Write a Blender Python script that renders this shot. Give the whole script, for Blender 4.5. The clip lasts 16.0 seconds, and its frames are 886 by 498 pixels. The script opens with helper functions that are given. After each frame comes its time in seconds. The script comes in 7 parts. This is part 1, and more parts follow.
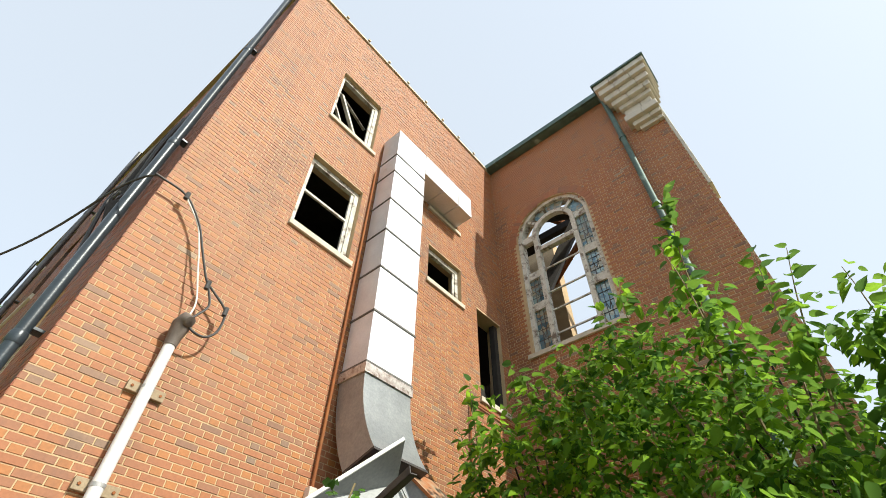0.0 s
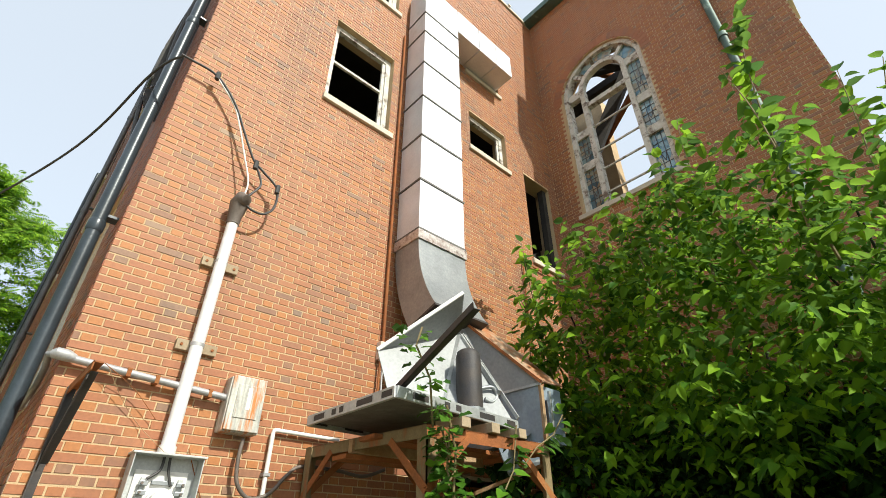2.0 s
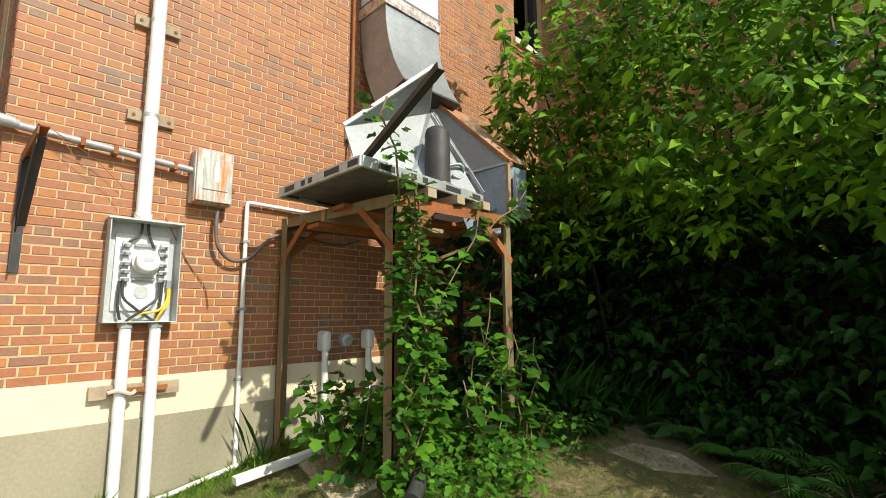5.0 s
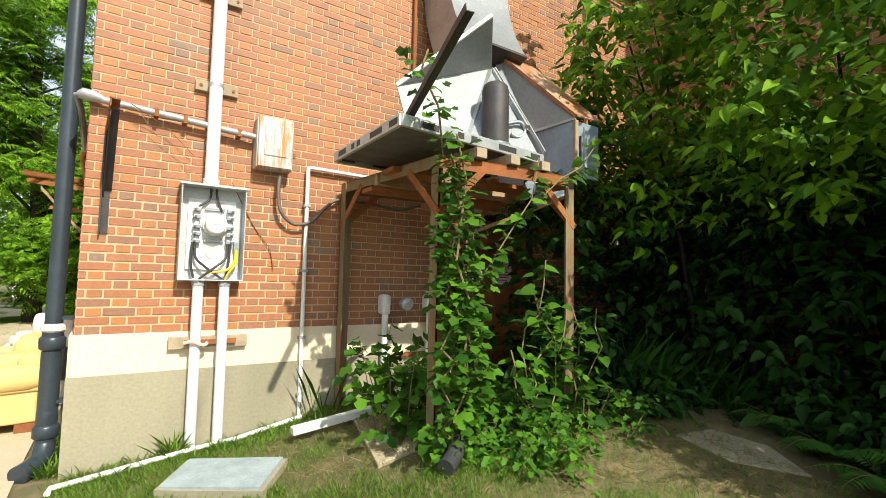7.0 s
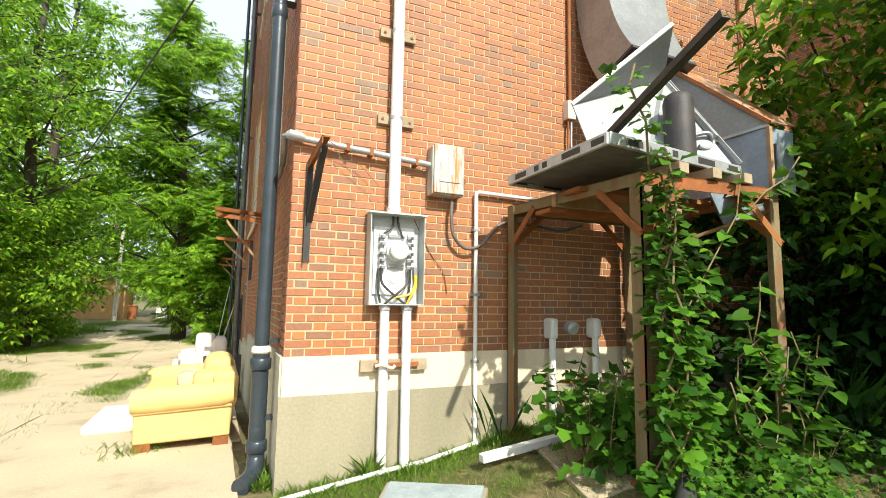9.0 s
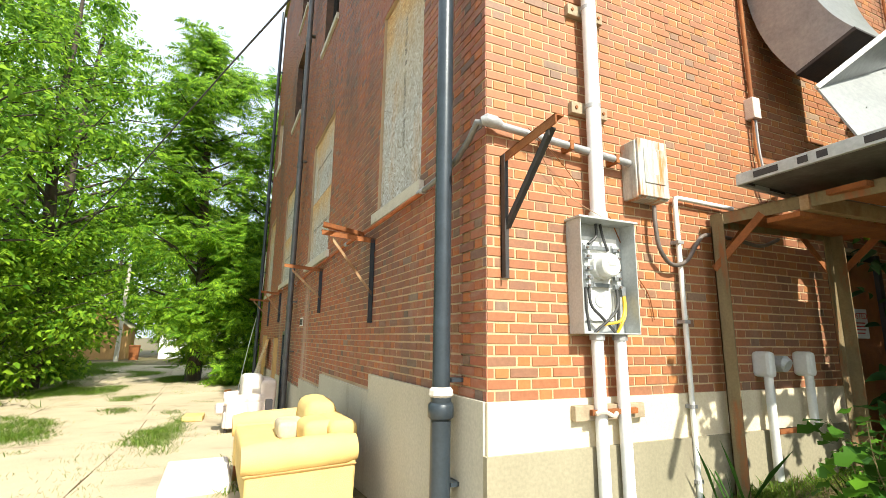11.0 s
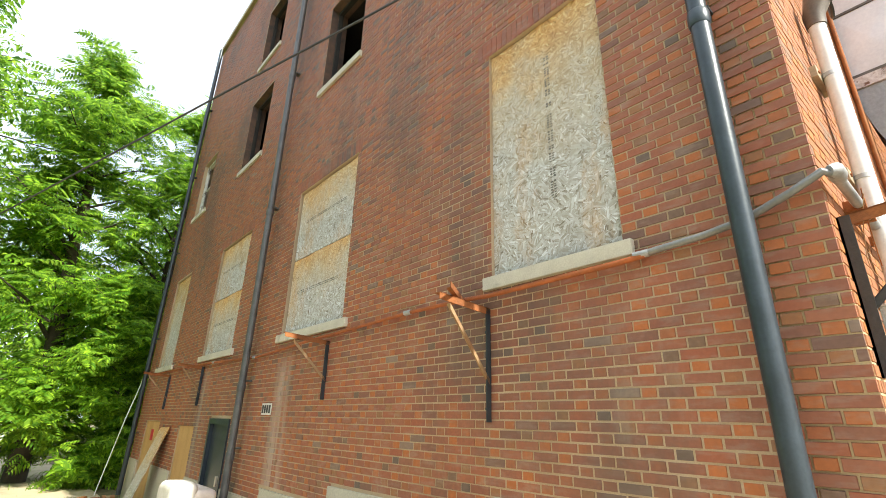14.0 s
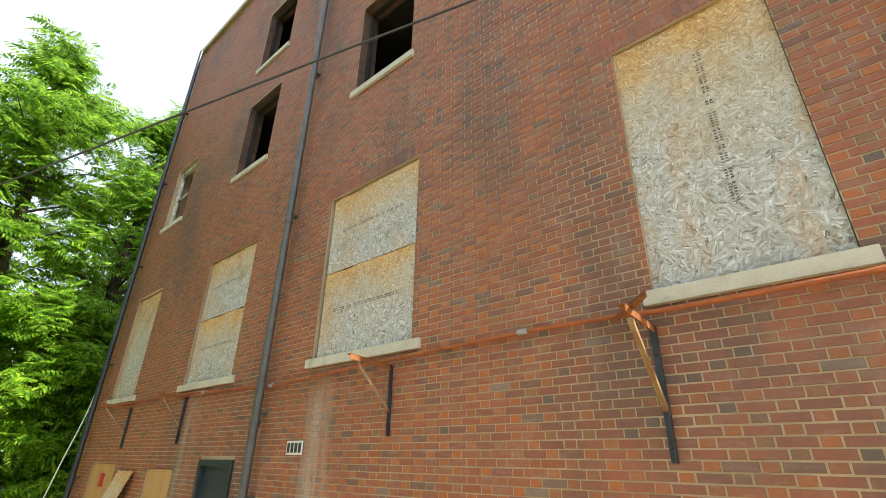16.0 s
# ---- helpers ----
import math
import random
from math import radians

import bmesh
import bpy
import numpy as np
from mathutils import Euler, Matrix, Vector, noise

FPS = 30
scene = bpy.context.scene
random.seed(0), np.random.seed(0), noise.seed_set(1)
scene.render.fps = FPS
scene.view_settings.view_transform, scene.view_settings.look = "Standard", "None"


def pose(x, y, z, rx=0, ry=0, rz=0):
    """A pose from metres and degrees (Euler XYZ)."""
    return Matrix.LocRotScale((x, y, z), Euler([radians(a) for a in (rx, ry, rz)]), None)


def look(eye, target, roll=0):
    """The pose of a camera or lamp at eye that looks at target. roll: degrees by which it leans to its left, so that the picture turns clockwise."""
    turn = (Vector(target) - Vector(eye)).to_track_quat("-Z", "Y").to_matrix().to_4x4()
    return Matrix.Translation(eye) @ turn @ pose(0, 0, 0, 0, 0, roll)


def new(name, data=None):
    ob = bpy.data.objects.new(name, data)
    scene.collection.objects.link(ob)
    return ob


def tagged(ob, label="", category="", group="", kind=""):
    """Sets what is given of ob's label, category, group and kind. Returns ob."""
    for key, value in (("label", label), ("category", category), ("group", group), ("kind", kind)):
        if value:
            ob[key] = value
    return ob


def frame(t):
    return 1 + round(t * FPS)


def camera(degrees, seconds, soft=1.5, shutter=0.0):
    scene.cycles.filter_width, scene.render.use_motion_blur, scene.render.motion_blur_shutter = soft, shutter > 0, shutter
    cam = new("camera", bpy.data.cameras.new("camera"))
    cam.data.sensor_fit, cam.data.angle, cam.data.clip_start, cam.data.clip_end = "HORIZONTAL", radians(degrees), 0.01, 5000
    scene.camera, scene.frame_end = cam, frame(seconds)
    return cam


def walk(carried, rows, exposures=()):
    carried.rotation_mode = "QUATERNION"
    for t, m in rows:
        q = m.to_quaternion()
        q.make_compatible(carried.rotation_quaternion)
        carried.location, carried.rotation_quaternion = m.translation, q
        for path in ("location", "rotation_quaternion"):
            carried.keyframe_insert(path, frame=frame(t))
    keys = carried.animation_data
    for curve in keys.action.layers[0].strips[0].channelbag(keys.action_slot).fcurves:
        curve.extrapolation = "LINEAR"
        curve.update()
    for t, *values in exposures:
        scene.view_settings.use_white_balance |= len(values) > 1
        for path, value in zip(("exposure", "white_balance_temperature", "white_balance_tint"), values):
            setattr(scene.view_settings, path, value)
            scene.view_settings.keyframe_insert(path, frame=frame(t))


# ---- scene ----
cam = camera(86.5, 16.0, soft=0.3)
PATH = [
    (0, (-0.315, -4.427, 1.741), (0.729, -3.526, 3.189), 0.8),
    (0.5, (-0.256, -4.35, 1.715), (0.768, -3.369, 3.124), 0.5),
    (1, (-0.22, -4.312, 1.684), (0.823, -3.223, 2.997), 0.3),
    (1.5, (-0.216, -4.291, 1.646), (0.88, -3.096, 2.817), 0.2),
    (2, (-0.189, -4.257, 1.617), (0.954, -3.006, 2.68), -0.1),
    (2.5, (-0.15, -4.248, 1.593), (1.059, -2.955, 2.525), -0.3),
    (3, (-0.149, -4.247, 1.573), (1.137, -2.927, 2.35), -0.2),
    (3.5, (-0.125, -4.24, 1.535), (1.214, -2.89, 2.154), -0.4),
    (4, (-0.111, -4.247, 1.515), (1.265, -2.874, 1.988), -0.4),
    (4.5, (-0.104, -4.244, 1.481), (1.301, -2.862, 1.825), -0.5),
    (4.7, (-0.098, -4.237, 1.462), (1.315, -2.856, 1.767), -0.6),
    (6.8, (0.33, -4.357, 1.459), (1.484, -2.73, 1.592), 1.1),
    (7, (0.31, -4.345, 1.452), (1.413, -2.682, 1.585), 1.2),
    (7.5, (0.178, -4.301, 1.456), (1.169, -2.57, 1.604), 0.9),
    (8, (0.024, -4.232, 1.446), (0.933, -2.459, 1.624), 0.4),
    (8.5, (-0.135, -4.114, 1.467), (0.731, -2.324, 1.681), 0.6),
    (9, (-0.334, -3.92, 1.471), (0.444, -2.089, 1.681), 0.9),
    (9.5, (-0.57, -3.626, 1.449), (0.135, -1.773, 1.712), 0.8),
    (10, (-0.877, -3.264, 1.378), (-0.186, -1.411, 1.676), 0.5),
    (10.2, (-0.984, -3.114, 1.363), (-0.282, -1.269, 1.686), 0.6),
    (12.3, (-2.103, -1.635, 1.456), (-1.158, 0.067, 1.912), 0.4),
    (12.5, (-2.198, -1.471, 1.480), (-1.230, 0.209, 1.973), 0.5),
    (13, (-2.465, -1.162, 1.490), (-1.432, 0.447, 2.077), 1.6),
    (13.5, (-2.724, -0.829, 1.492), (-1.587, 0.689, 2.129), 1.4),
    (14, (-2.900, -0.445, 1.507), (-1.715, 1.009, 2.200), 1.4),
    (14.5, (-3.095, -0.052, 1.501), (-1.884, 1.348, 2.256), 2.0),
    (15, (-3.282, 0.361, 1.496), (-2.001, 1.688, 2.269), 1.6),
    (15.5, (-3.433, 0.798, 1.519), (-2.124, 2.087, 2.309), 0.8),
    (16, (-3.612, 1.190, 1.505), (-2.283, 2.437, 2.330), 0.9),
]
EXPOSURE = [(0, 1.0, 6700, 4), (4.7, 0.95, 6700, 4), (7, 1.2, 6700, 4), (10, 1.4, 6700, 4), (12.5, 1.72, 6700, 4), (14.0, 1.76, 6700, 4), (16.0, 1.66, 6700, 4)]
walk(cam, [(t, look(eye, target, roll)) for t, eye, target, roll in PATH], EXPOSURE)

# ---- world and light ----
SUN_DIR = Vector((0.07, -0.74, 0.68)).normalized()
world = bpy.data.worlds.new("sky")
scene.world = world
world.use_nodes = True
wn = world.node_tree.nodes
sky = wn.new("ShaderNodeTexSky")
sky.sky_type, sky.sun_disc = "NISHITA", False
sky.sun_elevation = math.asin(SUN_DIR.z)
sky.sun_rotation = math.atan2(SUN_DIR.x, SUN_DIR.y)
sky.air_density, sky.dust_density, sky.ozone_density = 1.0, 2.0, 1.0
wn["Background"].inputs["Strength"].default_value = 0.15
haze = wn.new("ShaderNodeMix")
haze.data_type = "RGBA"
haze.inputs["Factor"].default_value = 0.75
haze.inputs["B"].default_value = (3.0, 3.22, 3.65, 1)
world.node_tree.links.new(sky.outputs["Color"], haze.inputs["A"])
world.node_tree.links.new(haze.outputs["Result"], wn["Background"].inputs["Color"])
sun_data = bpy.data.lights.new("sun", "SUN")
sun_data.energy, sun_data.angle, sun_data.color = 2.9, radians(0.6), (1.0, 0.95, 0.86)
sun = new("sun", sun_data)
sun.matrix_world = look(SUN_DIR * 60, (0, 0, 0))


# ---- materials ----
def ramp_node(nt, fac, stops):
    r = nt.nodes.new("ShaderNodeValToRGB")
    while len(r.color_ramp.elements) < len(stops):
        r.color_ramp.elements.new(0.5)
    for e, (p, c) in zip(r.color_ramp.elements, stops):
        e.position, e.color = p, (*c, 1)
    nt.links.new(fac, r.inputs[0])
    return r.outputs[0]


def noise_node(nt, scale, detail=4.0, stretch=None, rough=0.55):
    co = nt.nodes.new("ShaderNodeNewGeometry").outputs["Position"]
    if stretch:
        m = nt.nodes.new("ShaderNodeMapping")
        m.inputs["Scale"].default_value = stretch
        nt.links.new(co, m.inputs["Vector"])
        co = m.outputs["Vector"]
    n = nt.nodes.new("ShaderNodeTexNoise")
    n.inputs["Scale"].default_value, n.inputs["Detail"].default_value, n.inputs["Roughness"].default_value = scale, detail, rough
    nt.links.new(co, n.inputs["Vector"])
    return n.outputs["Fac"]


def mix_node(nt, fac, a, b, mode="MIX"):
    m = nt.nodes.new("ShaderNodeMix")
    m.data_type, m.blend_type = "RGBA", mode
    for socket, value in ((m.inputs["Factor"], fac), (m.inputs["A"], a), (m.inputs["B"], b)):
        if isinstance(value, (int, float)):
            socket.default_value = value
        elif isinstance(value, tuple):
            socket.default_value = (*value, 1)
        else:
            nt.links.new(value, socket)
    return m.outputs["Result"]


def start_mat(name):
    m = bpy.data.materials.new(name)
    m.use_nodes = True
    return m, m.node_tree, m.node_tree.nodes["Principled BSDF"]


def bump_to(nt, bsdf, height, strength, dist=0.01):
    b = nt.nodes.new("ShaderNodeBump")
    b.inputs["Strength"].default_value, b.inputs["Distance"].default_value = strength, dist
    nt.links.new(height, b.inputs["Height"])
    nt.links.new(b.outputs["Normal"], bsdf.inputs["Normal"])


def surface(name, base, other, rough=0.7, metal=0.0, fine=40.0, coarse=3.0, bump=0.3, stain=None, stain_at=(0.52, 0.68), stretch=None, stain_scale=2.0):
    """Base colour varied towards other at two scales, with an optional stain of its own shape."""
    m, nt, bsdf = start_mat(name)
    f, c = noise_node(nt, fine, 5), noise_node(nt, coarse, 3, stretch)
    col = mix_node(nt, ramp_node(nt, c, [(0.3, (0, 0, 0)), (0.7, (1, 1, 1))]), base, other)
    col = mix_node(nt, 0.22, col, ramp_node(nt, f, [(0.3, (0.25, 0.25, 0.25)), (0.7, (0.75, 0.75, 0.75))]), "OVERLAY")
    if stain:
        s = noise_node(nt, stain_scale, 6, stretch, 0.65)
        col = mix_node(nt, ramp_node(nt, s, [(stain_at[0], (0, 0, 0)), (stain_at[1], (1, 1, 1))]), col, stain)
    nt.links.new(col, bsdf.inputs["Base Color"])
    bsdf.inputs["Roughness"].default_value, bsdf.inputs["Metallic"].default_value = rough, metal
    if bump:
        bump_to(nt, bsdf, f, bump)
    return m


def brick_mat(name, stops, per_object, sooty=(0.52, 0.7), dusty=0.0):
    m, nt, bsdf = start_mat(name)
    if per_object:
        rnd = nt.nodes.new("ShaderNodeObjectInfo").outputs["Random"]
    else:
        rnd = nt.nodes.new("ShaderNodeNewGeometry").outputs["Random Per Island"]
    col = ramp_node(nt, rnd, stops)
    col = mix_node(nt, 0.22, col, ramp_node(nt, noise_node(nt, 38, 4), [(0.3, (0.25, 0.25, 0.25)), (0.7, (0.75, 0.75, 0.75))]), "OVERLAY")
    if dusty:
        # salt streaks washed down below two of the sills
        xyz = nt.nodes.new("ShaderNodeSeparateXYZ")
        nt.links.new(nt.nodes.new("ShaderNodeNewGeometry").outputs["Position"], xyz.inputs[0])
        streak = ramp_node(nt, noise_node(nt, 3.0, 4, (1, 1.6, 0.12), 0.6), [(0.42, (0, 0, 0)), (0.62, (0.75, 0.75, 0.75))])
        for lo, hi in ((6.0, 6.75), (9.6, 10.6)):
            band = nt.nodes.new("ShaderNodeMapRange")
            band.inputs["From Min"].default_value, band.inputs["From Max"].default_value = lo / 2 - hi / 2, 0.0
            off = nt.nodes.new("ShaderNodeMath")
            off.operation, off.inputs[1].default_value = "SUBTRACT", (lo + hi) / 2
            nt.links.new(xyz.outputs[1], off.inputs[0])
            mag = nt.nodes.new("ShaderNodeMath")
            mag.operation = "ABSOLUTE"
            nt.links.new(off.outputs[0], mag.inputs[0])
            neg = nt.nodes.new("ShaderNodeMath")
            neg.operation, neg.inputs[1].default_value = "MULTIPLY", -1.0
            nt.links.new(mag.outputs[0], neg.inputs[0])
            nt.links.new(neg.outputs[0], band.inputs["Value"])
            low = nt.nodes.new("ShaderNodeMapRange")
            low.inputs["From Min"].default_value, low.inputs["From Max"].default_value = 2.5, 2.1
            nt.links.new(xyz.outputs[2], low.inputs["Value"])
            both = nt.nodes.new("ShaderNodeMath")
            both.operation = "MULTIPLY"
            nt.links.new(band.outputs[0], both.inputs[0])
            nt.links.new(low.outputs[0], both.inputs[1])
            col = mix_node(nt, mix_node(nt, 1.0, both.outputs[0], streak, "MULTIPLY"), col, (0.5, 0.42, 0.36))
        dust = noise_node(nt, 9, 5, (0.6, 0.6, 2.2), 0.62)
        col = mix_node(nt, ramp_node(nt, dust, [(0.5, (0, 0, 0)), (0.74, (dusty, dusty, dusty))]), col, (0.36, 0.27, 0.22))
    soot = noise_node(nt, 0.6, 7, (1, 1, 0.55), 0.68)
    col = mix_node(nt, ramp_node(nt, soot, [(sooty[0], (0, 0, 0)), (sooty[1], (0.62, 0.62, 0.62))]), col, (0.095, 0.07, 0.06))
    lime = noise_node(nt, 1.3, 7, (1, 1, 0.35), 0.7)
    col = mix_node(nt, ramp_node(nt, lime, [(0.62, (0, 0, 0)), (0.8, (0.4, 0.4, 0.4))]), col, (0.42, 0.36, 0.3))
    nt.links.new(col, bsdf.inputs["Base Color"])
    bsdf.inputs["Roughness"].default_value = 0.64
    bump_to(nt, bsdf, noise_node(nt, 70, 5), 0.2, 0.004)
    return m


STRETCHER = [(0.0, (0.326, 0.122, 0.053)), (0.3, (0.358, 0.142, 0.062)), (0.5, (0.321, 0.122, 0.057)), (0.75, (0.349, 0.142, 0.065)), (0.93, (0.288, 0.126, 0.067)), (0.985, (0.223, 0.117, 0.073)), (1.0, (0.316, 0.216, 0.146))]
HEADER = [(0.0, (0.381, 0.149, 0.048)), (0.5, (0.395, 0.160, 0.052)), (0.75, (0.335, 0.126, 0.052)), (0.92, (0.279, 0.131, 0.069)), (1.0, (0.223, 0.144, 0.099))]
M_STR, M_HDR = brick_mat("brick_stretcher", STRETCHER, False), brick_mat("brick_header", HEADER, False)
M_STR_ONE, M_HDR_ONE = brick_mat("brick_stretcher_single", STRETCHER, True), brick_mat("brick_header_single", HEADER, True)
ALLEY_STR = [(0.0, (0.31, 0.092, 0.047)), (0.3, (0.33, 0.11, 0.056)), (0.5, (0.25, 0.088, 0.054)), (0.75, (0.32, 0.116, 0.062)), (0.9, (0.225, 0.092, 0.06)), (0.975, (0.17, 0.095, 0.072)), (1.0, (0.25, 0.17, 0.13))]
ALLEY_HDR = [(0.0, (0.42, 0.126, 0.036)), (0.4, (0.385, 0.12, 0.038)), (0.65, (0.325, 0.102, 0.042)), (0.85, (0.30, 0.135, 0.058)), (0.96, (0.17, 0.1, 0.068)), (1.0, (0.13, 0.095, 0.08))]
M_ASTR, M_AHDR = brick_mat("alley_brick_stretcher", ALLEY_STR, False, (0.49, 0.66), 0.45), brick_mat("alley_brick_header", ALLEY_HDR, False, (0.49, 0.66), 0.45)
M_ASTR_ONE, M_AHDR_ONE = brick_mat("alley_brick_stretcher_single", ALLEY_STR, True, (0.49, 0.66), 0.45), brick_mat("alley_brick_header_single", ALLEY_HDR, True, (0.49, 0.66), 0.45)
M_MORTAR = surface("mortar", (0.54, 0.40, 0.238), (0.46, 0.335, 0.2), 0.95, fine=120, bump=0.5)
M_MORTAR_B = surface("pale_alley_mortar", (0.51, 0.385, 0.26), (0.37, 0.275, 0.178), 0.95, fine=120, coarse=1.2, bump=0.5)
M_CREAM = surface("cream_painted_concrete", (0.72, 0.62, 0.44), (0.66, 0.57, 0.42), 0.85, fine=60, coarse=1.5, stain=(0.42, 0.33, 0.22), stain_at=(0.62, 0.8))
M_CONC = surface("grey_concrete", (0.36, 0.318, 0.222), (0.265, 0.238, 0.163), 0.9, fine=45, coarse=1.2, bump=0.1, stain=(0.2, 0.17, 0.12), stain_at=(0.58, 0.78), stretch=(1, 1, 0.4))
M_RENDER = surface("pale_cement_render", (0.52, 0.485, 0.40), (0.43, 0.395, 0.32), 0.9, fine=50, coarse=1.0, bump=0.12, stain=(0.29, 0.245, 0.18), stain_at=(0.6, 0.8), stretch=(1, 1, 0.4))
M_LIME = surface("limestone_sill", (0.62, 0.57, 0.47), (0.5, 0.46, 0.38), 0.85, fine=90, coarse=4, stain=(0.25, 0.22, 0.18), stain_at=(0.6, 0.8))
M_SLAB = surface("alley_concrete", (0.54, 0.445, 0.31), (0.44, 0.36, 0.245), 0.92, fine=60, coarse=0.9, stain=(0.3, 0.25, 0.165), stain_at=(0.56, 0.74), stain_scale=0.9)
M_SOIL = surface("soil_and_litter", (0.15, 0.115, 0.056), (0.10, 0.1, 0.036), 0.95, fine=60, coarse=1.9, bump=1.0, stain=(0.22, 0.165, 0.085), stain_at=(0.5, 0.65), stain_scale=5.0)
M_GALV = surface("galvanised_sheet", (0.33, 0.35, 0.365), (0.26, 0.28, 0.295), 0.45, 0.65, fine=35, coarse=5, bump=0.05, stain=(0.3, 0.24, 0.2), stain_at=(0.66, 0.82))
M_DUCT = surface("weathered_duct_sheet", (0.72, 0.73, 0.78), (0.6, 0.6, 0.64), 0.5, 0.3, fine=30, coarse=2, bump=0.04, stain=(0.38, 0.33, 0.3), stain_at=(0.64, 0.84))
M_WHITE = surface("white_painted_metal", (0.76, 0.76, 0.74), (0.66, 0.66, 0.63), 0.5, 0.0, fine=50, coarse=6, bump=0.05, stain=(0.42, 0.36, 0.3), stain_at=(0.66, 0.8), stain_scale=8)
M_RISER = surface("pale_painted_conduit", (0.74, 0.745, 0.76), (0.64, 0.64, 0.65), 0.5, 0.0, fine=50, coarse=9, bump=0.05, stain=(0.5, 0.45, 0.4), stain_at=(0.7, 0.85), stain_scale=20)
M_GREYBOX = surface("grey_enamel", (0.5, 0.52, 0.52), (0.42, 0.44, 0.44), 0.45, 0.2, fine=60, coarse=5, bump=0.05)
M_PIPE = surface("grey_conduit", (0.42, 0.42, 0.43), (0.3, 0.3, 0.31), 0.55, 0.3, fine=60, coarse=6, bump=0.1, stain=(0.3, 0.24, 0.2), stain_at=(0.62, 0.8))
M_DARKPIPE = surface("dark_painted_iron", (0.045, 0.06, 0.075), (0.032, 0.042, 0.052), 0.33, 0.2, fine=50, coarse=5, bump=0.12, stain=(0.14, 0.11, 0.09), stain_at=(0.64, 0.8))
M_RUST = surface("rusted_steel", (0.36, 0.125, 0.038), (0.22, 0.08, 0.03), 0.85, 0.25, fine=70, coarse=8, bump=0.4, stain=(0.4, 0.18, 0.06), stain_at=(0.55, 0.75))
M_LEG = surface("olive_painted_angle_iron", (0.235, 0.18, 0.095), (0.165, 0.12, 0.06), 0.75, 0.1, fine=60, coarse=5, bump=0.25, stain=(0.27, 0.105, 0.04), stain_at=(0.53, 0.66), stretch=(2, 2, 0.5), stain_scale=5)
M_RUSTPALE = surface("rust_stained_frame", (0.42, 0.3, 0.18), (0.3, 0.17, 0.08), 0.8, 0.15, fine=60, coarse=5, bump=0.3, stain=(0.23, 0.09, 0.035), stain_at=(0.5, 0.66))
M_BLACK = surface("blackened_steel", (0.035, 0.035, 0.04), (0.06, 0.05, 0.045), 0.6, 0.2, fine=60, coarse=8, bump=0.2)
M_RUBBER = surface("black_rubber", (0.03, 0.03, 0.032), (0.05, 0.05, 0.05), 0.55, fine=60, coarse=6, bump=0.1)
M_WOOD = surface("weathered_timber", (0.4, 0.32, 0.22), (0.3, 0.23, 0.15), 0.85, fine=50, coarse=6, bump=0.3)
M_FRAME = surface("peeling_window_paint", (0.68, 0.67, 0.62), (0.5, 0.48, 0.42), 0.75, fine=60, coarse=7, bump=0.4, stain=(0.17, 0.13, 0.1), stain_at=(0.51, 0.64), stain_scale=6)
M_CHAR = surface("charred_timber", (0.018, 0.016, 0.015), (0.035, 0.03, 0.026), 0.9, fine=30, coarse=4, bump=0.6)
M_DARKROOM = surface("sooty_plaster", (0.05, 0.045, 0.04), (0.03, 0.027, 0.025), 0.95, fine=20, coarse=1.5, bump=0.3)
M_SOOTBRICK = surface("sooty_brick_reveal", (0.16, 0.085, 0.055), (0.06, 0.045, 0.038), 0.9, fine=30, coarse=5, bump=0.6)
M_GREEN = surface("green_copper", (0.10, 0.17, 0.15), (0.06, 0.1, 0.09), 0.6, 0.2, fine=40, coarse=4, bump=0.15, stain=(0.35, 0.5, 0.42), stain_at=(0.6, 0.75))
M_TERRA = surface("cream_terracotta", (0.62, 0.58, 0.5), (0.5, 0.47, 0.4), 0.6, fine=60, coarse=3, bump=0.1, stain=(0.24, 0.22, 0.19), stain_at=(0.6, 0.78))
M_SOFA = surface("yellow_sofa_fabric", (0.72, 0.52, 0.2), (0.62, 0.44, 0.17), 0.92, fine=150, coarse=3, bump=0.35)
M_PAD = surface("white_padding", (0.76, 0.72, 0.66), (0.64, 0.58, 0.5), 0.92, fine=120, coarse=5, bump=0.4)
M_PALE = surface("pale_upholstery", (0.7, 0.58, 0.5), (0.56, 0.45, 0.38), 0.92, fine=150, coarse=4, bump=0.35)
M_CHAIR = surface("pink_beige_upholstery", (0.74, 0.64, 0.58), (0.62, 0.52, 0.46), 0.92, fine=150, coarse=4, bump=0.35)
M_SOILED = surface("soiled_pillow_cloth", (0.56, 0.49, 0.36), (0.42, 0.36, 0.25), 0.92, fine=120, coarse=6, bump=0.4)
M_PLY = surface("orange_plywood", (0.55, 0.33, 0.13), (0.45, 0.26, 0.1), 0.8, fine=50, coarse=4, bump=0.15, stretch=(1, 1, 0.3))
M_BARK = surface("bark", (0.075, 0.06, 0.045), (0.05, 0.04, 0.03), 0.95, fine=45, coarse=8, bump=0.8)
# Darker copy of the bark: shade inside the thicket put into the colour.
M_SHADEBARK = surface("shade_dark_bark", (0.03, 0.024, 0.018), (0.02, 0.017, 0.013), 0.95, fine=45, coarse=8, bump=0.8)
M_HOSE = surface("brown_flexible_conduit", (0.17, 0.135, 0.115), (0.1, 0.085, 0.075), 0.6, 0.1, fine=60, coarse=8, bump=0.2)
M_TWIG = surface("green_twig", (0.22, 0.17, 0.08), (0.16, 0.13, 0.06), 0.8, fine=60, coarse=8, bump=0.2)


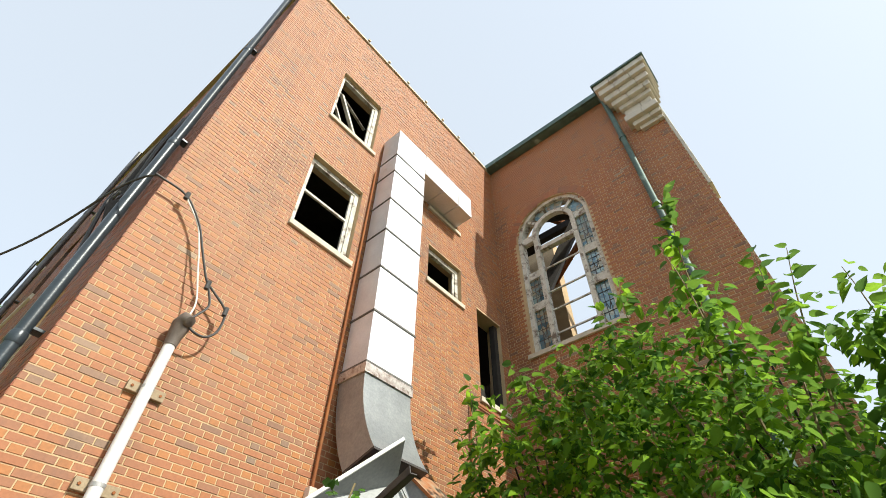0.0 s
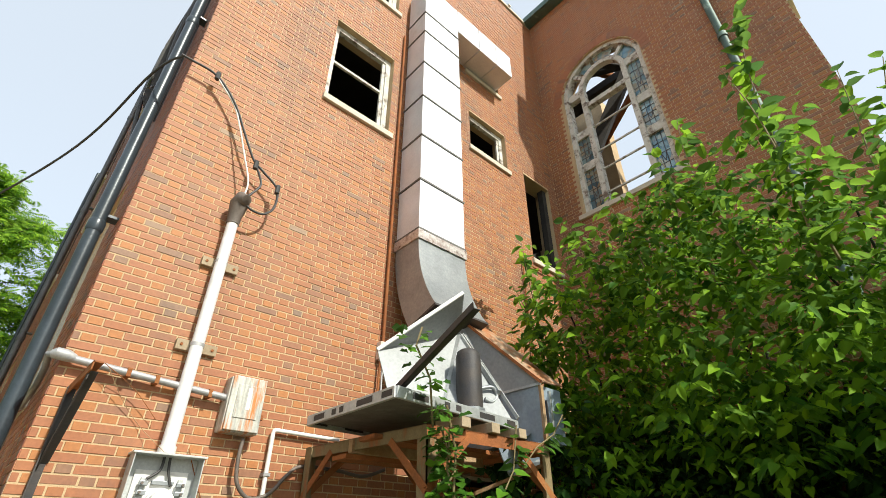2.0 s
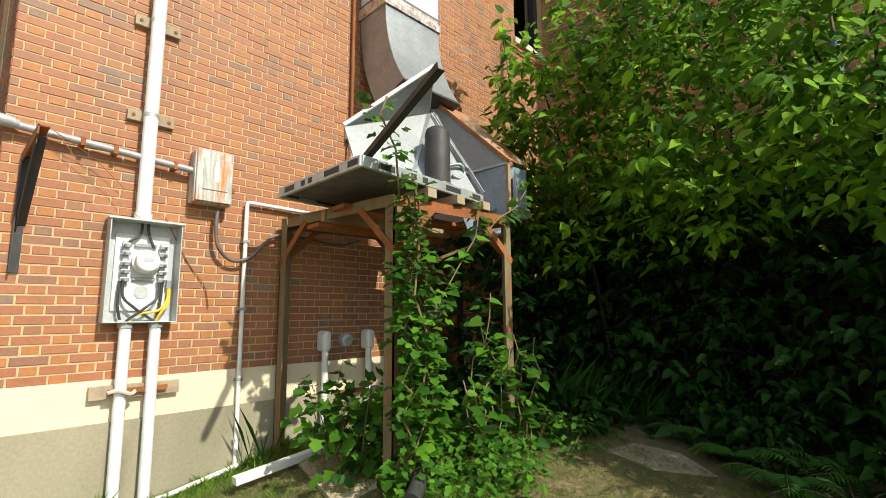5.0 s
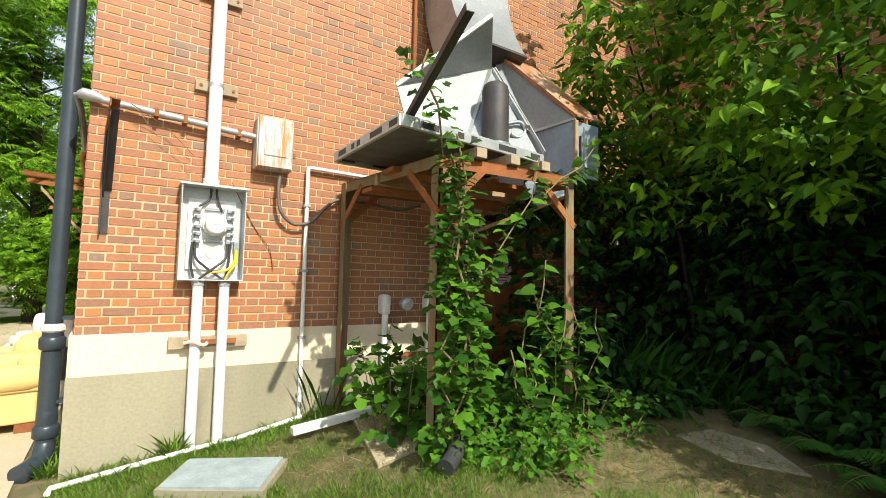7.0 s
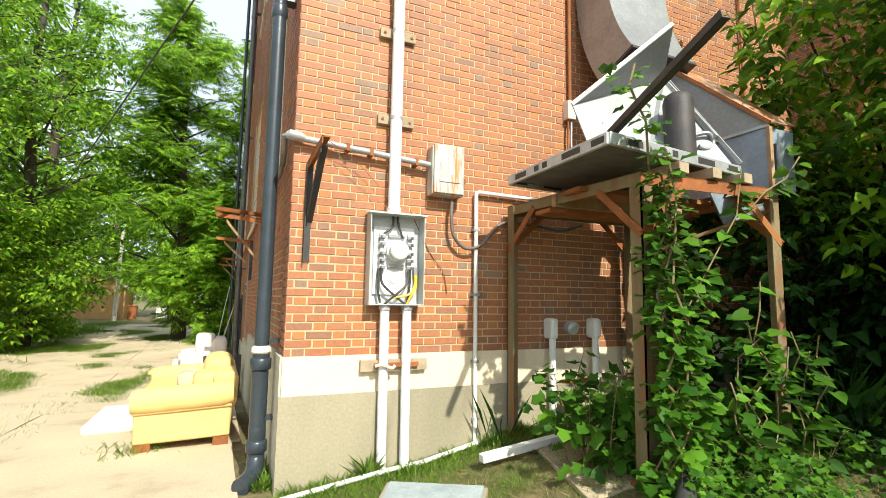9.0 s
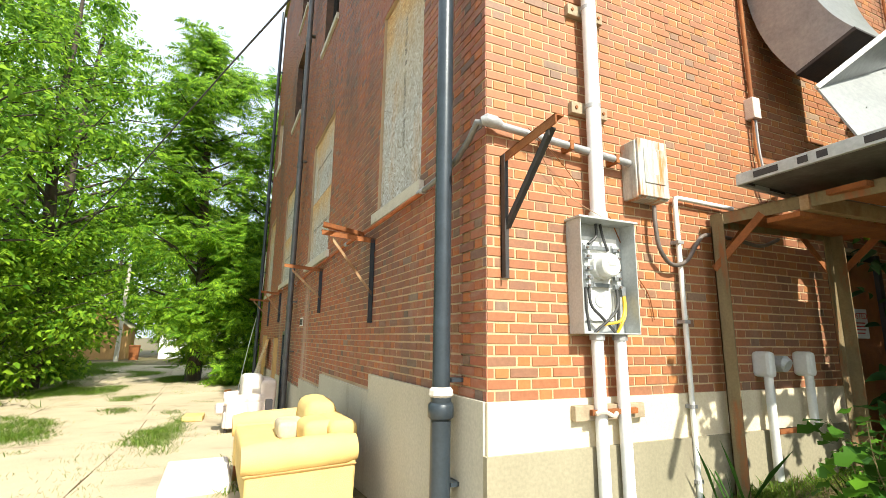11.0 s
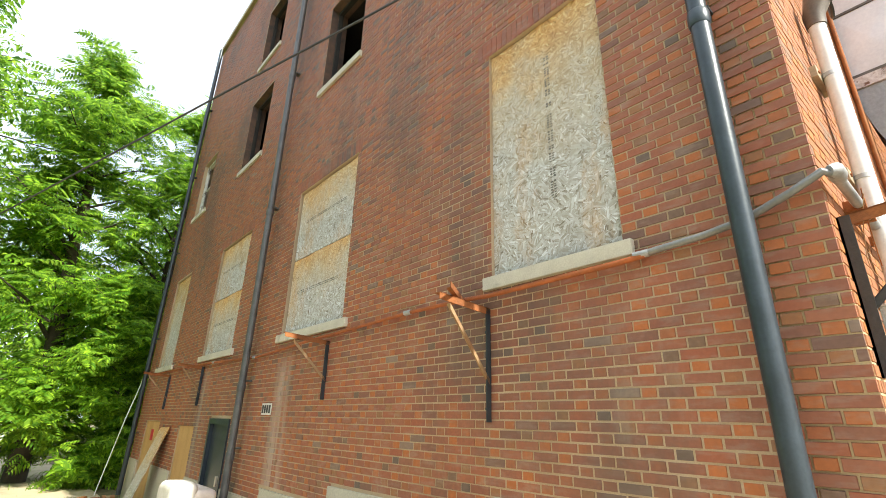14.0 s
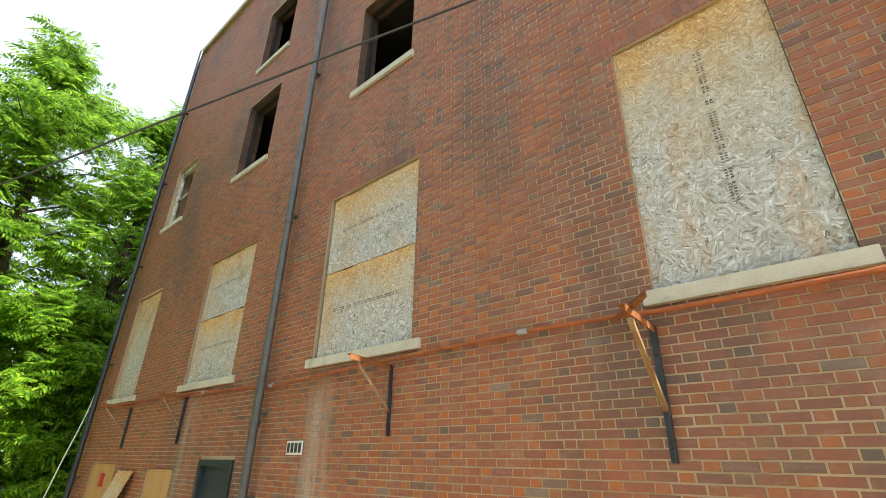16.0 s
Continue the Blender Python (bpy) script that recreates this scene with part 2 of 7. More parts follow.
def osb_mat():
    m, nt, bsdf = start_mat("oriented_strand_board")
    co = nt.nodes.new("ShaderNodeNewGeometry").outputs["Position"]
    layers = []
    for turn, seed in ((0.25, 0.0), (1.15, 3.7), (-0.55, 8.1), (-1.25, 12.9)):
        mp = nt.nodes.new("ShaderNodeMapping")
        mp.vector_type = "TEXTURE"
        mp.inputs["Location"].default_value = (seed, seed * 0.37, seed * 0.61)
        mp.inputs["Rotation"].default_value = (turn, 0, 0)
        mp.inputs["Scale"].default_value = (0.05, 0.013, 0.07)
        nt.links.new(co, mp.inputs["Vector"])
        v = nt.nodes.new("ShaderNodeTexVoronoi")
        v.inputs["Scale"].default_value = 1.0
        nt.links.new(mp.outputs["Vector"], v.inputs["Vector"])
        layers.append(v.outputs["Color"])
    step = [(0.48, (0, 0, 0)), (0.52, (1, 1, 1))]
    ab = mix_node(nt, ramp_node(nt, noise_node(nt, 17, 2), step), layers[0], layers[1])
    cd = mix_node(nt, ramp_node(nt, noise_node(nt, 21, 2, (1, 1, 0.8)), step), layers[2], layers[3])
    a = mix_node(nt, ramp_node(nt, noise_node(nt, 13, 2, (1, 0.9, 1)), step), ab, cd)
    sep = nt.nodes.new("ShaderNodeSeparateColor")
    nt.links.new(a, sep.inputs[0])
    flakes = ramp_node(nt, sep.outputs[0], [(0.0, (0.3, 0.2, 0.1)), (0.12, (0.46, 0.33, 0.18)), (0.5, (0.56, 0.42, 0.25)), (0.85, (0.66, 0.54, 0.36)), (1.0, (0.74, 0.68, 0.54))])
    grey = ramp_node(nt, sep.outputs[1], [(0.0, (0.2, 0.17, 0.13)), (0.12, (0.36, 0.33, 0.28)), (0.5, (0.47, 0.455, 0.42)), (0.85, (0.57, 0.57, 0.56)), (1.0, (0.74, 0.75, 0.76))])
    # the sheltered upper edge keeps its fresh orange-tan wood, the rest has bleached
    gen = nt.nodes.new("ShaderNodeTexCoord").outputs["Generated"]
    up = nt.nodes.new("ShaderNodeSeparateXYZ")
    nt.links.new(gen, up.inputs[0])
    edge = mix_node(nt, 0.54, noise_node(nt, 2.2, 5, None, 0.6), up.outputs[2])
    wear = ramp_node(nt, edge, [(0.42, (1, 1, 1)), (0.62, (0.35, 0.35, 0.35)), (0.75, (0.0, 0.0, 0.0))])
    col = mix_node(nt, wear, flakes, grey)
    warm = ramp_node(nt, edge, [(0.6, (0, 0, 0)), (0.82, (0.75, 0.75, 0.75))])
    col = mix_node(nt, warm, col, (0.6, 0.36, 0.12), "OVERLAY")
    tan = ramp_node(nt, noise_node(nt, 1.7, 6, (1, 1, 0.45), 0.68), [(0.5, (0, 0, 0)), (0.68, (0.6, 0.6, 0.6))])
    col = mix_node(nt, tan, col, mix_node(nt, 1.0, flakes, (0.95, 0.66, 0.36), "MULTIPLY"))
    wet = ramp_node(nt, noise_node(nt, 1.1, 6, None, 0.7), [(0.55, (0, 0, 0)), (0.72, (0.5, 0.5, 0.5))])
    col = mix_node(nt, wet, col, (0.22, 0.2, 0.17))
    nt.links.new(col, bsdf.inputs["Base Color"])
    bsdf.inputs["Roughness"].default_value = 0.8
    bump_to(nt, bsdf, sep.outputs[0], 0.35, 0.004)
    return m


M_OSB = osb_mat()


def leaf_mat(name, dark, light, glow=0.35):
    m, nt, bsdf = start_mat(name)
    rnd = nt.nodes.new("ShaderNodeNewGeometry").outputs["Random Per Island"]
    col = ramp_node(nt, rnd, [(0.0, dark), (0.7, tuple((a + b) / 2 for a, b in zip(dark, light))), (1.0, light)])
    col = mix_node(nt, 0.4, col, ramp_node(nt, noise_node(nt, 1.1, 3), [(0.3, (0.3, 0.3, 0.3)), (0.7, (0.7, 0.7, 0.7))]), "OVERLAY")
    nt.links.new(col, bsdf.inputs["Base Color"])
    bsdf.inputs["Roughness"].default_value = 0.55
    bsdf.inputs["Specular IOR Level"].default_value = 0.18
    tr = nt.nodes.new("ShaderNodeBsdfTranslucent")
    tcol = mix_node(nt, 1.0, col, (1.0, 1.0, 0.3), "MULTIPLY")
    br = nt.nodes.new("ShaderNodeBrightContrast")
    br.inputs["Bright"].default_value = 0.05
    nt.links.new(tcol, br.inputs["Color"])
    nt.links.new(br.outputs[0], tr.inputs["Color"])
    mx = nt.nodes.new("ShaderNodeMixShader")
    mx.inputs[0].default_value = glow
    nt.links.new(bsdf.outputs[0], mx.inputs[1])
    nt.links.new(tr.outputs[0], mx.inputs[2])
    nt.links.new(mx.outputs[0], nt.nodes["Material Output"].inputs["Surface"])
    return m


M_LEAF = leaf_mat("mulberry_leaf", (0.035, 0.125, 0.007), (0.30, 0.53, 0.024), 0.5)
M_VINE = leaf_mat("vine_leaf", (0.022, 0.085, 0.008), (0.12, 0.28, 0.02), 0.36)
M_TREE = leaf_mat("tree_leaf", (0.065, 0.195, 0.011), (0.36, 0.57, 0.038), 0.52)
# Near-black green: the thicket's deep shade is put into this leaf colour.
M_SHADELEAF = leaf_mat("shade_dark_leaf", (0.010, 0.036, 0.005), (0.03, 0.09, 0.013), 0.15)
M_GRASS = leaf_mat("grass_blade", (0.09, 0.21, 0.02), (0.27, 0.38, 0.06), 0.4)
M_FERN = leaf_mat("fern_frond", (0.03, 0.10, 0.012), (0.07, 0.19, 0.025), 0.3)
M_STRAW = leaf_mat("dry_straw", (0.15, 0.115, 0.05), (0.33, 0.26, 0.12), 0.2)


# ---- mesh helpers ----
class Shape:
    """Collects faces for one mesh."""

    def __init__(self):
        self.v, self.f, self.m = [], [], []

    def add(self, verts, faces, mat=0):
        n = len(self.v)
        self.v += [tuple(p) for p in verts]
        self.f += [tuple(i + n for i in face) for face in faces]
        self.m += [mat] * len(faces)
        return self

    def box(self, x0, x1, y0, y1, z0, z1, mat=0, m=None):
        vs = [Vector((x, y, z)) for z in (z0, z1) for x, y in ((x0, y0), (x1, y0), (x1, y1), (x0, y1))]
        if m is not None:
            vs = [m @ p for p in vs]
        return self.add(vs, [(3, 2, 1, 0), (4, 5, 6, 7), (0, 1, 5, 4), (1, 2, 6, 5), (2, 3, 7, 6), (3, 0, 4, 7)], mat)

    def tube(self, pts, r, n=10, mat=0, caps=True):
        pts = [Vector(p) for p in pts]
        rs = r if isinstance(r, (list, tuple)) else [r] * len(pts)
        vs, side = [], None
        for i, p in enumerate(pts):
            d = (pts[min(i + 1, len(pts) - 1)] - pts[max(i - 1, 0)]).normalized()
            if side is None:
                side = d.orthogonal().normalized()
            side = (side - d * side.dot(d)).normalized()
            up = d.cross(side)
            vs += [p + (side * math.cos(a) + up * math.sin(a)) * rs[i] for a in (2 * math.pi * k / n for k in range(n))]
        fs = [(i * n + k, i * n + (k + 1) % n, (i + 1) * n + (k + 1) % n, (i + 1) * n + k) for i in range(len(pts) - 1) for k in range(n)]
        if caps:
            fs += [tuple(reversed(range(n))), tuple(range((len(pts) - 1) * n, len(pts) * n))]
        return self.add(vs, fs, mat)

    def plate(self, pts, thick, mat=0):
        """A flat sheet with corners pts and a thickness."""
        pts = [Vector(p) for p in pts]
        nrm = (pts[1] - pts[0]).cross(pts[2] - pts[0]).normalized() * thick / 2
        n = len(pts)
        vs = [p + nrm for p in pts] + [p - nrm for p in pts]
        fs = [tuple(range(n)), tuple(reversed(range(n, 2 * n)))] + [(k, k + n, (k + 1) % n + n, (k + 1) % n) for k in range(n)]
        return self.add(vs, fs, mat)

    def beam(self, a, b, w, h, mat=0, up=(0, 0, 1)):
        """A bar of width w and height h from a to b."""
        a, b = Vector(a), Vector(b)
        d = (b - a).normalized()
        u = Vector(up)
        s = d.cross(u)
        s = s.normalized() if s.length > 1e-4 else d.orthogonal().normalized()
        u = s.cross(d)
        vs = [p + s * (i * w / 2) + u * (j * h / 2) for p in (a, b) for i, j in ((-1, -1), (1, -1), (1, 1), (-1, 1))]
        return self.add(vs, [(3, 2, 1, 0), (4, 5, 6, 7), (0, 1, 5, 4), (1, 2, 6, 5), (2, 3, 7, 6), (3, 0, 4, 7)], mat)

    def angle(self, a, b, w, t, out1, out2, mat=0):
        """An L-section bar from a to b, its two legs along out1 and out2."""
        a, b, o1, o2 = Vector(a), Vector(b), Vector(out1), Vector(out2)
        for p, q in ((o1, o2), (o2, o1)):
            vs = [e + p * i + q * j for e in (a, b) for i, j in ((0, 0), (w, 0), (w, t), (0, t))]
            self.add(vs, [(3, 2, 1, 0), (4, 5, 6, 7), (0, 1, 5, 4), (1, 2, 6, 5), (2, 3, 7, 6), (3, 0, 4, 7)], mat)
        return self

    def mesh(self, name, mats, smooth=False):
        me = bpy.data.meshes.new(name)
        me.from_pydata(self.v, [], self.f)
        for mt in mats:
            me.materials.append(mt)
        if len(mats) > 1:
            me.polygons.foreach_set("material_index", self.m)
        if smooth:
            me.polygons.foreach_set("use_smooth", [True] * len(me.polygons))
            me.set_sharp_from_angle(angle=radians(50))
        me.update()
        bm = bmesh.new()
        bm.from_mesh(me)
        bmesh.ops.recalc_face_normals(bm, faces=bm.faces)
        bm.to_mesh(me)
        bm.free()
        return me


def thing(name, at, label, category, group="", kind=""):
    ob = new(name)
    ob.location = at
    ob.empty_display_size = 0.2
    return tagged(ob, label, category, group, kind)


def under(ob, parent):
    ob.parent = parent
    ob.matrix_parent_inverse = Matrix.Translation(-parent.location) if parent.type == "EMPTY" else Matrix.Identity(4)
    return ob


def part(name, shape, mats, parent, label="", bevel=0.0, smooth=False, kind=""):
    mats = mats if isinstance(mats, (list, tuple)) else [mats]
    ob = new(name, shape.mesh(name, mats, smooth))
    if bevel:
        b = ob.modifiers.new("edge", "BEVEL")
        b.width, b.segments, b.limit_method = bevel, 2, "ANGLE"
    if parent:
        under(ob, parent)
    return tagged(ob, label, kind=kind)


def solid(name, shape, mats, label, category, group="", kind="", bevel=0.0, smooth=False):
    ob = part(name, shape, mats, None, "", bevel, smooth)
    return tagged(ob, label, category, group, kind)


# ---- plan ----
CX, CY = 7.0, -4.83          # hall wall plane and its outer end
TOP = 13.93                  # parapet
COURSE, JOINT, STR, HDR = 0.068, 0.010, 0.203, 0.0945
BASE_A = 1.0


RISE = ((0.0, 0.0), (0.8, 0.085), (1.1, 0.105), (1.65, 0.195), (2.05, 0.305), (4.0, 0.33))


def ground_z(x, y):
    z = 0.0
    if y > 0.0:
        z = -0.055 * min(y, 9.0)
    if x > 0.0 and y < 0.05:
        up = RISE[-1][1]
        for (xa, za), (xb, zb) in zip(RISE, RISE[1:]):
            if xa <= x < xb:
                up = za + (zb - za) * (x - xa) / (xb - xa)
        z += up * max(0.0, min(1.0, (y + 3.6) / 1.6))
    return z


def slab_cells(u0, u1, z0, z1, holes):
    """Splits a wall rectangle into cells that leave the holes free."""
    us = sorted({u0, u1, *[h[0] for h in holes], *[h[1] for h in holes]})
    zs = sorted({z0, z1, *[h[2] for h in holes], *[h[3] for h in holes]})
    for a, b in zip(us, us[1:]):
        run = None
        for c, d in zip(zs, zs[1:]):
            free = not any(h[0] <= a and b <= h[1] and h[2] <= c and d <= h[3] for h in holes)
            if free:
                run = (run[0], d) if run else (c, d)
            if (not free or d == zs[-1]) and run:
                yield a, b, run[0], run[1]
                run = None


def brick_rows(u0, u1, z0, z1, holes, low=None, inside=None):
    """Flemish bond: yields (u0, u1, z0, z1, header) for each brick on a wall face."""
    rng = random.Random(5)
    rows = int((z1 - z0) / COURSE)
    for r in range(rows):
        za = z0 + r * COURSE
        zb = za + COURSE - JOINT
        u = u0 - (0.0 if r % 2 else (STR - HDR) / 2 + HDR + JOINT) + 0.0
        k = 0
        while u < u1:
            w = STR if k % 2 == 0 else HDR
            a, b = max(u, u0), min(u + w, u1)
            spans = [(a, b)] if b - a > 0.02 else []
            for h in holes:
                if za < h[3] - 0.01 and zb > h[2] + 0.01:
                    cut = []
                    for p, q in spans:
                        if q <= h[0] or p >= h[1]:
                            cut.append((p, q))
                        else:
                            if h[0] - p > 0.025:
                                cut.append((p, h[0] - 0.002))
                            if q - h[1] > 0.025:
                                cut.append((h[1] + 0.002, q))
                    spans = cut
            for p, q in spans:
                if low and za < low((p + q) / 2) - 0.01:
                    continue
                if inside and inside((p + q) / 2, (za + zb) / 2):
                    continue
                yield p, q, za + rng.uniform(-0.0015, 0.0015), zb + rng.uniform(-0.0015, 0.0015), w == HDR
            u += w + JOINT
            k += 1


def brick_wall(wall, face, bricks, near, mats=None):
    """Bricks on a wall: face(u, z, d) places a point d outside the mortar; near(u, z) picks those built singly."""
    rng = random.Random(11)
    vs, fs, ms = [], [], []
    singles = []
    for a, b, c, d, hdr in bricks:
        out = 0.0045 + rng.uniform(-0.002, 0.0025)
        if near(a, c) and len(singles) < 300:
            singles.append((a, b, c, d, hdr, out))
            continue
        n = len(vs)
        e = 0.002
        vs += [face(a, c, 0), face(b, c, 0), face(b, d, 0), face(a, d, 0), face(a + e, c + e, out), face(b - e, c + e, out), face(b - e, d - e, out), face(a + e, d - e, out)]
        fs += [(n + 4, n + 5, n + 6, n + 7), (n, n + 1, n + 5, n + 4), (n + 1, n + 2, n + 6, n + 5), (n + 2, n + 3, n + 7, n + 6), (n + 3, n, n + 4, n + 7)]
        ms += [1 if hdr else 0] * 5
    me = bpy.data.meshes.new("brickwork")
    me.from_pydata(vs, [], fs)
    for mt in mats or (M_STR, M_HDR):
        me.materials.append(mt)
    me.polygons.foreach_set("material_index", ms)
    tagged(under(new("brickwork", me), wall), "weathered red brick in Flemish bond", kind="stuff")
    return singles


def single_bricks(wall, face, singles, mats=None):
    cache = {}
    for a, b, c, d, hdr, out in singles:
        key = (round(b - a, 3), hdr)
        if key not in cache:
            w, h, e = b - a, COURSE - JOINT, 0.003
            f0 = Vector(face(0, 0, 0))
            P = lambda u, z, o: Vector(face(u, z, o)) - f0
            me = bpy.data.meshes.new("brick")
            me.from_pydata([P(0, 0, 0), P(w, 0, 0), P(w, h, 0), P(0, h, 0), P(e, e, 0.01), P(w - e, e, 0.01), P(w - e, h - e, 0.01), P(e, h - e, 0.01)], [],
                           [(4, 5, 6, 7), (0, 1, 5, 4), (1, 2, 6, 5), (2, 3, 7, 6), (3, 0, 4, 7)])
            me.materials.append((mats or (M_STR_ONE, M_HDR_ONE))[1 if hdr else 0])
            cache[key] = me
        ob = new("brick", cache[key])
        ob.location = Vector(face(a, c, out - 0.01))
        under(ob, wall)


# ---- walls ----
HOLES_A = [(1.52, 2.60, 6.80, 8.52), (1.52, 2.60, 9.87, 11.73), (4.38, 5.40, 7.72, 8.65), (4.36, 5.32, 9.80, 10.55), (5.90, 6.72, 5.95, 7.96), (3.62, 4.55, 0.2, 2.25)]
HOLES_B = [(1.11, 2.33, 2.70, 5.11), (4.86, 6.68, 2.70, 5.10), (8.85, 10.65, 2.70, 5.10), (13.10, 14.55, 2.70, 5.10),
           (5.12, 6.42, 7.07, 9.02), (9.15, 10.48, 7.05, 9.0), (13.15, 14.35, 7.02, 8.85), (9.2, 10.5, 10.17, 12.1), (5.12, 6.42, 10.17, 12.1),
           (8.25, 9.3, -0.5, 1.49), (10.26, 11.35, -0.5, 1.34), (13.05, 14.5, -0.5, 1.39)]
END_B = 15.5
THICK = 0.34


def face_a(u, z, d):
    return (u, -d, z)


def face_b(u, z, d):
    return (-d, u, z)


def face_c(u, z, d):
    return (CX - d, -u, z)


def low_b(y):
    return 1.0 if y < 2.32 else 0.83 if y < 4.79 else 0.62 if y < 6.62 else 0.45


ARCH_C, ARCH_R, ARCH_Z0, ARCH_SPRING = 1.55, 0.97, 7.15, 10.45


def in_arch(u, z):
    du = abs(u - ARCH_C)
    if z < ARCH_Z0 or du > ARCH_R + 0.02:
        return False
    return z < ARCH_SPRING or math.hypot(du, z - ARCH_SPRING) < ARCH_R + 0.02


s = Shape()
for a, b, c, d in slab_cells(0.0, CX, -0.3, TOP, HOLES_A):
    s.box(a, b, 0.0, THICK, c, d)
wall_a = solid("wall_south", s, M_MORTAR, "sunlit red brick wall with mortar joints and window openings", "wall", kind="structure")
s = Shape()
for a, b, c, d in slab_cells(THICK, END_B, -0.8, TOP + 0.1, HOLES_B):
    s.box(0.0, THICK, a, b, c, d)
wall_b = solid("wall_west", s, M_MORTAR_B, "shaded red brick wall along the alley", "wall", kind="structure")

# hall wall with the arched opening
s = Shape()
for a, b, c, d in slab_cells(0.0, -CY, -0.3, 14.05, [(ARCH_C - ARCH_R, ARCH_C + ARCH_R, ARCH_Z0, 12.2)]):
    s.box(CX, CX + 0.42, -b, -a, c, d)
N = 28
arc = [(ARCH_C - ARCH_R * math.cos(math.pi * k / N), ARCH_SPRING + ARCH_R * math.sin(math.pi * k / N)) for k in range(N + 1)]
for (ua, za), (ub, zb) in zip(arc, arc[1:]):
    s.add([(CX, -ua, za), (CX, -ub, zb), (CX, -ub, 12.2), (CX, -ua, 12.2), (CX + 0.42, -ua, za), (CX + 0.42, -ub, zb), (CX + 0.42, -ub, 12.2), (CX + 0.42, -ua, 12.2)],
          [(0, 1, 2, 3), (7, 6, 5, 4), (0, 4, 5, 1)])
wall_c = solid("wall_hall", s, M_MORTAR, "shaded red brick hall wall with tall arched window opening", "wall", kind="structure")
s = Shape()
s.box(CX + 0.42, 15.0, CY, CY + 0.42, -0.3, 12.0)
s.box(14.6, 15.0, CY + 0.42, 6.0, -0.3, 9.0)
solid("wall_hall_front", s, M_MORTAR, "plain brick walls closing the roofless hall", "wall", kind="structure")
s = Shape()
s.box(-0.15, CX + 4, END_B - 0.3, END_B, -0.8, TOP)
s.box(CX + 3.6, CX + 4.0, 0.0, END_B - 0.3, -0.8, TOP)
solid("wall_north", s, M_MORTAR, "plain brick walls at the back of the building", "wall", kind="structure")
# Added deck, floors and inner walls block sky light behind the window openings.
s = Shape()
s.box(THICK, CX + 3.2, 0.01, END_B - 0.3, 13.3, 13.5)
solid("ceiling", s, M_CHAR, "unseen deck added over the top storey to keep rooms dark", "ceiling", kind="structure")
for z in (2.1, 5.7, 9.1):
    s = Shape()
    s.box(THICK, CX + 3.2, 0.01, END_B - 0.3, z, z + 0.25)
    solid("floor", s, M_CHAR, "sooty timber floor added to keep the burnt rooms dark", "floor", kind="structure")
s = Shape()
s.box(3.3, 3.4, THICK, END_B - 0.3, -0.8, 13.3)
s.box(THICK, CX + 3.6, 3.0, 3.1, -0.8, 13.3)
solid("wall_inside", s, M_DARKROOM, "soot-blackened inner walls added to keep the openings dark", "wall", kind="structure")

# ground sheet and alley slabs
xs = sorted({*np.linspace(-6, 9, 61), *(-300, -120, -60, -30, -20, -14, -10, -8, 14, 20, 30, 60, 120, 300)})
ys = sorted({*np.linspace(-8, 18, 79), *(-300, -120, -60, -30, -20, -14, -10, 22, 26, 32, 40, 60, 120, 300)})
s = Shape()
vs = [(x, y, ground_z(x, y) - 0.02 + 0.02 * noise.noise((x * 0.9, y * 0.9, 3))) for y in ys for x in xs]
s.add(vs, [(j * len(xs) + i, j * len(xs) + i + 1, (j + 1) * len(xs) + i + 1, (j + 1) * len(xs) + i) for j in range(len(ys) - 1) for i in range(len(xs) - 1)])
ground = solid("ground", s, M_SOIL, "soil with dry leaf litter and thin grass", "ground", kind="structure", smooth=True)

# alley slabs
pavement = thing("pavement", (-3.5, 8, -0.3), "cracked sunlit concrete alley slabs with grass in the joints", "pavement", kind="structure")
rng = random.Random(3)
for j in range(13):
    for i in range(3):
        x0, y0 = -7.4 + i * 2.38 - 0.09 * max(0, j - 4), -3.6 + j * 2.75
        x1, y1 = x0 + 2.362 + (0.1 if i == 2 and j > 1 else 0), y0 + 2.732
        if x1 > -0.12:
            x1 = -0.12
        tilt = rng.uniform(-0.012, 0.012)
        s = Shape()
        n = 5
        g = [[(x0 + (x1 - x0) * a / n + rng.uniform(-0.008, 0.008) * (a in (0, n)), y0 + (y1 - y0) * b / n + rng.uniform(-0.008, 0.008) * (b in (0, n))) for a in range(n + 1)] for b in range(n + 1)]
        vs = [(x, y, ground_z(min(x, -0.1), y) + 0.015 + tilt * (x - x0) / 2.4) for row in g for x, y in row]
        fs = [(b * (n + 1) + a, b * (n + 1) + a + 1, (b + 1) * (n + 1) + a + 1, (b + 1) * (n + 1) + a) for b in range(n) for a in range(n)]
        edge = [a for a in range(n + 1)] + [b * (n + 1) + n for b in range(1, n + 1)] + [n * (n + 1) + a for a in range(n - 1, -1, -1)] + [b * (n + 1) for b in range(n - 1, 0, -1)]
        m = len(vs)
        vs += [(vs[k][0], vs[k][1], vs[k][2] - 0.12) for k in edge]
        fs += [(edge[k], m + k, m + (k + 1) % len(edge), edge[(k + 1) % len(edge)]) for k in range(len(edge))]
        s.add(vs, fs)
        part("slab", s, M_SLAB, pavement)

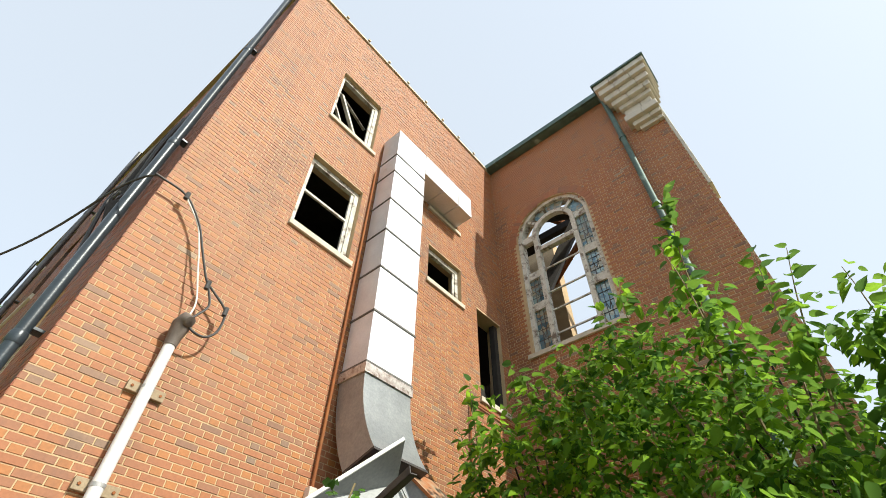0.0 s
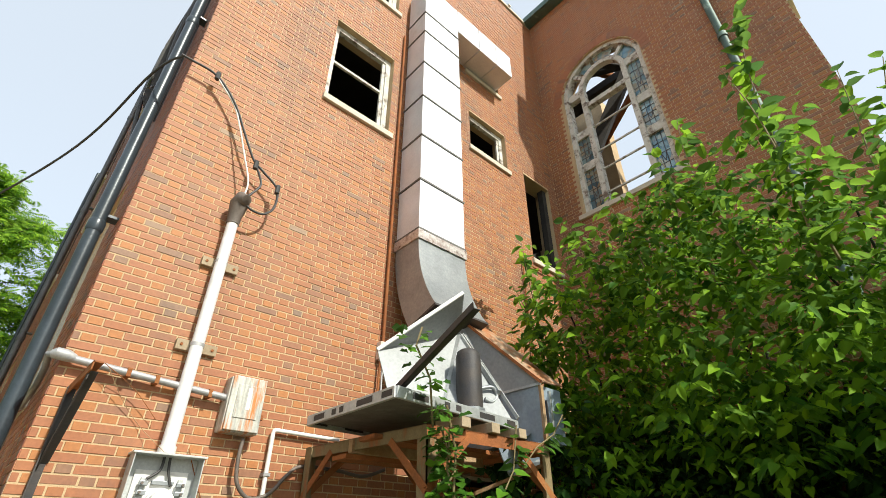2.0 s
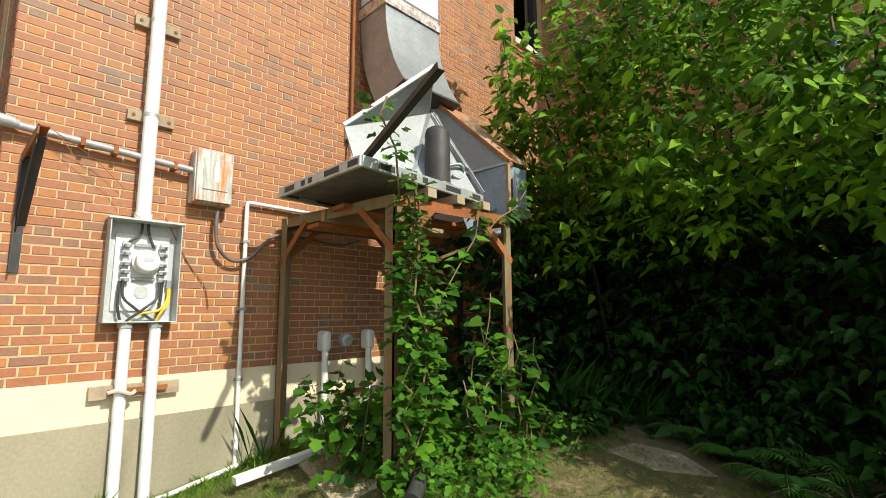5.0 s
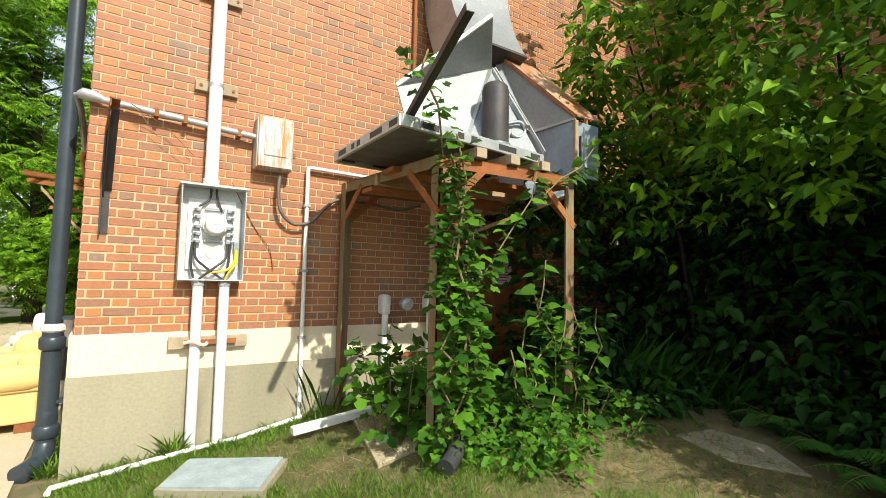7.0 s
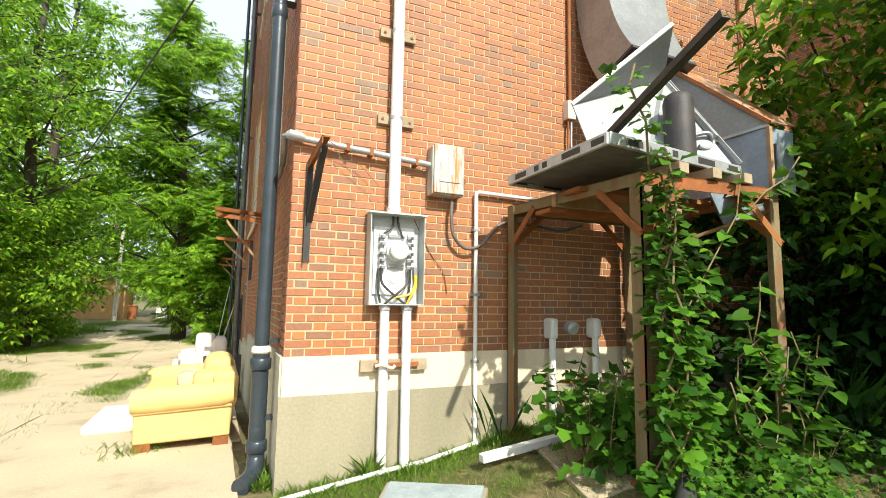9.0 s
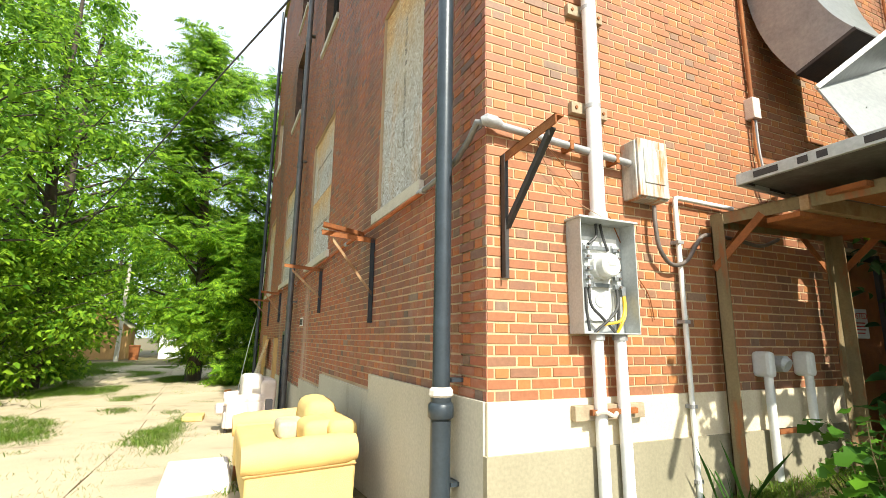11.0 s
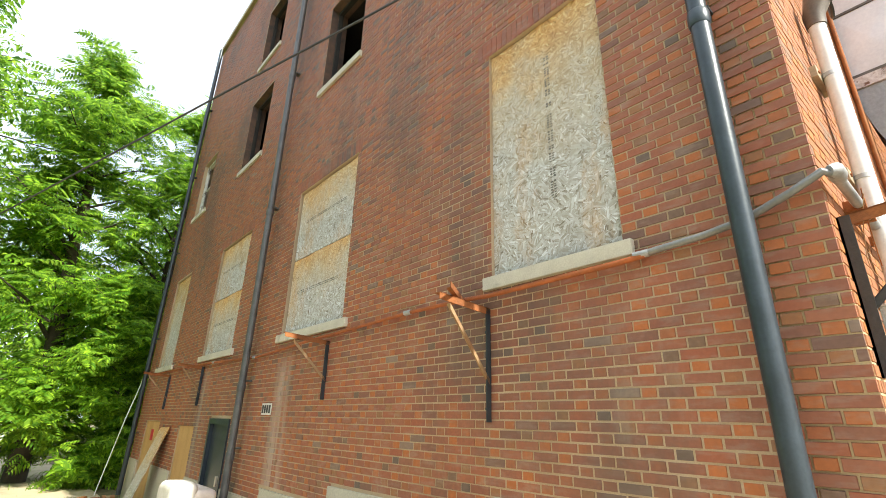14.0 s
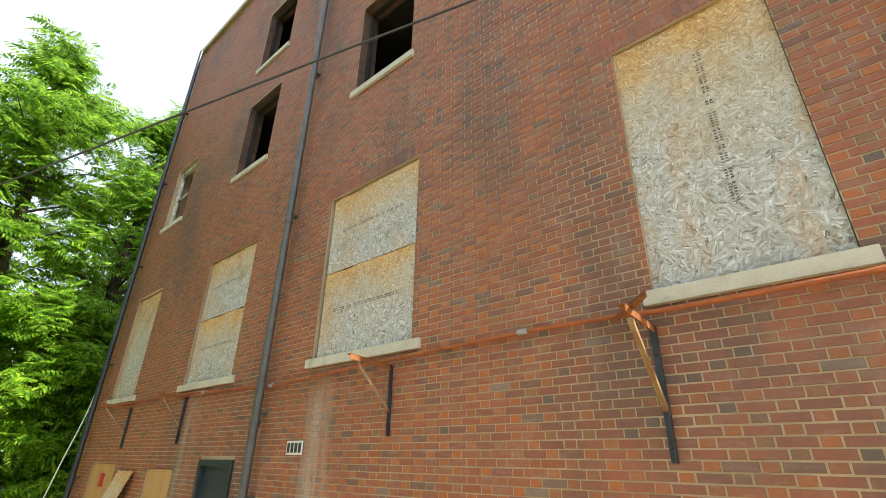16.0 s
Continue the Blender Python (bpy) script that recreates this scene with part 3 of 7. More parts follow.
# foundation courses
s = Shape()
s.box(-0.012, 3.6, -0.022, 0.0, 0.70, 1.0)
s.box(4.57, CX, -0.022, 0.0, 0.70, 1.0)
solid("trim", s, M_CREAM, "cream painted band on the foundation under the brick", "foundation", kind="structure")
s = Shape()
s.box(-0.03, 3.6, -0.045, 0.0, -0.3, 0.70)
s.box(4.57, CX, -0.045, 0.0, -0.3, 0.70)
solid("trim", s, M_CONC, "stained grey concrete foundation", "foundation", kind="structure")
for y0, y1 in ((0.0, 2.32), (2.32, 4.79), (4.79, 6.62), (6.62, 8.2), (9.35, 10.2), (11.4, 13.0), (14.55, END_B)):
    s = Shape()
    s.box(-0.03, 0.0, y0 + 0.003, y1 - 0.003, -0.9, low_b((y0 + y1) / 2))
    solid("trim", s, M_RENDER, "grey cement render stepping down along the alley wall", "foundation", kind="structure")

# parapets
s = Shape()
s.box(-0.05, CX - 0.02, -0.05, THICK, TOP, TOP + 0.07)
k = 0.3
while k < CX - 0.3:
    s.box(k, k + 0.07, -0.09, 0.05, TOP + 0.07, TOP + 0.13)
    k += 0.72
solid("coping", s, M_LIME, "worn coping along the brick parapet", "coping", kind="structure")
s = Shape()
s.box(-0.10, THICK, 0.36, END_B + 0.1, TOP + 0.1, TOP + 0.28)
solid("coping", s, surface("ochre_metal_edge", (0.42, 0.33, 0.17), (0.3, 0.24, 0.13), 0.6, 0.2), "ochre metal roof edge over the alley wall", "coping", kind="structure")


# ---- windows ----
def sill(name, shape, wall_label):
    solid(name, shape, M_LIME, wall_label, "sill", "stone sills", bevel=0.006)


for x0, x1, z in ((1.50, 2.66, 6.80), (1.50, 2.66, 9.87), (4.33, 5.46, 7.72), (4.3, 5.38, 9.80), (5.86, 6.78, 5.95)):
    s = Shape()
    s.box(x0, x1, -0.05, 0.2, z - 0.10, z)
    sill("window_sill", s, "pale limestone sill below a burnt-out window")
for y0, y1, z in ((1.03, 2.40, 2.70), (4.72, 6.76, 2.70), (8.70, 10.76, 2.70), (12.95, 14.66, 2.70), (5.06, 6.50, 7.07), (9.1, 10.55, 7.05), (13.1, 14.4, 7.02), (9.15, 10.56, 10.17), (5.06, 6.48, 10.17)):
    s = Shape()
    s.box(-0.05, 0.2, y0, y1, z - 0.115, z)
    sill("window_sill", s, "pale limestone sill on the shaded alley wall")


def sash_window(name, place, u0, u1, z0, z1, rail, label):
    """place(u, depth, z) gives a point of the opening; a frame with a meeting rail, broken glass gone."""
    w = thing(name, place((u0 + u1) / 2, 0.12, z0), label, "window", kind="structure")

    def bar(nm, a, b, c, d, e=0.09, f=0.17):
        s = Shape()
        p, q = place(a, e, c), place(b, f, d)
        s.box(min(p[0], q[0]), max(p[0], q[0]), min(p[1], q[1]), max(p[1], q[1]), c, d)
        part(nm, s, M_FRAME, w, bevel=0.004)

    bar("window_frame", u0, u0 + 0.09, z0, z1)
    bar("window_frame", u1 - 0.09, u1, z0, z1)
    bar("window_frame", u0 + 0.09, u1 - 0.09, z1 - 0.1, z1)
    bar("sash_stile", u1 - 0.15, u1 - 0.092, z0 + 0.02, z1 - 0.1, 0.11, 0.15)
    if rail:
        bar("sash_rail", u0 + 0.09, u1 - 0.15, rail, rail + 0.05, 0.11, 0.15)
    return w


def on_a(u, d, z):
    return (u, d, z)


def on_b(u, d, z):
    return (d, u, z)


sash_window("window_1", on_a, 1.52, 2.60, 6.80, 8.52, 7.68, "burnt-out sash window with peeling white frame")
w3 = sash_window("window_2", on_a, 1.52, 2.60, 9.87, 11.73, 0, "burnt-out top window with peeling white frame")
sash_window("window_3", on_a, 4.38, 5.40, 7.72, 8.65, 0, "small burnt-out window with white frame")
sash_window("window_4", on_b, 13.15, 14.35, 7.02, 8.85, 7.9, "white sash window on the alley wall")
for i, (a, b, c) in enumerate((((1.7, 0.2, 11.2), (2.5, 0.35, 10.1), 0.07), ((1.62, 0.25, 10.8), (2.3, 0.4, 10.0), 0.05), ((1.55, 0.3, 11.5), (2.6, 0.5, 11.3), 0.05))):
    s = Shape().beam(a, b, c, c)
    solid("fallen_lath", s, M_FRAME, "fallen pale timber leaning inside the top window", "timber", "fallen timbers")
for y0, y1, z0, z1 in ((5.12, 6.42, 7.07, 9.02), (9.15, 10.48, 7.05, 9.0), (9.2, 10.5, 10.17, 12.1), (5.12, 6.42, 10.17, 12.1)):
    w = thing("window_5", (0.1, (y0 + y1) / 2, z0), "empty burnt window with charred reveals", "window", kind="structure")
    for a, b in ((y1 - 0.012, y1), (y0, y0 + 0.012)):
        part("reveal", Shape().box(0.003, THICK, a, b, z0 + 0.002, z1 - 0.014), M_SOOTBRICK, w)
    part("reveal", Shape().box(0.003, THICK, y0 + 0.013, y1 - 0.013, z1 - 0.013, z1), M_SOOTBRICK, w)
    s = Shape().box(0.14, 0.22, y1 - 0.06, y1 - 0.013, z0, z1 - 0.014)
    part("charred_jamb", s, M_CHAR, w)
    s = Shape().box(0.14, 0.22, y0 + 0.013, y0 + 0.05, z0, z1 - 0.014)
    part("charred_jamb", s, M_CHAR, w)
    s = Shape().box(0.14, 0.22, y0 + 0.051, y1 - 0.061, z1 - 0.07, z1 - 0.014)
    part("charred_head", s, M_CHAR, w)
w = thing("window_6", (6.3, 0.12, 6.05), "tall burnt-out window with charred frame", "window", kind="structure")
part("charred_jamb", Shape().box(6.6, 6.72, 0.08, 0.2, 5.95, 7.96), M_CHAR, w)
part("charred_jamb", Shape().box(5.9, 5.96, 0.08, 0.2, 5.95, 7.96), M_CHAR, w)


# boards over the lower alley windows
M_STAMP = surface("faded_stamp_ink", (0.09, 0.085, 0.08), (0.2, 0.18, 0.15), 0.8, fine=80, coarse=20, bump=0.0)


def text_bars(parent, y0, z0, dy, dz, n, rng, size=0.02):
    """Rows of short dark bars, a printed stamp that cannot be read."""
    s = Shape()
    vertical = abs(dz) > abs(dy)
    for k in range(n):
        t = k / n
        if rng.random() < 0.18:
            continue
        for lane in (0, 1):
            y, z = y0 + dy * t, z0 + dz * t
            if vertical:
                y += (lane - 0.5) * size * 2.4
                s.box(0.0318, 0.0333, y - size * 0.8, y + size * 0.8, z, z + abs(dz) / n * rng.uniform(0.3, 0.75))
            else:
                z += (lane - 0.5) * size * 2.2
                s.box(0.0318, 0.0333, y, y + abs(dy) / n * rng.uniform(0.3, 0.75), z - size * 0.6, z + size * 0.6)
    part("printed_stamp", s, M_STAMP, parent, "faded dark printed stamp", kind="stuff")


def board(y0, y1, z0, z1, top=None):
    s = Shape()
    n = 10
    rng2 = random.Random(int(y0 * 100))
    up = [(y0 + (y1 - y0) * k / n, (z1 if top is None else top[0] + (top[1] - top[0]) * k / n) + rng2.uniform(-0.012, 0.012)) for k in range(n + 1)]
    s.plate([(0.042, y0, z0), (0.042, y1, z0)] + [(0.042, y, z) for y, z in reversed(up)], 0.017)
    return solid("strand_board", s, M_OSB, "weathered grey strand board over a window", "board", "window boards")


rb = random.Random(8)
ob = board(1.115, 2.328, 2.705, 5.10)
text_bars(ob, 1.66, 3.25, 0.0, 1.45, 60, rb, 0.013)
board(13.14, 14.5, 2.71, 5.07)
for y0, y1 in ((4.9, 6.63), (8.9, 10.6)):
    ob = board(y0, y1, 2.71, 3.87)
    if y0 < 13:
        text_bars(ob, y0 + 0.25, 3.32, 1.25, 0.0, 52, rb, 0.012)
    ob = board(y0, y1, 3.885, 5.07)
    if y0 < 13:
        text_bars(ob, y0 + 0.25, 4.5, 1.25, 0.0, 52, rb, 0.012)

# soldier courses over the alley windows
for y0, y1, z in ((1.0, 2.45, 5.12), (4.75, 6.8, 5.11), (8.75, 10.75, 5.11)):
    lint = thing("lintel", (0, (y0 + y1) / 2, z), "course of upright bricks above a boarded window", "lintel", kind="structure")
    u = y0
    me = None
    while u < y1:
        if me is None:
            s = Shape().box(-0.0075, 0.0, 0.0, 0.058, 0.0, 0.2)
            me = s.mesh("brick", [M_ASTR_ONE])
        ob = new("brick", me)
        ob.location = (0, u, z)
        under(ob, lint)
        u += 0.0677

# ---- arched hall window ----
arch_window = thing("window_7", (CX + 0.15, -ARCH_C, ARCH_Z0), "arched timber window, glass mostly gone, stained side panes left", "window", kind="structure")


def ring(r0, r1, x0, x1, a0=0.0, a1=math.pi, n=24, zc=ARCH_SPRING):
    s = Shape()
    vs = []
    for k in range(n + 1):
        a = a0 + (a1 - a0) * k / n
        for r, x in ((r0, x0), (r1, x0), (r1, x1), (r0, x1)):
            vs.append((x, -(ARCH_C - r * math.cos(a)), zc + r * math.sin(a)))
    fs = [(4 * k + i, 4 * k + (i + 1) % 4, 4 * k + 4 + (i + 1) % 4, 4 * k + 4 + i) for k in range(n) for i in range(4)]
    fs += [(0, 1, 2, 3), (4 * n + 3, 4 * n + 2, 4 * n + 1, 4 * n)]
    return s.add(vs, fs)


def cbox(u0, u1, z0, z1, x0=0.1, x1=0.24):
    return Shape().box(CX + x0, CX + x1, -u1, -u0, z0, z1)


AL, AR = ARCH_C - ARCH_R, ARCH_C + ARCH_R
part("window_frame", ring(ARCH_R - 0.1, ARCH_R, CX + 0.06, CX + 0.26), M_FRAME, arch_window)
part("inner_arch", ring(0.47, 0.58, CX + 0.08, CX + 0.22), M_FRAME, arch_window)
for u in (AL, AR - 0.1):
    part("window_frame", cbox(u, u + 0.1, ARCH_Z0, ARCH_SPRING, 0.06, 0.26), M_FRAME, arch_window)
for u in (ARCH_C - 0.57, ARCH_C + 0.46):
    part("mullion", cbox(u, u + 0.11, ARCH_Z0, ARCH_SPRING, 0.08, 0.24), M_FRAME, arch_window)
part("transom", cbox(ARCH_C - 0.46, ARCH_C + 0.46, 9.92, 10.04), M_FRAME, arch_window)
for z in (7.15, 8.25, 9.15, 10.35):
    for a, b in ((AL + 0.1, ARCH_C - 0.57), (ARCH_C + 0.57, AR - 0.1)):
        part("transom", cbox(a, b, z, z + (0.2 if z > 7.2 else 0.1)), M_FRAME, arch_window)
for z in (7.5, 8.1, 8.6, 9.3):
    part("glazing_bar", cbox(ARCH_C - 0.46, ARCH_C + 0.46, z, z + 0.035, 0.14, 0.17), M_FRAME, arch_window)
for k in (0.25, 0.75):
    a = math.pi * k
    c, sn = -math.cos(a), math.sin(a)
    part("spoke", Shape().beam((CX + 0.16, -(ARCH_C + 0.57 * c), ARCH_SPRING + 0.57 * sn), (CX + 0.16, -(ARCH_C + 0.88 * c), ARCH_SPRING + 0.88 * sn), 0.12, 0.09), M_FRAME, arch_window)
m_glass, nt, bsdf = start_mat("stained_glass")
vor = nt.nodes.new("ShaderNodeTexVoronoi")
vor.inputs["Scale"].default_value = 9
nt.links.new(nt.nodes.new("ShaderNodeNewGeometry").outputs["Position"], vor.inputs["Vector"])
sp = nt.nodes.new("ShaderNodeSeparateColor")
nt.links.new(vor.outputs["Color"], sp.inputs[0])
nt.links.new(ramp_node(nt, sp.outputs[0], [(0.0, (0.10, 0.22, 0.30)), (0.4, (0.35, 0.5, 0.52)), (0.6, (0.5, 0.5, 0.4)), (0.8, (0.45, 0.35, 0.22)), (1.0, (0.12, 0.3, 0.42))]), bsdf.inputs["Base Color"])
bsdf.inputs["Roughness"].default_value = 0.15
bsdf.inputs["Transmission Weight"].default_value = 0.5
for a, b in ((AL + 0.1, ARCH_C - 0.57), (ARCH_C + 0.57, AR - 0.1)):
    for z0, z1 in ((7.25, 8.25), (8.45, 9.15), (9.35, 10.35)):
        if a < 1.0 and z0 > 9:
            continue
        pane = part("pane", cbox(a, b, z0, z1, 0.15, 0.156), m_glass, arch_window, "leaded stained glass pane")
        lead = Shape()
        for k in (1, 2):
            u = a + (b - a) * k / 3
            lead.box(CX + 0.143, CX + 0.163, -u - 0.006, -u + 0.006, z0, z1)
        for k in (1, 2, 3):
            z = z0 + (z1 - z0) * k / 4
            lead.box(CX + 0.143, CX + 0.163, -b, -a, z - 0.006, z + 0.006)
        for sgn in (0, 1):
            lead.beam((CX + 0.153, -(a + (b - a) * 0.33 * (1 + sgn)), z0 + (z1 - z0) * 0.5), (CX + 0.153, -(a + b) / 2, z0 + (z1 - z0) * 0.3), 0.012, 0.012)
        part("lead", lead, M_BLACK, pane)
for a0, a1 in ((2.25, 2.95), (1.45, 2.05), (0.95, 1.35)):
    part("pane", ring(0.59, ARCH_R - 0.1, CX + 0.15, CX + 0.156, a0, a1, 8), m_glass, arch_window, "leaded stained glass pane")
s = Shape().box(CX - 0.06, CX + 0.3, -2.62, -0.46, ARCH_Z0 - 0.1, ARCH_Z0)
sill("window_sill", s, "long limestone sill under the arched window")
s = Shape()
for k in range(31):
    a = math.pi * k / 30
    c, sn = -math.cos(a), math.sin(a)
    s.beam((CX, -(ARCH_C + 0.99 * c), ARCH_SPRING + 0.99 * sn), (CX, -(ARCH_C + 1.19 * c), ARCH_SPRING + 1.19 * sn), 0.018, 0.1, up=(0, -sn, c) if abs(c) < 2 else (0, 0, 1))
solid("arch_lintel", s, [M_STR], "ring of upright bricks round the arched window", "lintel", kind="structure")
# burnt roof timbers inside the roofless hall
for a, b, w in (((8.2, -0.4, 9.5), (9.5, -3.0, 15.2), 0.22), ((8.8, -4.2, 11.0), (9.0, 1.5, 14.5), 0.2), ((8.0, -1.0, 12.4), (11.5, -3.5, 12.6), 0.16), ((9.5, -4.3, 13.0), (9.5, 3, 13.0), 0.2), ((8.4, 0, 13.8), (12, -3, 12.0), 0.14), ((8.2, -3.4, 12.4), (10.8, 0.5, 12.0), 0.12)):
    solid("roof_beam", Shape().beam(a, b, w, w * 1.3), M_CHAR if w > 0.15 else M_RUST, "charred roof timber hanging in the open hall", "beam", "burnt roof timbers")

# eaves, downspout and cornice of the hall
s = Shape().box(CX - 0.22, CX + 0.4, -3.84, -0.02, 13.92, 14.06)
s.box(CX - 0.28, CX - 0.2, -3.84, -0.02, 13.94, 14.12)
solid("eaves_gutter", s, M_GREEN, "dark green copper eaves gutter on the hall", "gutter")
dsp = thing("downspout", (CX - 0.1, -3.9, 5), "green copper downspout on the hall wall", "downspout")
part("pipe", Shape().tube([(CX - 0.15, -3.8, 13.95), (CX - 0.12, -3.84, 13.7), (CX - 0.1, -3.86, 13.0), (CX - 0.1, -3.86, 4.0)], 0.065, 10), M_GREEN, dsp, smooth=True)
for z in (11.8, 9.2, 6.6):
    part("collar", Shape().tube([(CX - 0.1, -3.86, z), (CX - 0.1, -3.86, z + 0.1)], 0.085, 10), M_GREEN, dsp, smooth=True)
cor = thing("cornice", (CX, -4.5, 11.7), "stepped cream terracotta cornice block with green copper top", "cornice")
for z0, z1, o, y1 in ((11.85, 11.96, 0.1, -4.3), (11.96, 12.1, 0.2, -4.2), (12.1, 12.28, 0.32, -4.1), (12.28, 12.8, 0.06, -4.15), (12.8, 12.94, 0.16, -4.1), (12.94, 13.12, 0.28, -4.0), (13.12, 13.32, 0.38, -3.9), (13.32, 13.52, 0.48, -3.85), (13.52, 13.7, 0.56, -3.8)):
    u = y1
    end = -4.83 - o * (0.2 if z1 < 12.9 else 0.6)
    z0, z1 = 11.74 + (z0 - 11.85) * 1.15, 11.74 + (z1 - 11.85) * 1.15
    while u > end + 0.01:
        e = max(u - 0.42, end)
        part("moulding", Shape().box(CX - o, CX + 0.42, e + 0.006, u, z0, z1), M_TERRA, cor, bevel=0.015)
        u = e
part("top", Shape().box(CX - 0.61, CX + 0.42, -5.2, -3.76, 13.87, 13.94), M_GREEN, cor, "green copper capping")

solid("facade_edge", Shape().box(CX - 0.02, CX + 0.5, -4.9, CY, 9.2, 12.2), M_TERRA, "narrow pale stone edge of the hall front", "trim", kind="structure", bevel=0.01)

# ---- downpipes on the alley wall ----
def downpipe(y, z_low, joints, label, mat=None):
    mat = mat or M_DARKPIPE
    d = thing("downpipe", (-0.14, y, z_low), label, "downpipe", "alley downpipes")
    part("pipe", Shape().tube([(-0.14, y, z_low), (-0.14, y, TOP)], 0.058, 14), mat, d, smooth=True)
    for z in joints:
        part("collar", Shape().tube([(-0.14, y, z), (-0.14, y, z + 0.02), (-0.14, y, z + 0.1), (-0.14, y, z + 0.12)], [0.060, 0.068, 0.068, 0.060], 14), mat, d, smooth=True)
        part("strap", Shape().box(-0.09, 0.0, y - 0.055, y + 0.055, z + 0.16, z + 0.185), mat, d)
    return d


d = downpipe(0.35, 0.06, (0.3, 0.93, 3.95, 7.0, 10.1), "dark painted iron downpipe near the building corner")
part("bell", Shape().tube([(-0.14, 0.35, 0.06), (-0.14, 0.35, 0.85)], 0.066, 14), M_DARKPIPE, d, smooth=True)
part("shoe", Shape().tube([(-0.14, 0.35, 0.16), (-0.15, 0.30, 0.07), (-0.2, 0.2, 0.04), (-0.26, 0.1, 0.03)], 0.068, 14), M_DARKPIPE, d, smooth=True)
part("wrap", Shape().tube([(-0.14, 0.35, 0.99), (-0.14, 0.35, 1.01), (-0.14, 0.35, 1.04), (-0.14, 0.35, 1.06)], [0.062, 0.082, 0.078, 0.061], 11), M_PAD, d, "pale rag tied round the joint")
for z in (0.2, 0.86):
    part("socket", Shape().tube([(-0.14, 0.35, z), (-0.14, 0.35, z + 0.015), (-0.14, 0.35, z + 0.09), (-0.14, 0.35, z + 0.105)], [0.068, 0.084, 0.084, 0.07], 16), M_DARKPIPE, d, smooth=True)
downpipe(7.62, -0.35, (0.9, 1.9, 4.95, 8.0, 11.0), "grey iron downpipe in the middle of the alley wall", surface("grey_weathered_iron", (0.13, 0.13, 0.13), (0.085, 0.085, 0.088), 0.45, 0.25, fine=50, coarse=5, bump=0.12))
downpipe(15.2, -0.4, (0.9, 3.4, 6.0, 8.6, 11.2), "dark downpipe at the far end of the alley wall")


# ---- brackets ----
def wall_bracket(y, zl, zh, reach, mat, label):
    b = thing("wall_bracket", (0, y, zl), label, "bracket", "steel brackets")
    part("upright", Shape().angle((-0.005, y - 0.02, zl), (-0.005, y - 0.02, zh), 0.05, 0.008, (-1, 0, 0), (0, 1, 0)), M_DARKPIPE, b)
    part("arm", Shape().angle((0.0, y - 0.02, zh), (-reach, y - 0.02, zh + 0.04), 0.055, 0.008, (0, 0, -1), (0, 1, 0)), mat, b)
    part("brace", Shape().angle((-0.02, y - 0.02, zl + (zh - zl) * 0.36), (-reach * 0.8, y - 0.02, zh - 0.03), 0.045, 0.007, (0, 0, -1), (0, 1, 0)), M_RUSTPALE, b)
    for z in (zl + 0.1, zh - 0.2):
        part("bolt", Shape().tube([(-0.012, y + 0.012, z), (-0.03, y + 0.012, z)], 0.013, 6), M_DARKPIPE, b)
    return b


b1 = wall_bracket(2.37, 1.52, 2.43, 0.58, M_RUST, "rusted steel bracket standing out from the alley wall")
part("cross_bar", Shape().angle((-0.6, 2.2, 2.47), (-0.05, 2.62, 2.5), 0.05, 0.008, (0, 0, 1), (0, 1, 0)), M_RUST, b1)
wall_bracket(5.14, 1.74, 2.45, 0.6, M_RUST, "rusted steel bracket standing out from the alley wall")
wall_bracket(10.31, 1.72, 2.47, 0.5, M_RUST, "rusted steel bracket standing out from the alley wall")
wall_bracket(12.95, 1.66, 2.45, 0.6, M_RUST, "rusted steel bracket standing out from the alley wall")
b = thing("wall_bracket", (0.12, 0, 1.75), "blackened steel bracket on the sunlit wall at the corner", "bracket", "steel brackets")
part("upright", Shape().angle((0.10, -0.006, 1.75), (0.10, -0.006, 2.56), 0.055, 0.009, (1, 0, 0), (0, -1, 0)), M_BLACK, b)
part("arm", Shape().angle((0.10, 0.0, 2.56), (0.14, -0.55, 2.63), 0.06, 0.009, (0, 0, -1), (1, 0, 0)), M_RUST, b)
part("brace", Shape().angle((0.11, -0.02, 2.08), (0.14, -0.48, 2.58), 0.055, 0.009, (0, 0, -1), (1, 0, 0)), M_BLACK, b)

# rusty gas pipe along the alley wall
M_DULL = surface("dull_grey_pipe", (0.24, 0.24, 0.24), (0.17, 0.17, 0.17), 0.5, 0.3, fine=60, coarse=6, bump=0.1)
M_GASRUST = surface("orange_rusted_pipe", (0.42, 0.115, 0.035), (0.27, 0.085, 0.03), 0.7, 0.15, fine=50, coarse=9, bump=0.3)
gp = thing("gas_pipe", (-0.05, 5, 2.5), "rusty pipe running along the alley wall", "pipe")
part("pipe", Shape().tube([(-0.03, -0.07, 2.74), (-0.085, -0.03, 2.755), (-0.06, 0.12, 2.70), (-0.05, 0.35, 2.62), (-0.05, 0.6, 2.585), (-0.05, 0.98, 2.565)], 0.022, 10), M_DULL, gp, "grey conduit length", smooth=True)
part("pipe", Shape().tube([(-0.05, 0.95, 2.555), (-0.075, 1.15, 2.535), (-0.08, 2.3, 2.52), (-0.055, 2.6, 2.545), (-0.05, 3.4, 2.555), (-0.05, 4.4, 2.53), (-0.07, 5.4, 2.50), (-0.05, 7.4, 2.43), (-0.05, 7.6, 2.44), (-0.05, 10, 2.52), (-0.05, 14.9, 2.56)], 0.02, 8), M_GASRUST, gp, smooth=True)
for y, z in ((0.97, 2.565), (3.45, 2.555), (7.5, 2.435), (9.6, 2.51)):
    part("coupling", Shape().tube([(-0.05, y - 0.05, z), (-0.05, y + 0.05, z)], 0.027, 8), M_PIPE, gp, smooth=True)

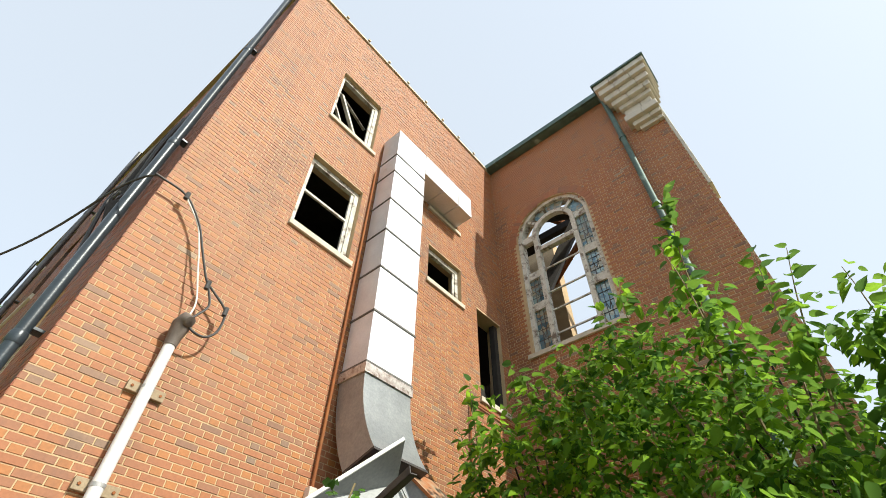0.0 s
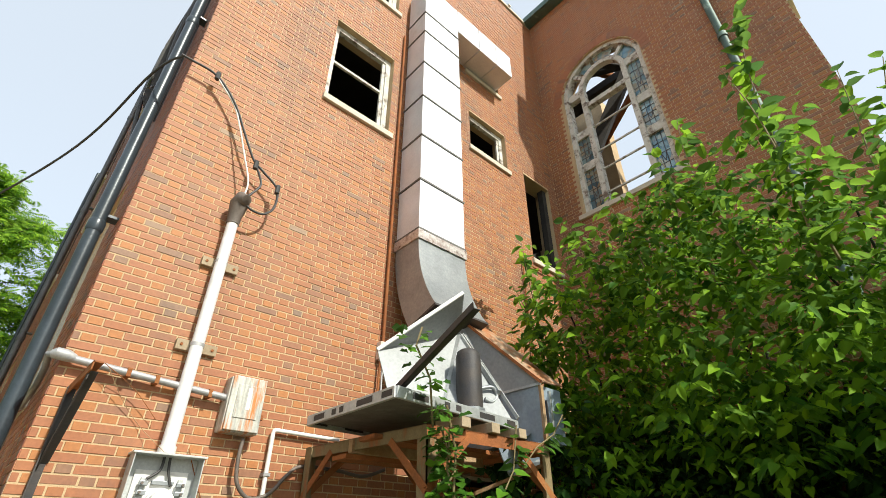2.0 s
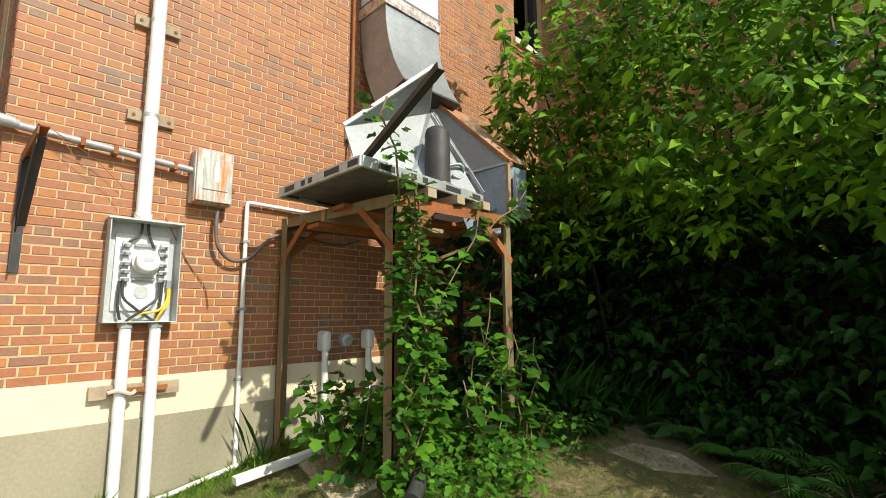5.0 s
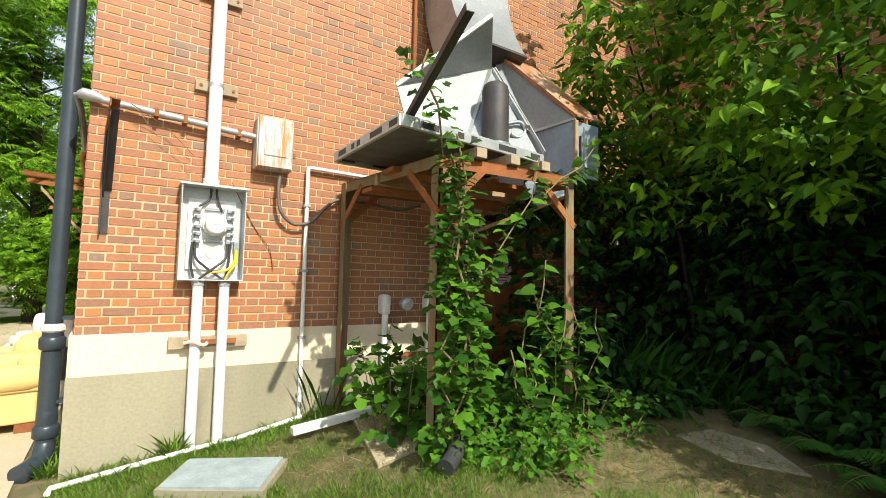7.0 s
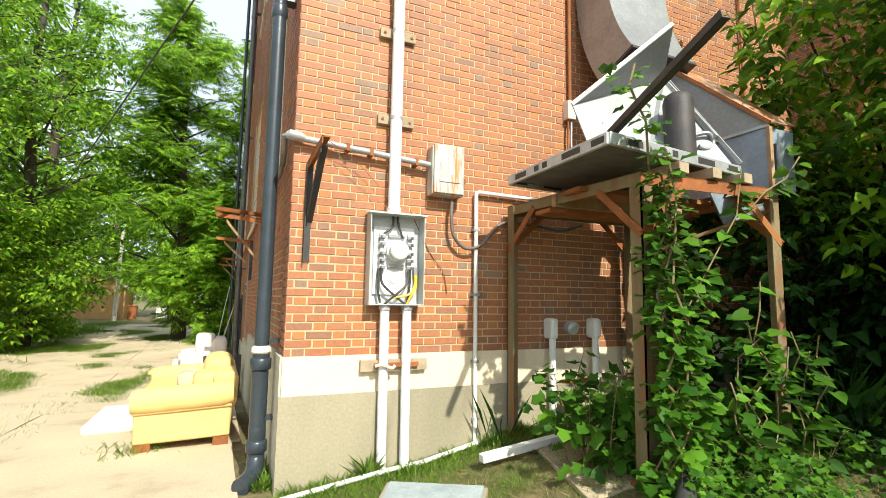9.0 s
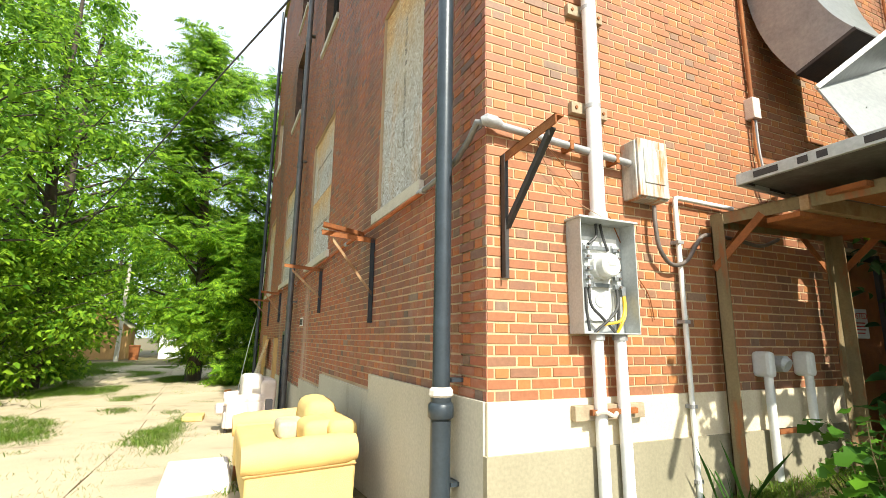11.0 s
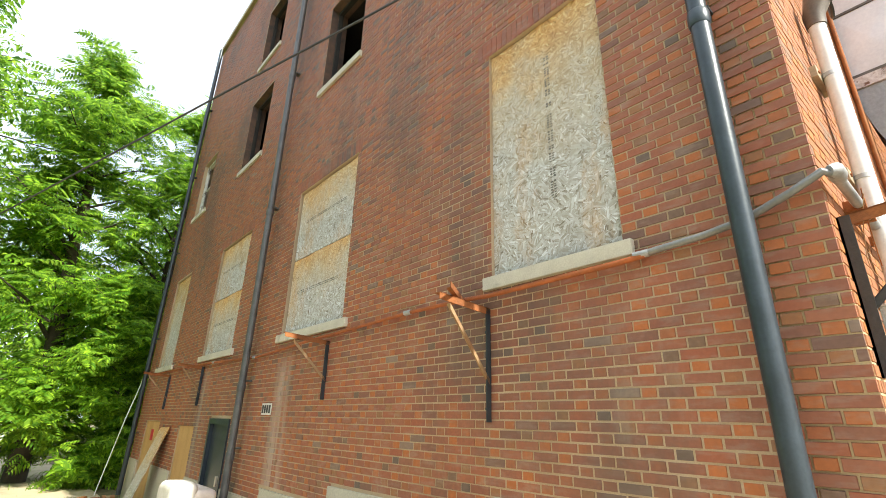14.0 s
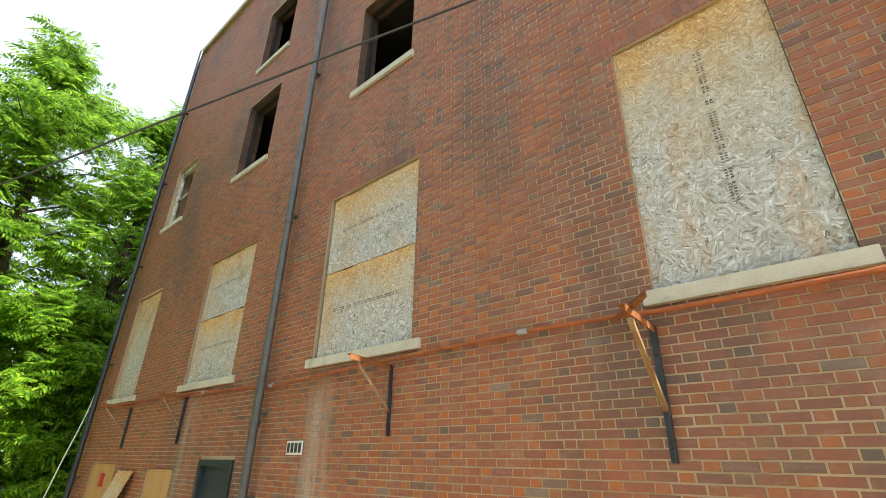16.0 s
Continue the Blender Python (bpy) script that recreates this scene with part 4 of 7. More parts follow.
# ---- services on the sunlit wall ----
mb = thing("meter_box", (0.86, 0, 1.41), "open grey electric meter box with meter and loose wires", "meter box")
for nm, bx in (("back", (0.62, 1.10, -0.012, 0.0, 1.41, 2.18)), ("side", (0.62, 0.628, -0.15, -0.012, 1.41, 2.18)), ("side", (1.092, 1.10, -0.15, -0.012, 1.41, 2.18)),
               ("bottom", (0.628, 1.092, -0.15, -0.012, 1.41, 1.418)), ("lid_lip", (0.605, 1.115, -0.165, 0.0, 2.172, 2.186))):
    part(nm, Shape().box(*bx), M_GREYBOX, mb, bevel=0.002)
part("backplate", Shape().box(0.68, 1.04, -0.03, -0.013, 1.5, 2.08), M_WHITE, mb)
part("meter", Shape().tube([(0.88, -0.03, 1.87), (0.88, -0.075, 1.87), (0.88, -0.08, 1.87), (0.88, -0.14, 1.87), (0.88, -0.15, 1.87)], [0.095, 0.095, 0.082, 0.08, 0.07], 24), M_WHITE, mb, "round white meter head", smooth=False)
part("dial", Shape().box(0.845, 0.915, -0.153, -0.15, 1.865, 1.895), M_GREYBOX, mb)
for x, sd in ((0.745, -1), (0.995, 1)):
    part("contact_bar", Shape().box(x - 0.018, x + 0.018, -0.05, -0.031, 1.70, 2.03), M_GREYBOX, mb, bevel=0.003)
    for z in (1.99, 1.93, 1.85, 1.79, 1.73):
        part("terminal", Shape().box(x - 0.03, x + 0.03, -0.078, -0.051, z - 0.016, z + 0.016), M_GALV, mb, bevel=0.004)
        part("screw", Shape().tube([(x + 0.012 * sd, -0.078, z), (x + 0.012 * sd, -0.09, z)], 0.009, 8), M_HOSE, mb)
for z in (1.74, 2.0):
    part("clamp", Shape().box(0.80, 0.95, -0.055, -0.031, z - 0.014, z + 0.014), M_GALV, mb, bevel=0.003)
part("lug", Shape().box(1.03, 1.065, -0.07, -0.031, 1.67, 1.74), M_GALV, mb, bevel=0.003)
part("disc", Shape().tube([(0.87, -0.03, 1.64), (0.87, -0.036, 1.64)], 0.05, 20), M_GREYBOX, mb)
M_YELLOW = surface("yellow_cable", (0.75, 0.5, 0.03), (0.6, 0.38, 0.03), 0.45, fine=60, coarse=6, bump=0.05)


def curve_pts(pts, n=8):
    pts = [Vector(p) for p in pts]
    out = []
    for i in range(len(pts) - 1):
        p0, p1, p2, p3 = pts[max(i - 1, 0)], pts[i], pts[i + 1], pts[min(i + 2, len(pts) - 1)]
        for k in range(n):
            t = k / n
            out.append(0.5 * ((2 * p1) + (p2 - p0) * t + (2 * p0 - 5 * p1 + 4 * p2 - p3) * t * t + (3 * p1 - p0 - 3 * p2 + p3) * t ** 3))
    return out + [pts[-1]]


for pts, mt in (([(0.74, -0.07, 1.72), (0.745, -0.08, 1.6), (0.82, -0.09, 1.52), (0.93, -0.07, 1.44), (0.97, -0.06, 1.41)], M_RUBBER),
                ([(0.98, -0.07, 1.72), (0.97, -0.08, 1.6), (0.89, -0.1, 1.52), (0.8, -0.07, 1.44), (0.775, -0.06, 1.41)], M_RUBBER),
                ([(0.72, -0.06, 1.72), (0.715, -0.07, 1.55), (0.74, -0.06, 1.43)], M_RUBBER),
                ([(1.0, -0.06, 1.72), (1.0, -0.06, 1.6), (0.98, -0.06, 1.43)], M_RUBBER),
                ([(1.045, -0.06, 1.68), (1.04, -0.07, 1.58), (0.98, -0.09, 1.5), (0.84, -0.08, 1.47), (0.79, -0.06, 1.42)], M_YELLOW),
                ([(1.055, -0.06, 1.68), (1.05, -0.07, 1.56), (1.0, -0.08, 1.48), (0.975, -0.06, 1.42)], M_YELLOW),
                ([(0.84, -0.05, 2.17), (0.83, -0.06, 2.08), (0.76, -0.06, 2.02)], M_RUBBER), ([(0.88, -0.05, 2.17), (0.89, -0.06, 2.08), (0.93, -0.06, 1.98)], M_RUBBER)):
    part("cable", Shape().tube(curve_pts(pts), 0.010, 7), mt, mb, smooth=True)

sc = thing("service_conduit", (0.83, -0.1, 2.19), "white riser conduit with weatherhead strapped to the wall", "conduit")
part("pipe", Shape().tube([(0.83, -0.09, 2.19), (0.83, -0.1, 4.28)], 0.052, 16), M_RISER, sc, smooth=True)
part("hub", Shape().tube([(0.83, -0.09, 2.19), (0.83, -0.09, 2.24)], 0.062, 16), M_WHITE, sc, smooth=True)
part("weatherhead", Shape().tube([(0.83, -0.1, 4.26), (0.83, -0.1, 4.36), (0.83, -0.14, 4.48), (0.84, -0.2, 4.52), (0.86, -0.25, 4.49)], [0.06, 0.068, 0.088, 0.08, 0.05], 14), M_HOSE, sc, "grey cast weatherhead", smooth=True)
for z in (3.03, 3.83):
    part("plank", Shape().box(0.68, 1.01, -0.045, 0.0, z - 0.045, z + 0.045), M_WOOD, sc, bevel=0.004)
    part("strap", Shape().tube([(0.83, -0.09, z - 0.015), (0.83, -0.09, z + 0.015)], 0.057, 16), M_PIPE, sc, smooth=True)
    for x in (0.72, 0.97):
        part("bolt", Shape().tube([(x, -0.045, z), (x, -0.053, z)], 0.013, 6), M_RUST, sc)
for x in (0.775, 0.97):
    c = thing("riser_pipe", (x, -0.1, 0), "pale painted pipe rising from the ground into the meter box", "pipe", "riser pipes")
    part("pipe", Shape().tube([(x, -0.1, 0.05), (x, -0.085, 1.41)], 0.04, 14), M_RISER, c, smooth=True)
    part("nut", Shape().tube([(x, -0.085, 1.37), (x, -0.085, 1.41)], 0.05, 8), M_PIPE, c)
pl = thing("strap_board", (0.88, -0.02, 0.87), "weathered timber board with rusty strut holding the pipes", "board")
part("plank", Shape().box(0.59, 1.17, -0.07, -0.024, 0.865, 0.96), M_WOOD, pl, bevel=0.004)
part("strut", Shape().box(0.70, 1.08, -0.1, -0.071, 0.90, 0.935), M_RUST, pl)
part("rag", Shape().tube(curve_pts([(0.69, -0.14, 0.92), (0.75, -0.15, 0.93), (0.83, -0.145, 0.9), (0.86, -0.14, 0.92)]), 0.014, 6), M_PALE, pl, "knotted pale rag", smooth=True)

hp = thing("wall_conduit", (0.5, -0.07, 2.72), "grey horizontal conduit across the brick wall", "conduit")
part("pipe", Shape().tube([(0.03, -0.07, 2.745), (1.16, -0.08, 2.66)], 0.027, 12), M_PIPE, hp, smooth=True)
part("elbow", Shape().tube([(-0.06, -0.055, 2.755), (-0.04, -0.075, 2.76), (0.02, -0.075, 2.755), (0.07, -0.07, 2.745)], [0.03, 0.042, 0.042, 0.03], 12), M_PIPE, hp, "pale access elbow", smooth=True)
for x in (0.42, 0.62, 1.03):
    part("clip", Shape().box(x - 0.015, x + 0.015, -0.105, 0.0, 2.755 - 0.075 * x - 0.04, 2.755 - 0.075 * x + 0.025), M_RUST, hp)
M_STREAK = surface("streaked_box_paint", (0.58, 0.58, 0.53), (0.3, 0.3, 0.28), 0.6, 0.1, fine=50, coarse=9, bump=0.1, stain=(0.5, 0.19, 0.05), stain_at=(0.52, 0.64), stretch=(5, 2, 0.5), stain_scale=4)
db = thing("disconnect_box", (1.31, 0, 2.36), "rust-streaked grey metal switch box", "switch box")
part("body", Shape().box(1.16, 1.47, -0.14, 0.0, 2.39, 2.83), M_STREAK, db, bevel=0.008)
part("cover", Shape().box(1.17, 1.46, -0.16, -0.141, 2.40, 2.84), M_STREAK, db, bevel=0.006)
part("panel", Shape().box(1.22, 1.42, -0.167, -0.161, 2.50, 2.77), M_STREAK, db, bevel=0.004)
part("label_plate", Shape().box(1.31, 1.345, -0.17, -0.1675, 2.57, 2.75), M_WHITE, db)
part("handle", Shape().box(1.471, 1.50, -0.11, -0.08, 2.52, 2.56), M_RUST, db)
fx = thing("flexible_conduit", (1.5, -0.08, 2.0), "brown-grey flexible conduit looping below the switch box", "conduit")
part("hose", Shape().tube(curve_pts([(1.38, -0.08, 2.36), (1.37, -0.09, 2.2), (1.40, -0.09, 2.03), (1.52, -0.08, 1.93), (1.68, -0.08, 1.97), (1.82, -0.07, 2.12), (1.95, -0.06, 2.2), (2.3, -0.05, 2.2), (2.6, -0.06, 2.17), (2.85, -0.06, 2.25)], 6), 0.016, 9), M_HOSE, fx, smooth=True)
wp = thing("white_pipe", (1.64, -0.05, 0), "thin white painted pipe down the wall", "pipe")
part("pipe", Shape().tube([(2.3, -0.05, 2.46), (1.67, -0.05, 2.47), (1.645, -0.05, 2.465), (1.64, -0.05, 2.44), (1.64, -0.06, 0.1)], 0.019, 10), M_WHITE, wp, smooth=True)
for z in (0.4, 0.9, 1.5, 2.1):
    part("clip", Shape().box(1.61, 1.67, -0.075, 0.0, z, z + 0.025), M_PIPE, wp)
part("foot_pipe", Shape().tube([(1.66, -0.08, 0.215), (1.1, -0.14, 0.125), (0.8, -0.16, 0.105), (0.05, -0.22, 0.025), (-0.05, -0.24, 0.02), (-0.06, -0.3, 0.01)], 0.02, 8), M_WHITE, wp, smooth=True)

# overhead service cables
sv = thing("service_cable", (0.86, -0.2, 4.5), "black and grey service cables looping from the weatherhead", "cable")
for pts, r, mt in (([(0.84, -0.2, 4.5), (0.93, -0.2, 4.44), (1.07, -0.18, 4.46), (1.16, -0.17, 4.6), (1.15, -0.16, 4.84), (0.98, -0.15, 4.98), (0.86, -0.15, 5.06), (0.75, -0.15, 5.24), (0.67, -0.14, 5.40), (0.50, -0.14, 5.70), (0.25, -0.13, 5.95), (-0.03, -0.13, 5.97), (-0.12, -0.13, 5.97)], 0.013, M_RUBBER),
                   ([(0.84, -0.2, 4.52), (0.9, -0.2, 4.62), (0.97, -0.18, 4.8), (0.88, -0.16, 5.02)], 0.012, M_RUBBER),
                   ([(0.83, -0.2, 4.52), (0.84, -0.19, 4.75), (0.73, -0.16, 5.1), (0.62, -0.14, 5.42), (0.5, -0.13, 5.68), (0.26, -0.13, 5.93)], 0.009, M_WHITE)):
    part("cable", Shape().tube(curve_pts(pts, 7), r, 7), mt, sv, smooth=True)
for p in ((1.155, -0.165, 4.83), (0.88, -0.155, 5.02), (0.26, -0.13, 5.95)):
    part("splice", Shape().tube([Vector(p) - Vector((0, 0, 0.05)), Vector(p) + Vector((0, 0, 0.05))], 0.026, 8), M_RUBBER, sv)
oc = thing("overhead_cable", (-0.2, 0.3, 6.1), "thin black overhead cable across the alley", "cable")
part("cable", Shape().tube(curve_pts([(-0.1, -0.13, 5.97), (-0.27, 0.3, 5.93), (-0.65, 2.0, 5.66), (-1.81, 5.0, 5.24), (-3.8, 10.0, 4.52), (-6.2, 16.0, 3.7), (-9.7, 25.0, 2.5)], 10), 0.013, 6), M_RUBBER, oc, smooth=True)

# loose thin wires and torn strips at the corner
lw = thing("loose_wire", (0.4, -0.1, 2.4), "thin loose wire hanging across the bricks", "wire")
part("wire", Shape().tube(curve_pts([(0.28, -0.12, 2.72), (0.45, -0.05, 2.52), (0.62, -0.03, 2.36), (0.8, -0.16, 2.19)]), 0.0025, 5), M_RUSTPALE, lw)
part("wire", Shape().tube(curve_pts([(0.25, -0.12, 2.74), (0.5, -0.08, 2.6), (0.7, -0.06, 2.42)]), 0.003, 5), M_RUST, lw)
part("wire", Shape().tube(curve_pts([(1.0, -0.02, 2.25), (1.12, -0.015, 2.02), (1.22, -0.015, 1.85), (1.33, -0.02, 1.7), (1.37, -0.02, 1.52)]), 0.004, 5), M_RUST, lw)
ts = thing("torn_flashing", (-0.2, 0.9, 6.0), "torn dark flashing strips and cables hanging at the roof edge", "flashing")
for pts, r in (([(-0.08, 0.8, 9.6), (-0.14, 0.9, 8.6), (-0.2, 0.95, 7.6), (-0.12, 1.0, 6.2)], 0.03), ([(-0.1, 1.2, 8.3), (-0.2, 1.3, 7.4), (-0.24, 1.2, 6.4), (-0.12, 1.1, 5.4)], 0.025), ([(-0.26, 0.0, 5.6), (-0.24, 0.5, 5.9), (-0.16, 0.9, 6.4)], 0.013)):
    part("strip", Shape().tube(curve_pts(pts, 6), r, 6), M_RUBBER, ts, smooth=True)
part("sheet", Shape().plate([(-0.02, 1.0, 8.7), (-0.2, 1.02, 8.4), (-0.27, 1.04, 7.2), (-0.25, 1.08, 6.3), (-0.12, 1.1, 5.9), (-0.02, 1.1, 6.0)], 0.01), M_RUBBER, ts)

hc = thing("hanging_cable", (-0.3, 15.9, -0.4), "pale loose cable hanging at the far wall end", "cable")
part("cable", Shape().tube(curve_pts([(-0.02, 15.6, 4.4), (-0.05, 15.85, 2.7), (-0.28, 15.9, 1.3), (-0.55, 15.95, -0.5)]), 0.013, 6), M_WHITE, hc, smooth=True)

# ---- duct on the sunlit wall ----
DX0, DX1, DY = 2.84, 3.64, -0.5
M_SEAM = surface("dull_seam_strip", (0.16, 0.155, 0.15), (0.1, 0.095, 0.09), 0.7, 0.3, fine=40, coarse=8, bump=0.2)
duct = thing("duct", (3.2, -0.3, 4.8), "tall galvanised sheet duct climbing the brick wall", "duct")
zs = [4.95, 5.75, 6.57, 7.40, 8.20, 9.03, 9.58, 10.5]
for z0, z1 in zip(zs, zs[1:]):
    s = Shape()
    s.box(DX0, DX1, DY, -0.04, z0 + 0.02, z1 - 0.012)
    sec = part("section", s, M_DUCT, duct, bevel=0.004)
    part("flange", Shape().box(DX0 - 0.012, DX1 + 0.012, DY - 0.012, -0.03, z0 - 0.012, z0 + 0.016), M_SEAM, duct)
    # shallow cross-break on the side sheet
    yc, zc = (DY - 0.04) / 2, (z0 + z1) / 2
    cr = Shape().add([(DX0 - 0.001, DY + 0.005, z0 + 0.03), (DX0 - 0.001, -0.045, z0 + 0.03), (DX0 - 0.001, -0.045, z1 - 0.02), (DX0 - 0.001, DY + 0.005, z1 - 0.02), (DX0 - 0.014, yc, zc)], [(0, 1, 4), (1, 2, 4), (2, 3, 4), (3, 0, 4)])
    part("cross_break", cr, M_DUCT, duct)
for x0, x1 in ((3.655, 4.23), (4.245, 4.73), (4.745, 5.2)):
    part("branch_section", Shape().box(x0, x1, DY, -0.01, 9.84, 10.5), M_DUCT, duct, bevel=0.004)
part("tape", Shape().box(DX0 - 0.02, DX1 + 0.02, DY - 0.02, -0.02, 4.80, 4.93), surface("torn_foil_tape", (0.7, 0.68, 0.66), (0.35, 0.28, 0.25), 0.35, 0.6, fine=25, coarse=14, bump=0.8, stain=(0.15, 0.08, 0.05), stain_at=(0.55, 0.65), stain_scale=12), duct, "torn foil tape band")
# elbow that sweeps outwards and down to the unit
s = Shape()
n = 18
vs = []
for k in range(n + 1):
    t = k / n
    a, b = math.radians(36) * t, math.radians(33) * t
    yf, zf = DY - 1.69 * (1 - math.cos(a)), 4.80 - 1.69 * math.sin(a)
    yb, zb = -0.04 - 2.11 * (1 - math.cos(b)), 4.80 - 2.11 * math.sin(b)
    vs += [(DX0, yf, zf), (DX1, yf, zf), (DX0, yb, zb), (DX1, yb, zb)]
fs = []
for k in range(n):
    i, j = 4 * k, 4 * k + 4
    fs += [(i, i + 1, j + 1, j), (i + 2, j + 2, j + 3, i + 3), (i, j, j + 2, i + 2), (i + 1, i + 3, j + 3, j + 1)]
s.add(vs, fs)
part("elbow", s, M_GALV, duct, "curved galvanised elbow")
part("collar", Shape().plate([(DX0 - 0.01, -0.83, 3.80), (DX1 + 0.01, -0.83, 3.80), (DX1 + 0.01, -0.38, 3.645), (DX0 - 0.01, -0.38, 3.645)], 0.03), M_BLACK, duct)

# electric pipe beside the duct
dp = thing("wall_pipe", (2.72, -0.04, 2.6), "rust-brown conduit rising beside the duct", "conduit")
part("pipe", Shape().tube([(2.76, -0.04, 9.3), (2.74, -0.04, 3.55)], 0.02, 8), M_RUST, dp, smooth=True)
part("box", Shape().box(2.68, 2.78, -0.09, 0.0, 3.35, 3.55), M_PALE, dp, bevel=0.006)
for dx in (0, 0.04):
    part("cable", Shape().tube(curve_pts([(2.71 + dx, -0.05, 3.35), (2.70 + dx, -0.06, 3.0), (2.72 + dx, -0.1, 2.75), (2.85 + dx, -0.2, 2.65)]), 0.012, 6), M_PIPE if dx else M_RUST, dp, smooth=True)
rp = thing("wall_pipe", (5.6, -0.04, 3.5), "thin rusty pipe bending below the tall window", "pipe")
part("pipe", Shape().tube(curve_pts([(6.95, -0.05, 5.7), (6.2, -0.04, 5.72), (5.62, -0.04, 5.72), (5.52, -0.04, 5.6), (5.52, -0.04, 4.5), (5.52, -0.04, 3.0)], 4), 0.015, 6), M_RUST, rp, smooth=True)

# ---- steel stand ----
stand = thing("steel_stand", (2.7, -0.8, 0.2), "rusted angle-iron stand carrying the roof unit", "stand")
LEGS = [(1.95, -0.10), (2.10, -1.58), (3.42, -1.66), (3.42, -0.16)]
SZ = 2.34
for (x, y), (ox, oy) in zip(LEGS, ((1, -1), (1, 1), (-1, 1), (-1, -1))):
    leg = part("leg", Shape().angle((x, y, -0.1), (x, y, SZ), 0.105, 0.01, (ox, 0, 0), (0, oy, 0)), M_LEG, stand)
    part("foot_plate", Shape().box(x - 0.03, x + 0.13 * ox + 0.02, min(y, y + 0.13 * oy), max(y, y + 0.13 * oy), ground_z(x, y) - 0.03, ground_z(x, y) + 0.012), M_RUST, leg)
for i in range(4):
    (xa, ya), (xb, yb) = LEGS[i], LEGS[(i + 1) % 4]
    d = Vector((xb - xa, yb - ya, 0)).normalized()
    nrm = Vector((-d.y, d.x, 0))
    part("rail", Shape().angle((xa, ya, SZ + 0.01), (xb, yb, SZ + 0.01), 0.09, 0.009, (0, 0, -1), tuple(nrm)), M_RUST if i in (1, 2) else M_LEG, stand)
    for (xx, yy), sg in (((xa, ya), 1), ((xb, yb), -1)):
        part("brace", Shape().beam((xx, yy, SZ - 0.42), (xx + d.x * 0.38 * sg, yy + d.y * 0.38 * sg, SZ - 0.06), 0.012, 0.055), M_RUST, stand)
part("strut", Shape().beam((2.95, -0.85, 1.9), (3.42, -1.62, 2.2), 0.028, 0.028), M_RUSTPALE, stand)
part("crossbeam", Shape().beam((2.0, -0.75, SZ - 0.05), (3.42, -0.85, SZ - 0.05), 0.06, 0.1), M_RUSTPALE, stand)
for k, y in enumerate((-0.25, -0.62, -1.0)):
    part("plank", Shape().beam((1.98, y, SZ - 0.02 - 0.1 * (k % 2)), (3.4, y - 0.05, SZ - 0.02 - 0.1 * (k % 2)), 0.22, 0.035), M_RUST, stand)
for x in (2.42, 2.75, 3.08):
    ob = solid("timber_block", Shape().beam((x, -1.66, SZ + 0.055), (x - 0.02, -1.38, SZ + 0.055), 0.1, 0.075), M_WOOD, "short timber block under the unit", "timber block", "timber blocks", bevel=0.004)

# ---- roof unit with opened panels ----
M_RAIL = surface("bright_channel", (0.55, 0.57, 0.58), (0.4, 0.42, 0.43), 0.45, 0.5, fine=40, coarse=6, bump=0.05, stain=(0.3, 0.2, 0.14), stain_at=(0.64, 0.8))
unit = thing("air_handler", (2.6, -1.1, 2.45), "dismantled air handling unit, panels bent open, motor exposed", "air handler")
P0, P1, P2, P3 = Vector((1.73, -0.5, 2.485)), Vector((1.72, -1.70, 2.485)), Vector((3.16, -1.54, 2.485)), Vector((3.2, -0.4, 2.485))
for a, b in ((P0, P1), (P1, P2), (P2, P3), (P3, P0)):
    d = (b - a).normalized()
    nrm = Vector((d.y, -d.x, 0))
    rail = part("base_rail", Shape().beam(a, b, 0.03, 0.08), M_RAIL, unit, bevel=0.004)
    L = (b - a).length
    for f0, w in ((0.1, 0.16), (0.33, 0.06), (0.42, 0.06), (0.62, 0.2), (0.88, 0.12)):
        c = a + d * (L * f0)
        m = Matrix.Translation(c) @ d.to_track_quat("X", "Z").to_matrix().to_4x4()
        part("slot", Shape().box(0, w, -0.017, 0.017, -0.022, 0.022, m=m), M_BLACK, rail)
part("base_pan", Shape().plate([P0, P1, P2, P3], 0.01), M_SEAM, unit)
M_FAN = surface("blue_grey_sheet", (0.29, 0.36, 0.43), (0.23, 0.29, 0.36), 0.5, 0.25, fine=30, coarse=2.5, bump=0.05)
M_PANEL = surface("grey_panel_sheet", (0.31, 0.325, 0.335), (0.255, 0.27, 0.28), 0.5, 0.15, fine=30, coarse=2.5, bump=0.05)
M_HOODTOP = surface("rusting_hood_sheet", (0.42, 0.36, 0.28), (0.34, 0.22, 0.13), 0.7, 0.2, fine=50, coarse=5, bump=0.2, stain=(0.4, 0.13, 0.035), stain_at=(0.42, 0.58), stain_scale=3.5)
# tall panel leaning across the unit
FL, FT = Vector((2.114, -0.859, 3.097)), Vector((2.781, -1.304, 3.729))
D0, CB, FR = Vector((3.10, -0.905, 3.50)), Vector((2.56, -1.17, 2.54)), Vector((3.13, -1.53, 2.50))
LB = Vector((2.15, -1.085, 2.54))
pan = part("side_panel", Shape().plate([FL, FT, D0], 0.012), M_PANEL, unit, "grey sheet flap bent upwards")
part("flange", Shape().beam(FL, FT, 0.03, 0.035), M_WHITE, pan, bevel=0.003)
part("flange", Shape().beam(FT, D0, 0.018, 0.018), M_PANEL, pan)
low = part("side_panel", Shape().plate([FL, D0, CB], 0.012).plate([FL, CB, LB], 0.012), M_PANEL, unit, "grey sheet panel")
part("fold_strip", Shape().beam(CB + Vector((0.02, -0.012, 0.0)), D0 + Vector((-0.03, -0.02, -0.03)), 0.05, 0.012), M_RAIL, low)
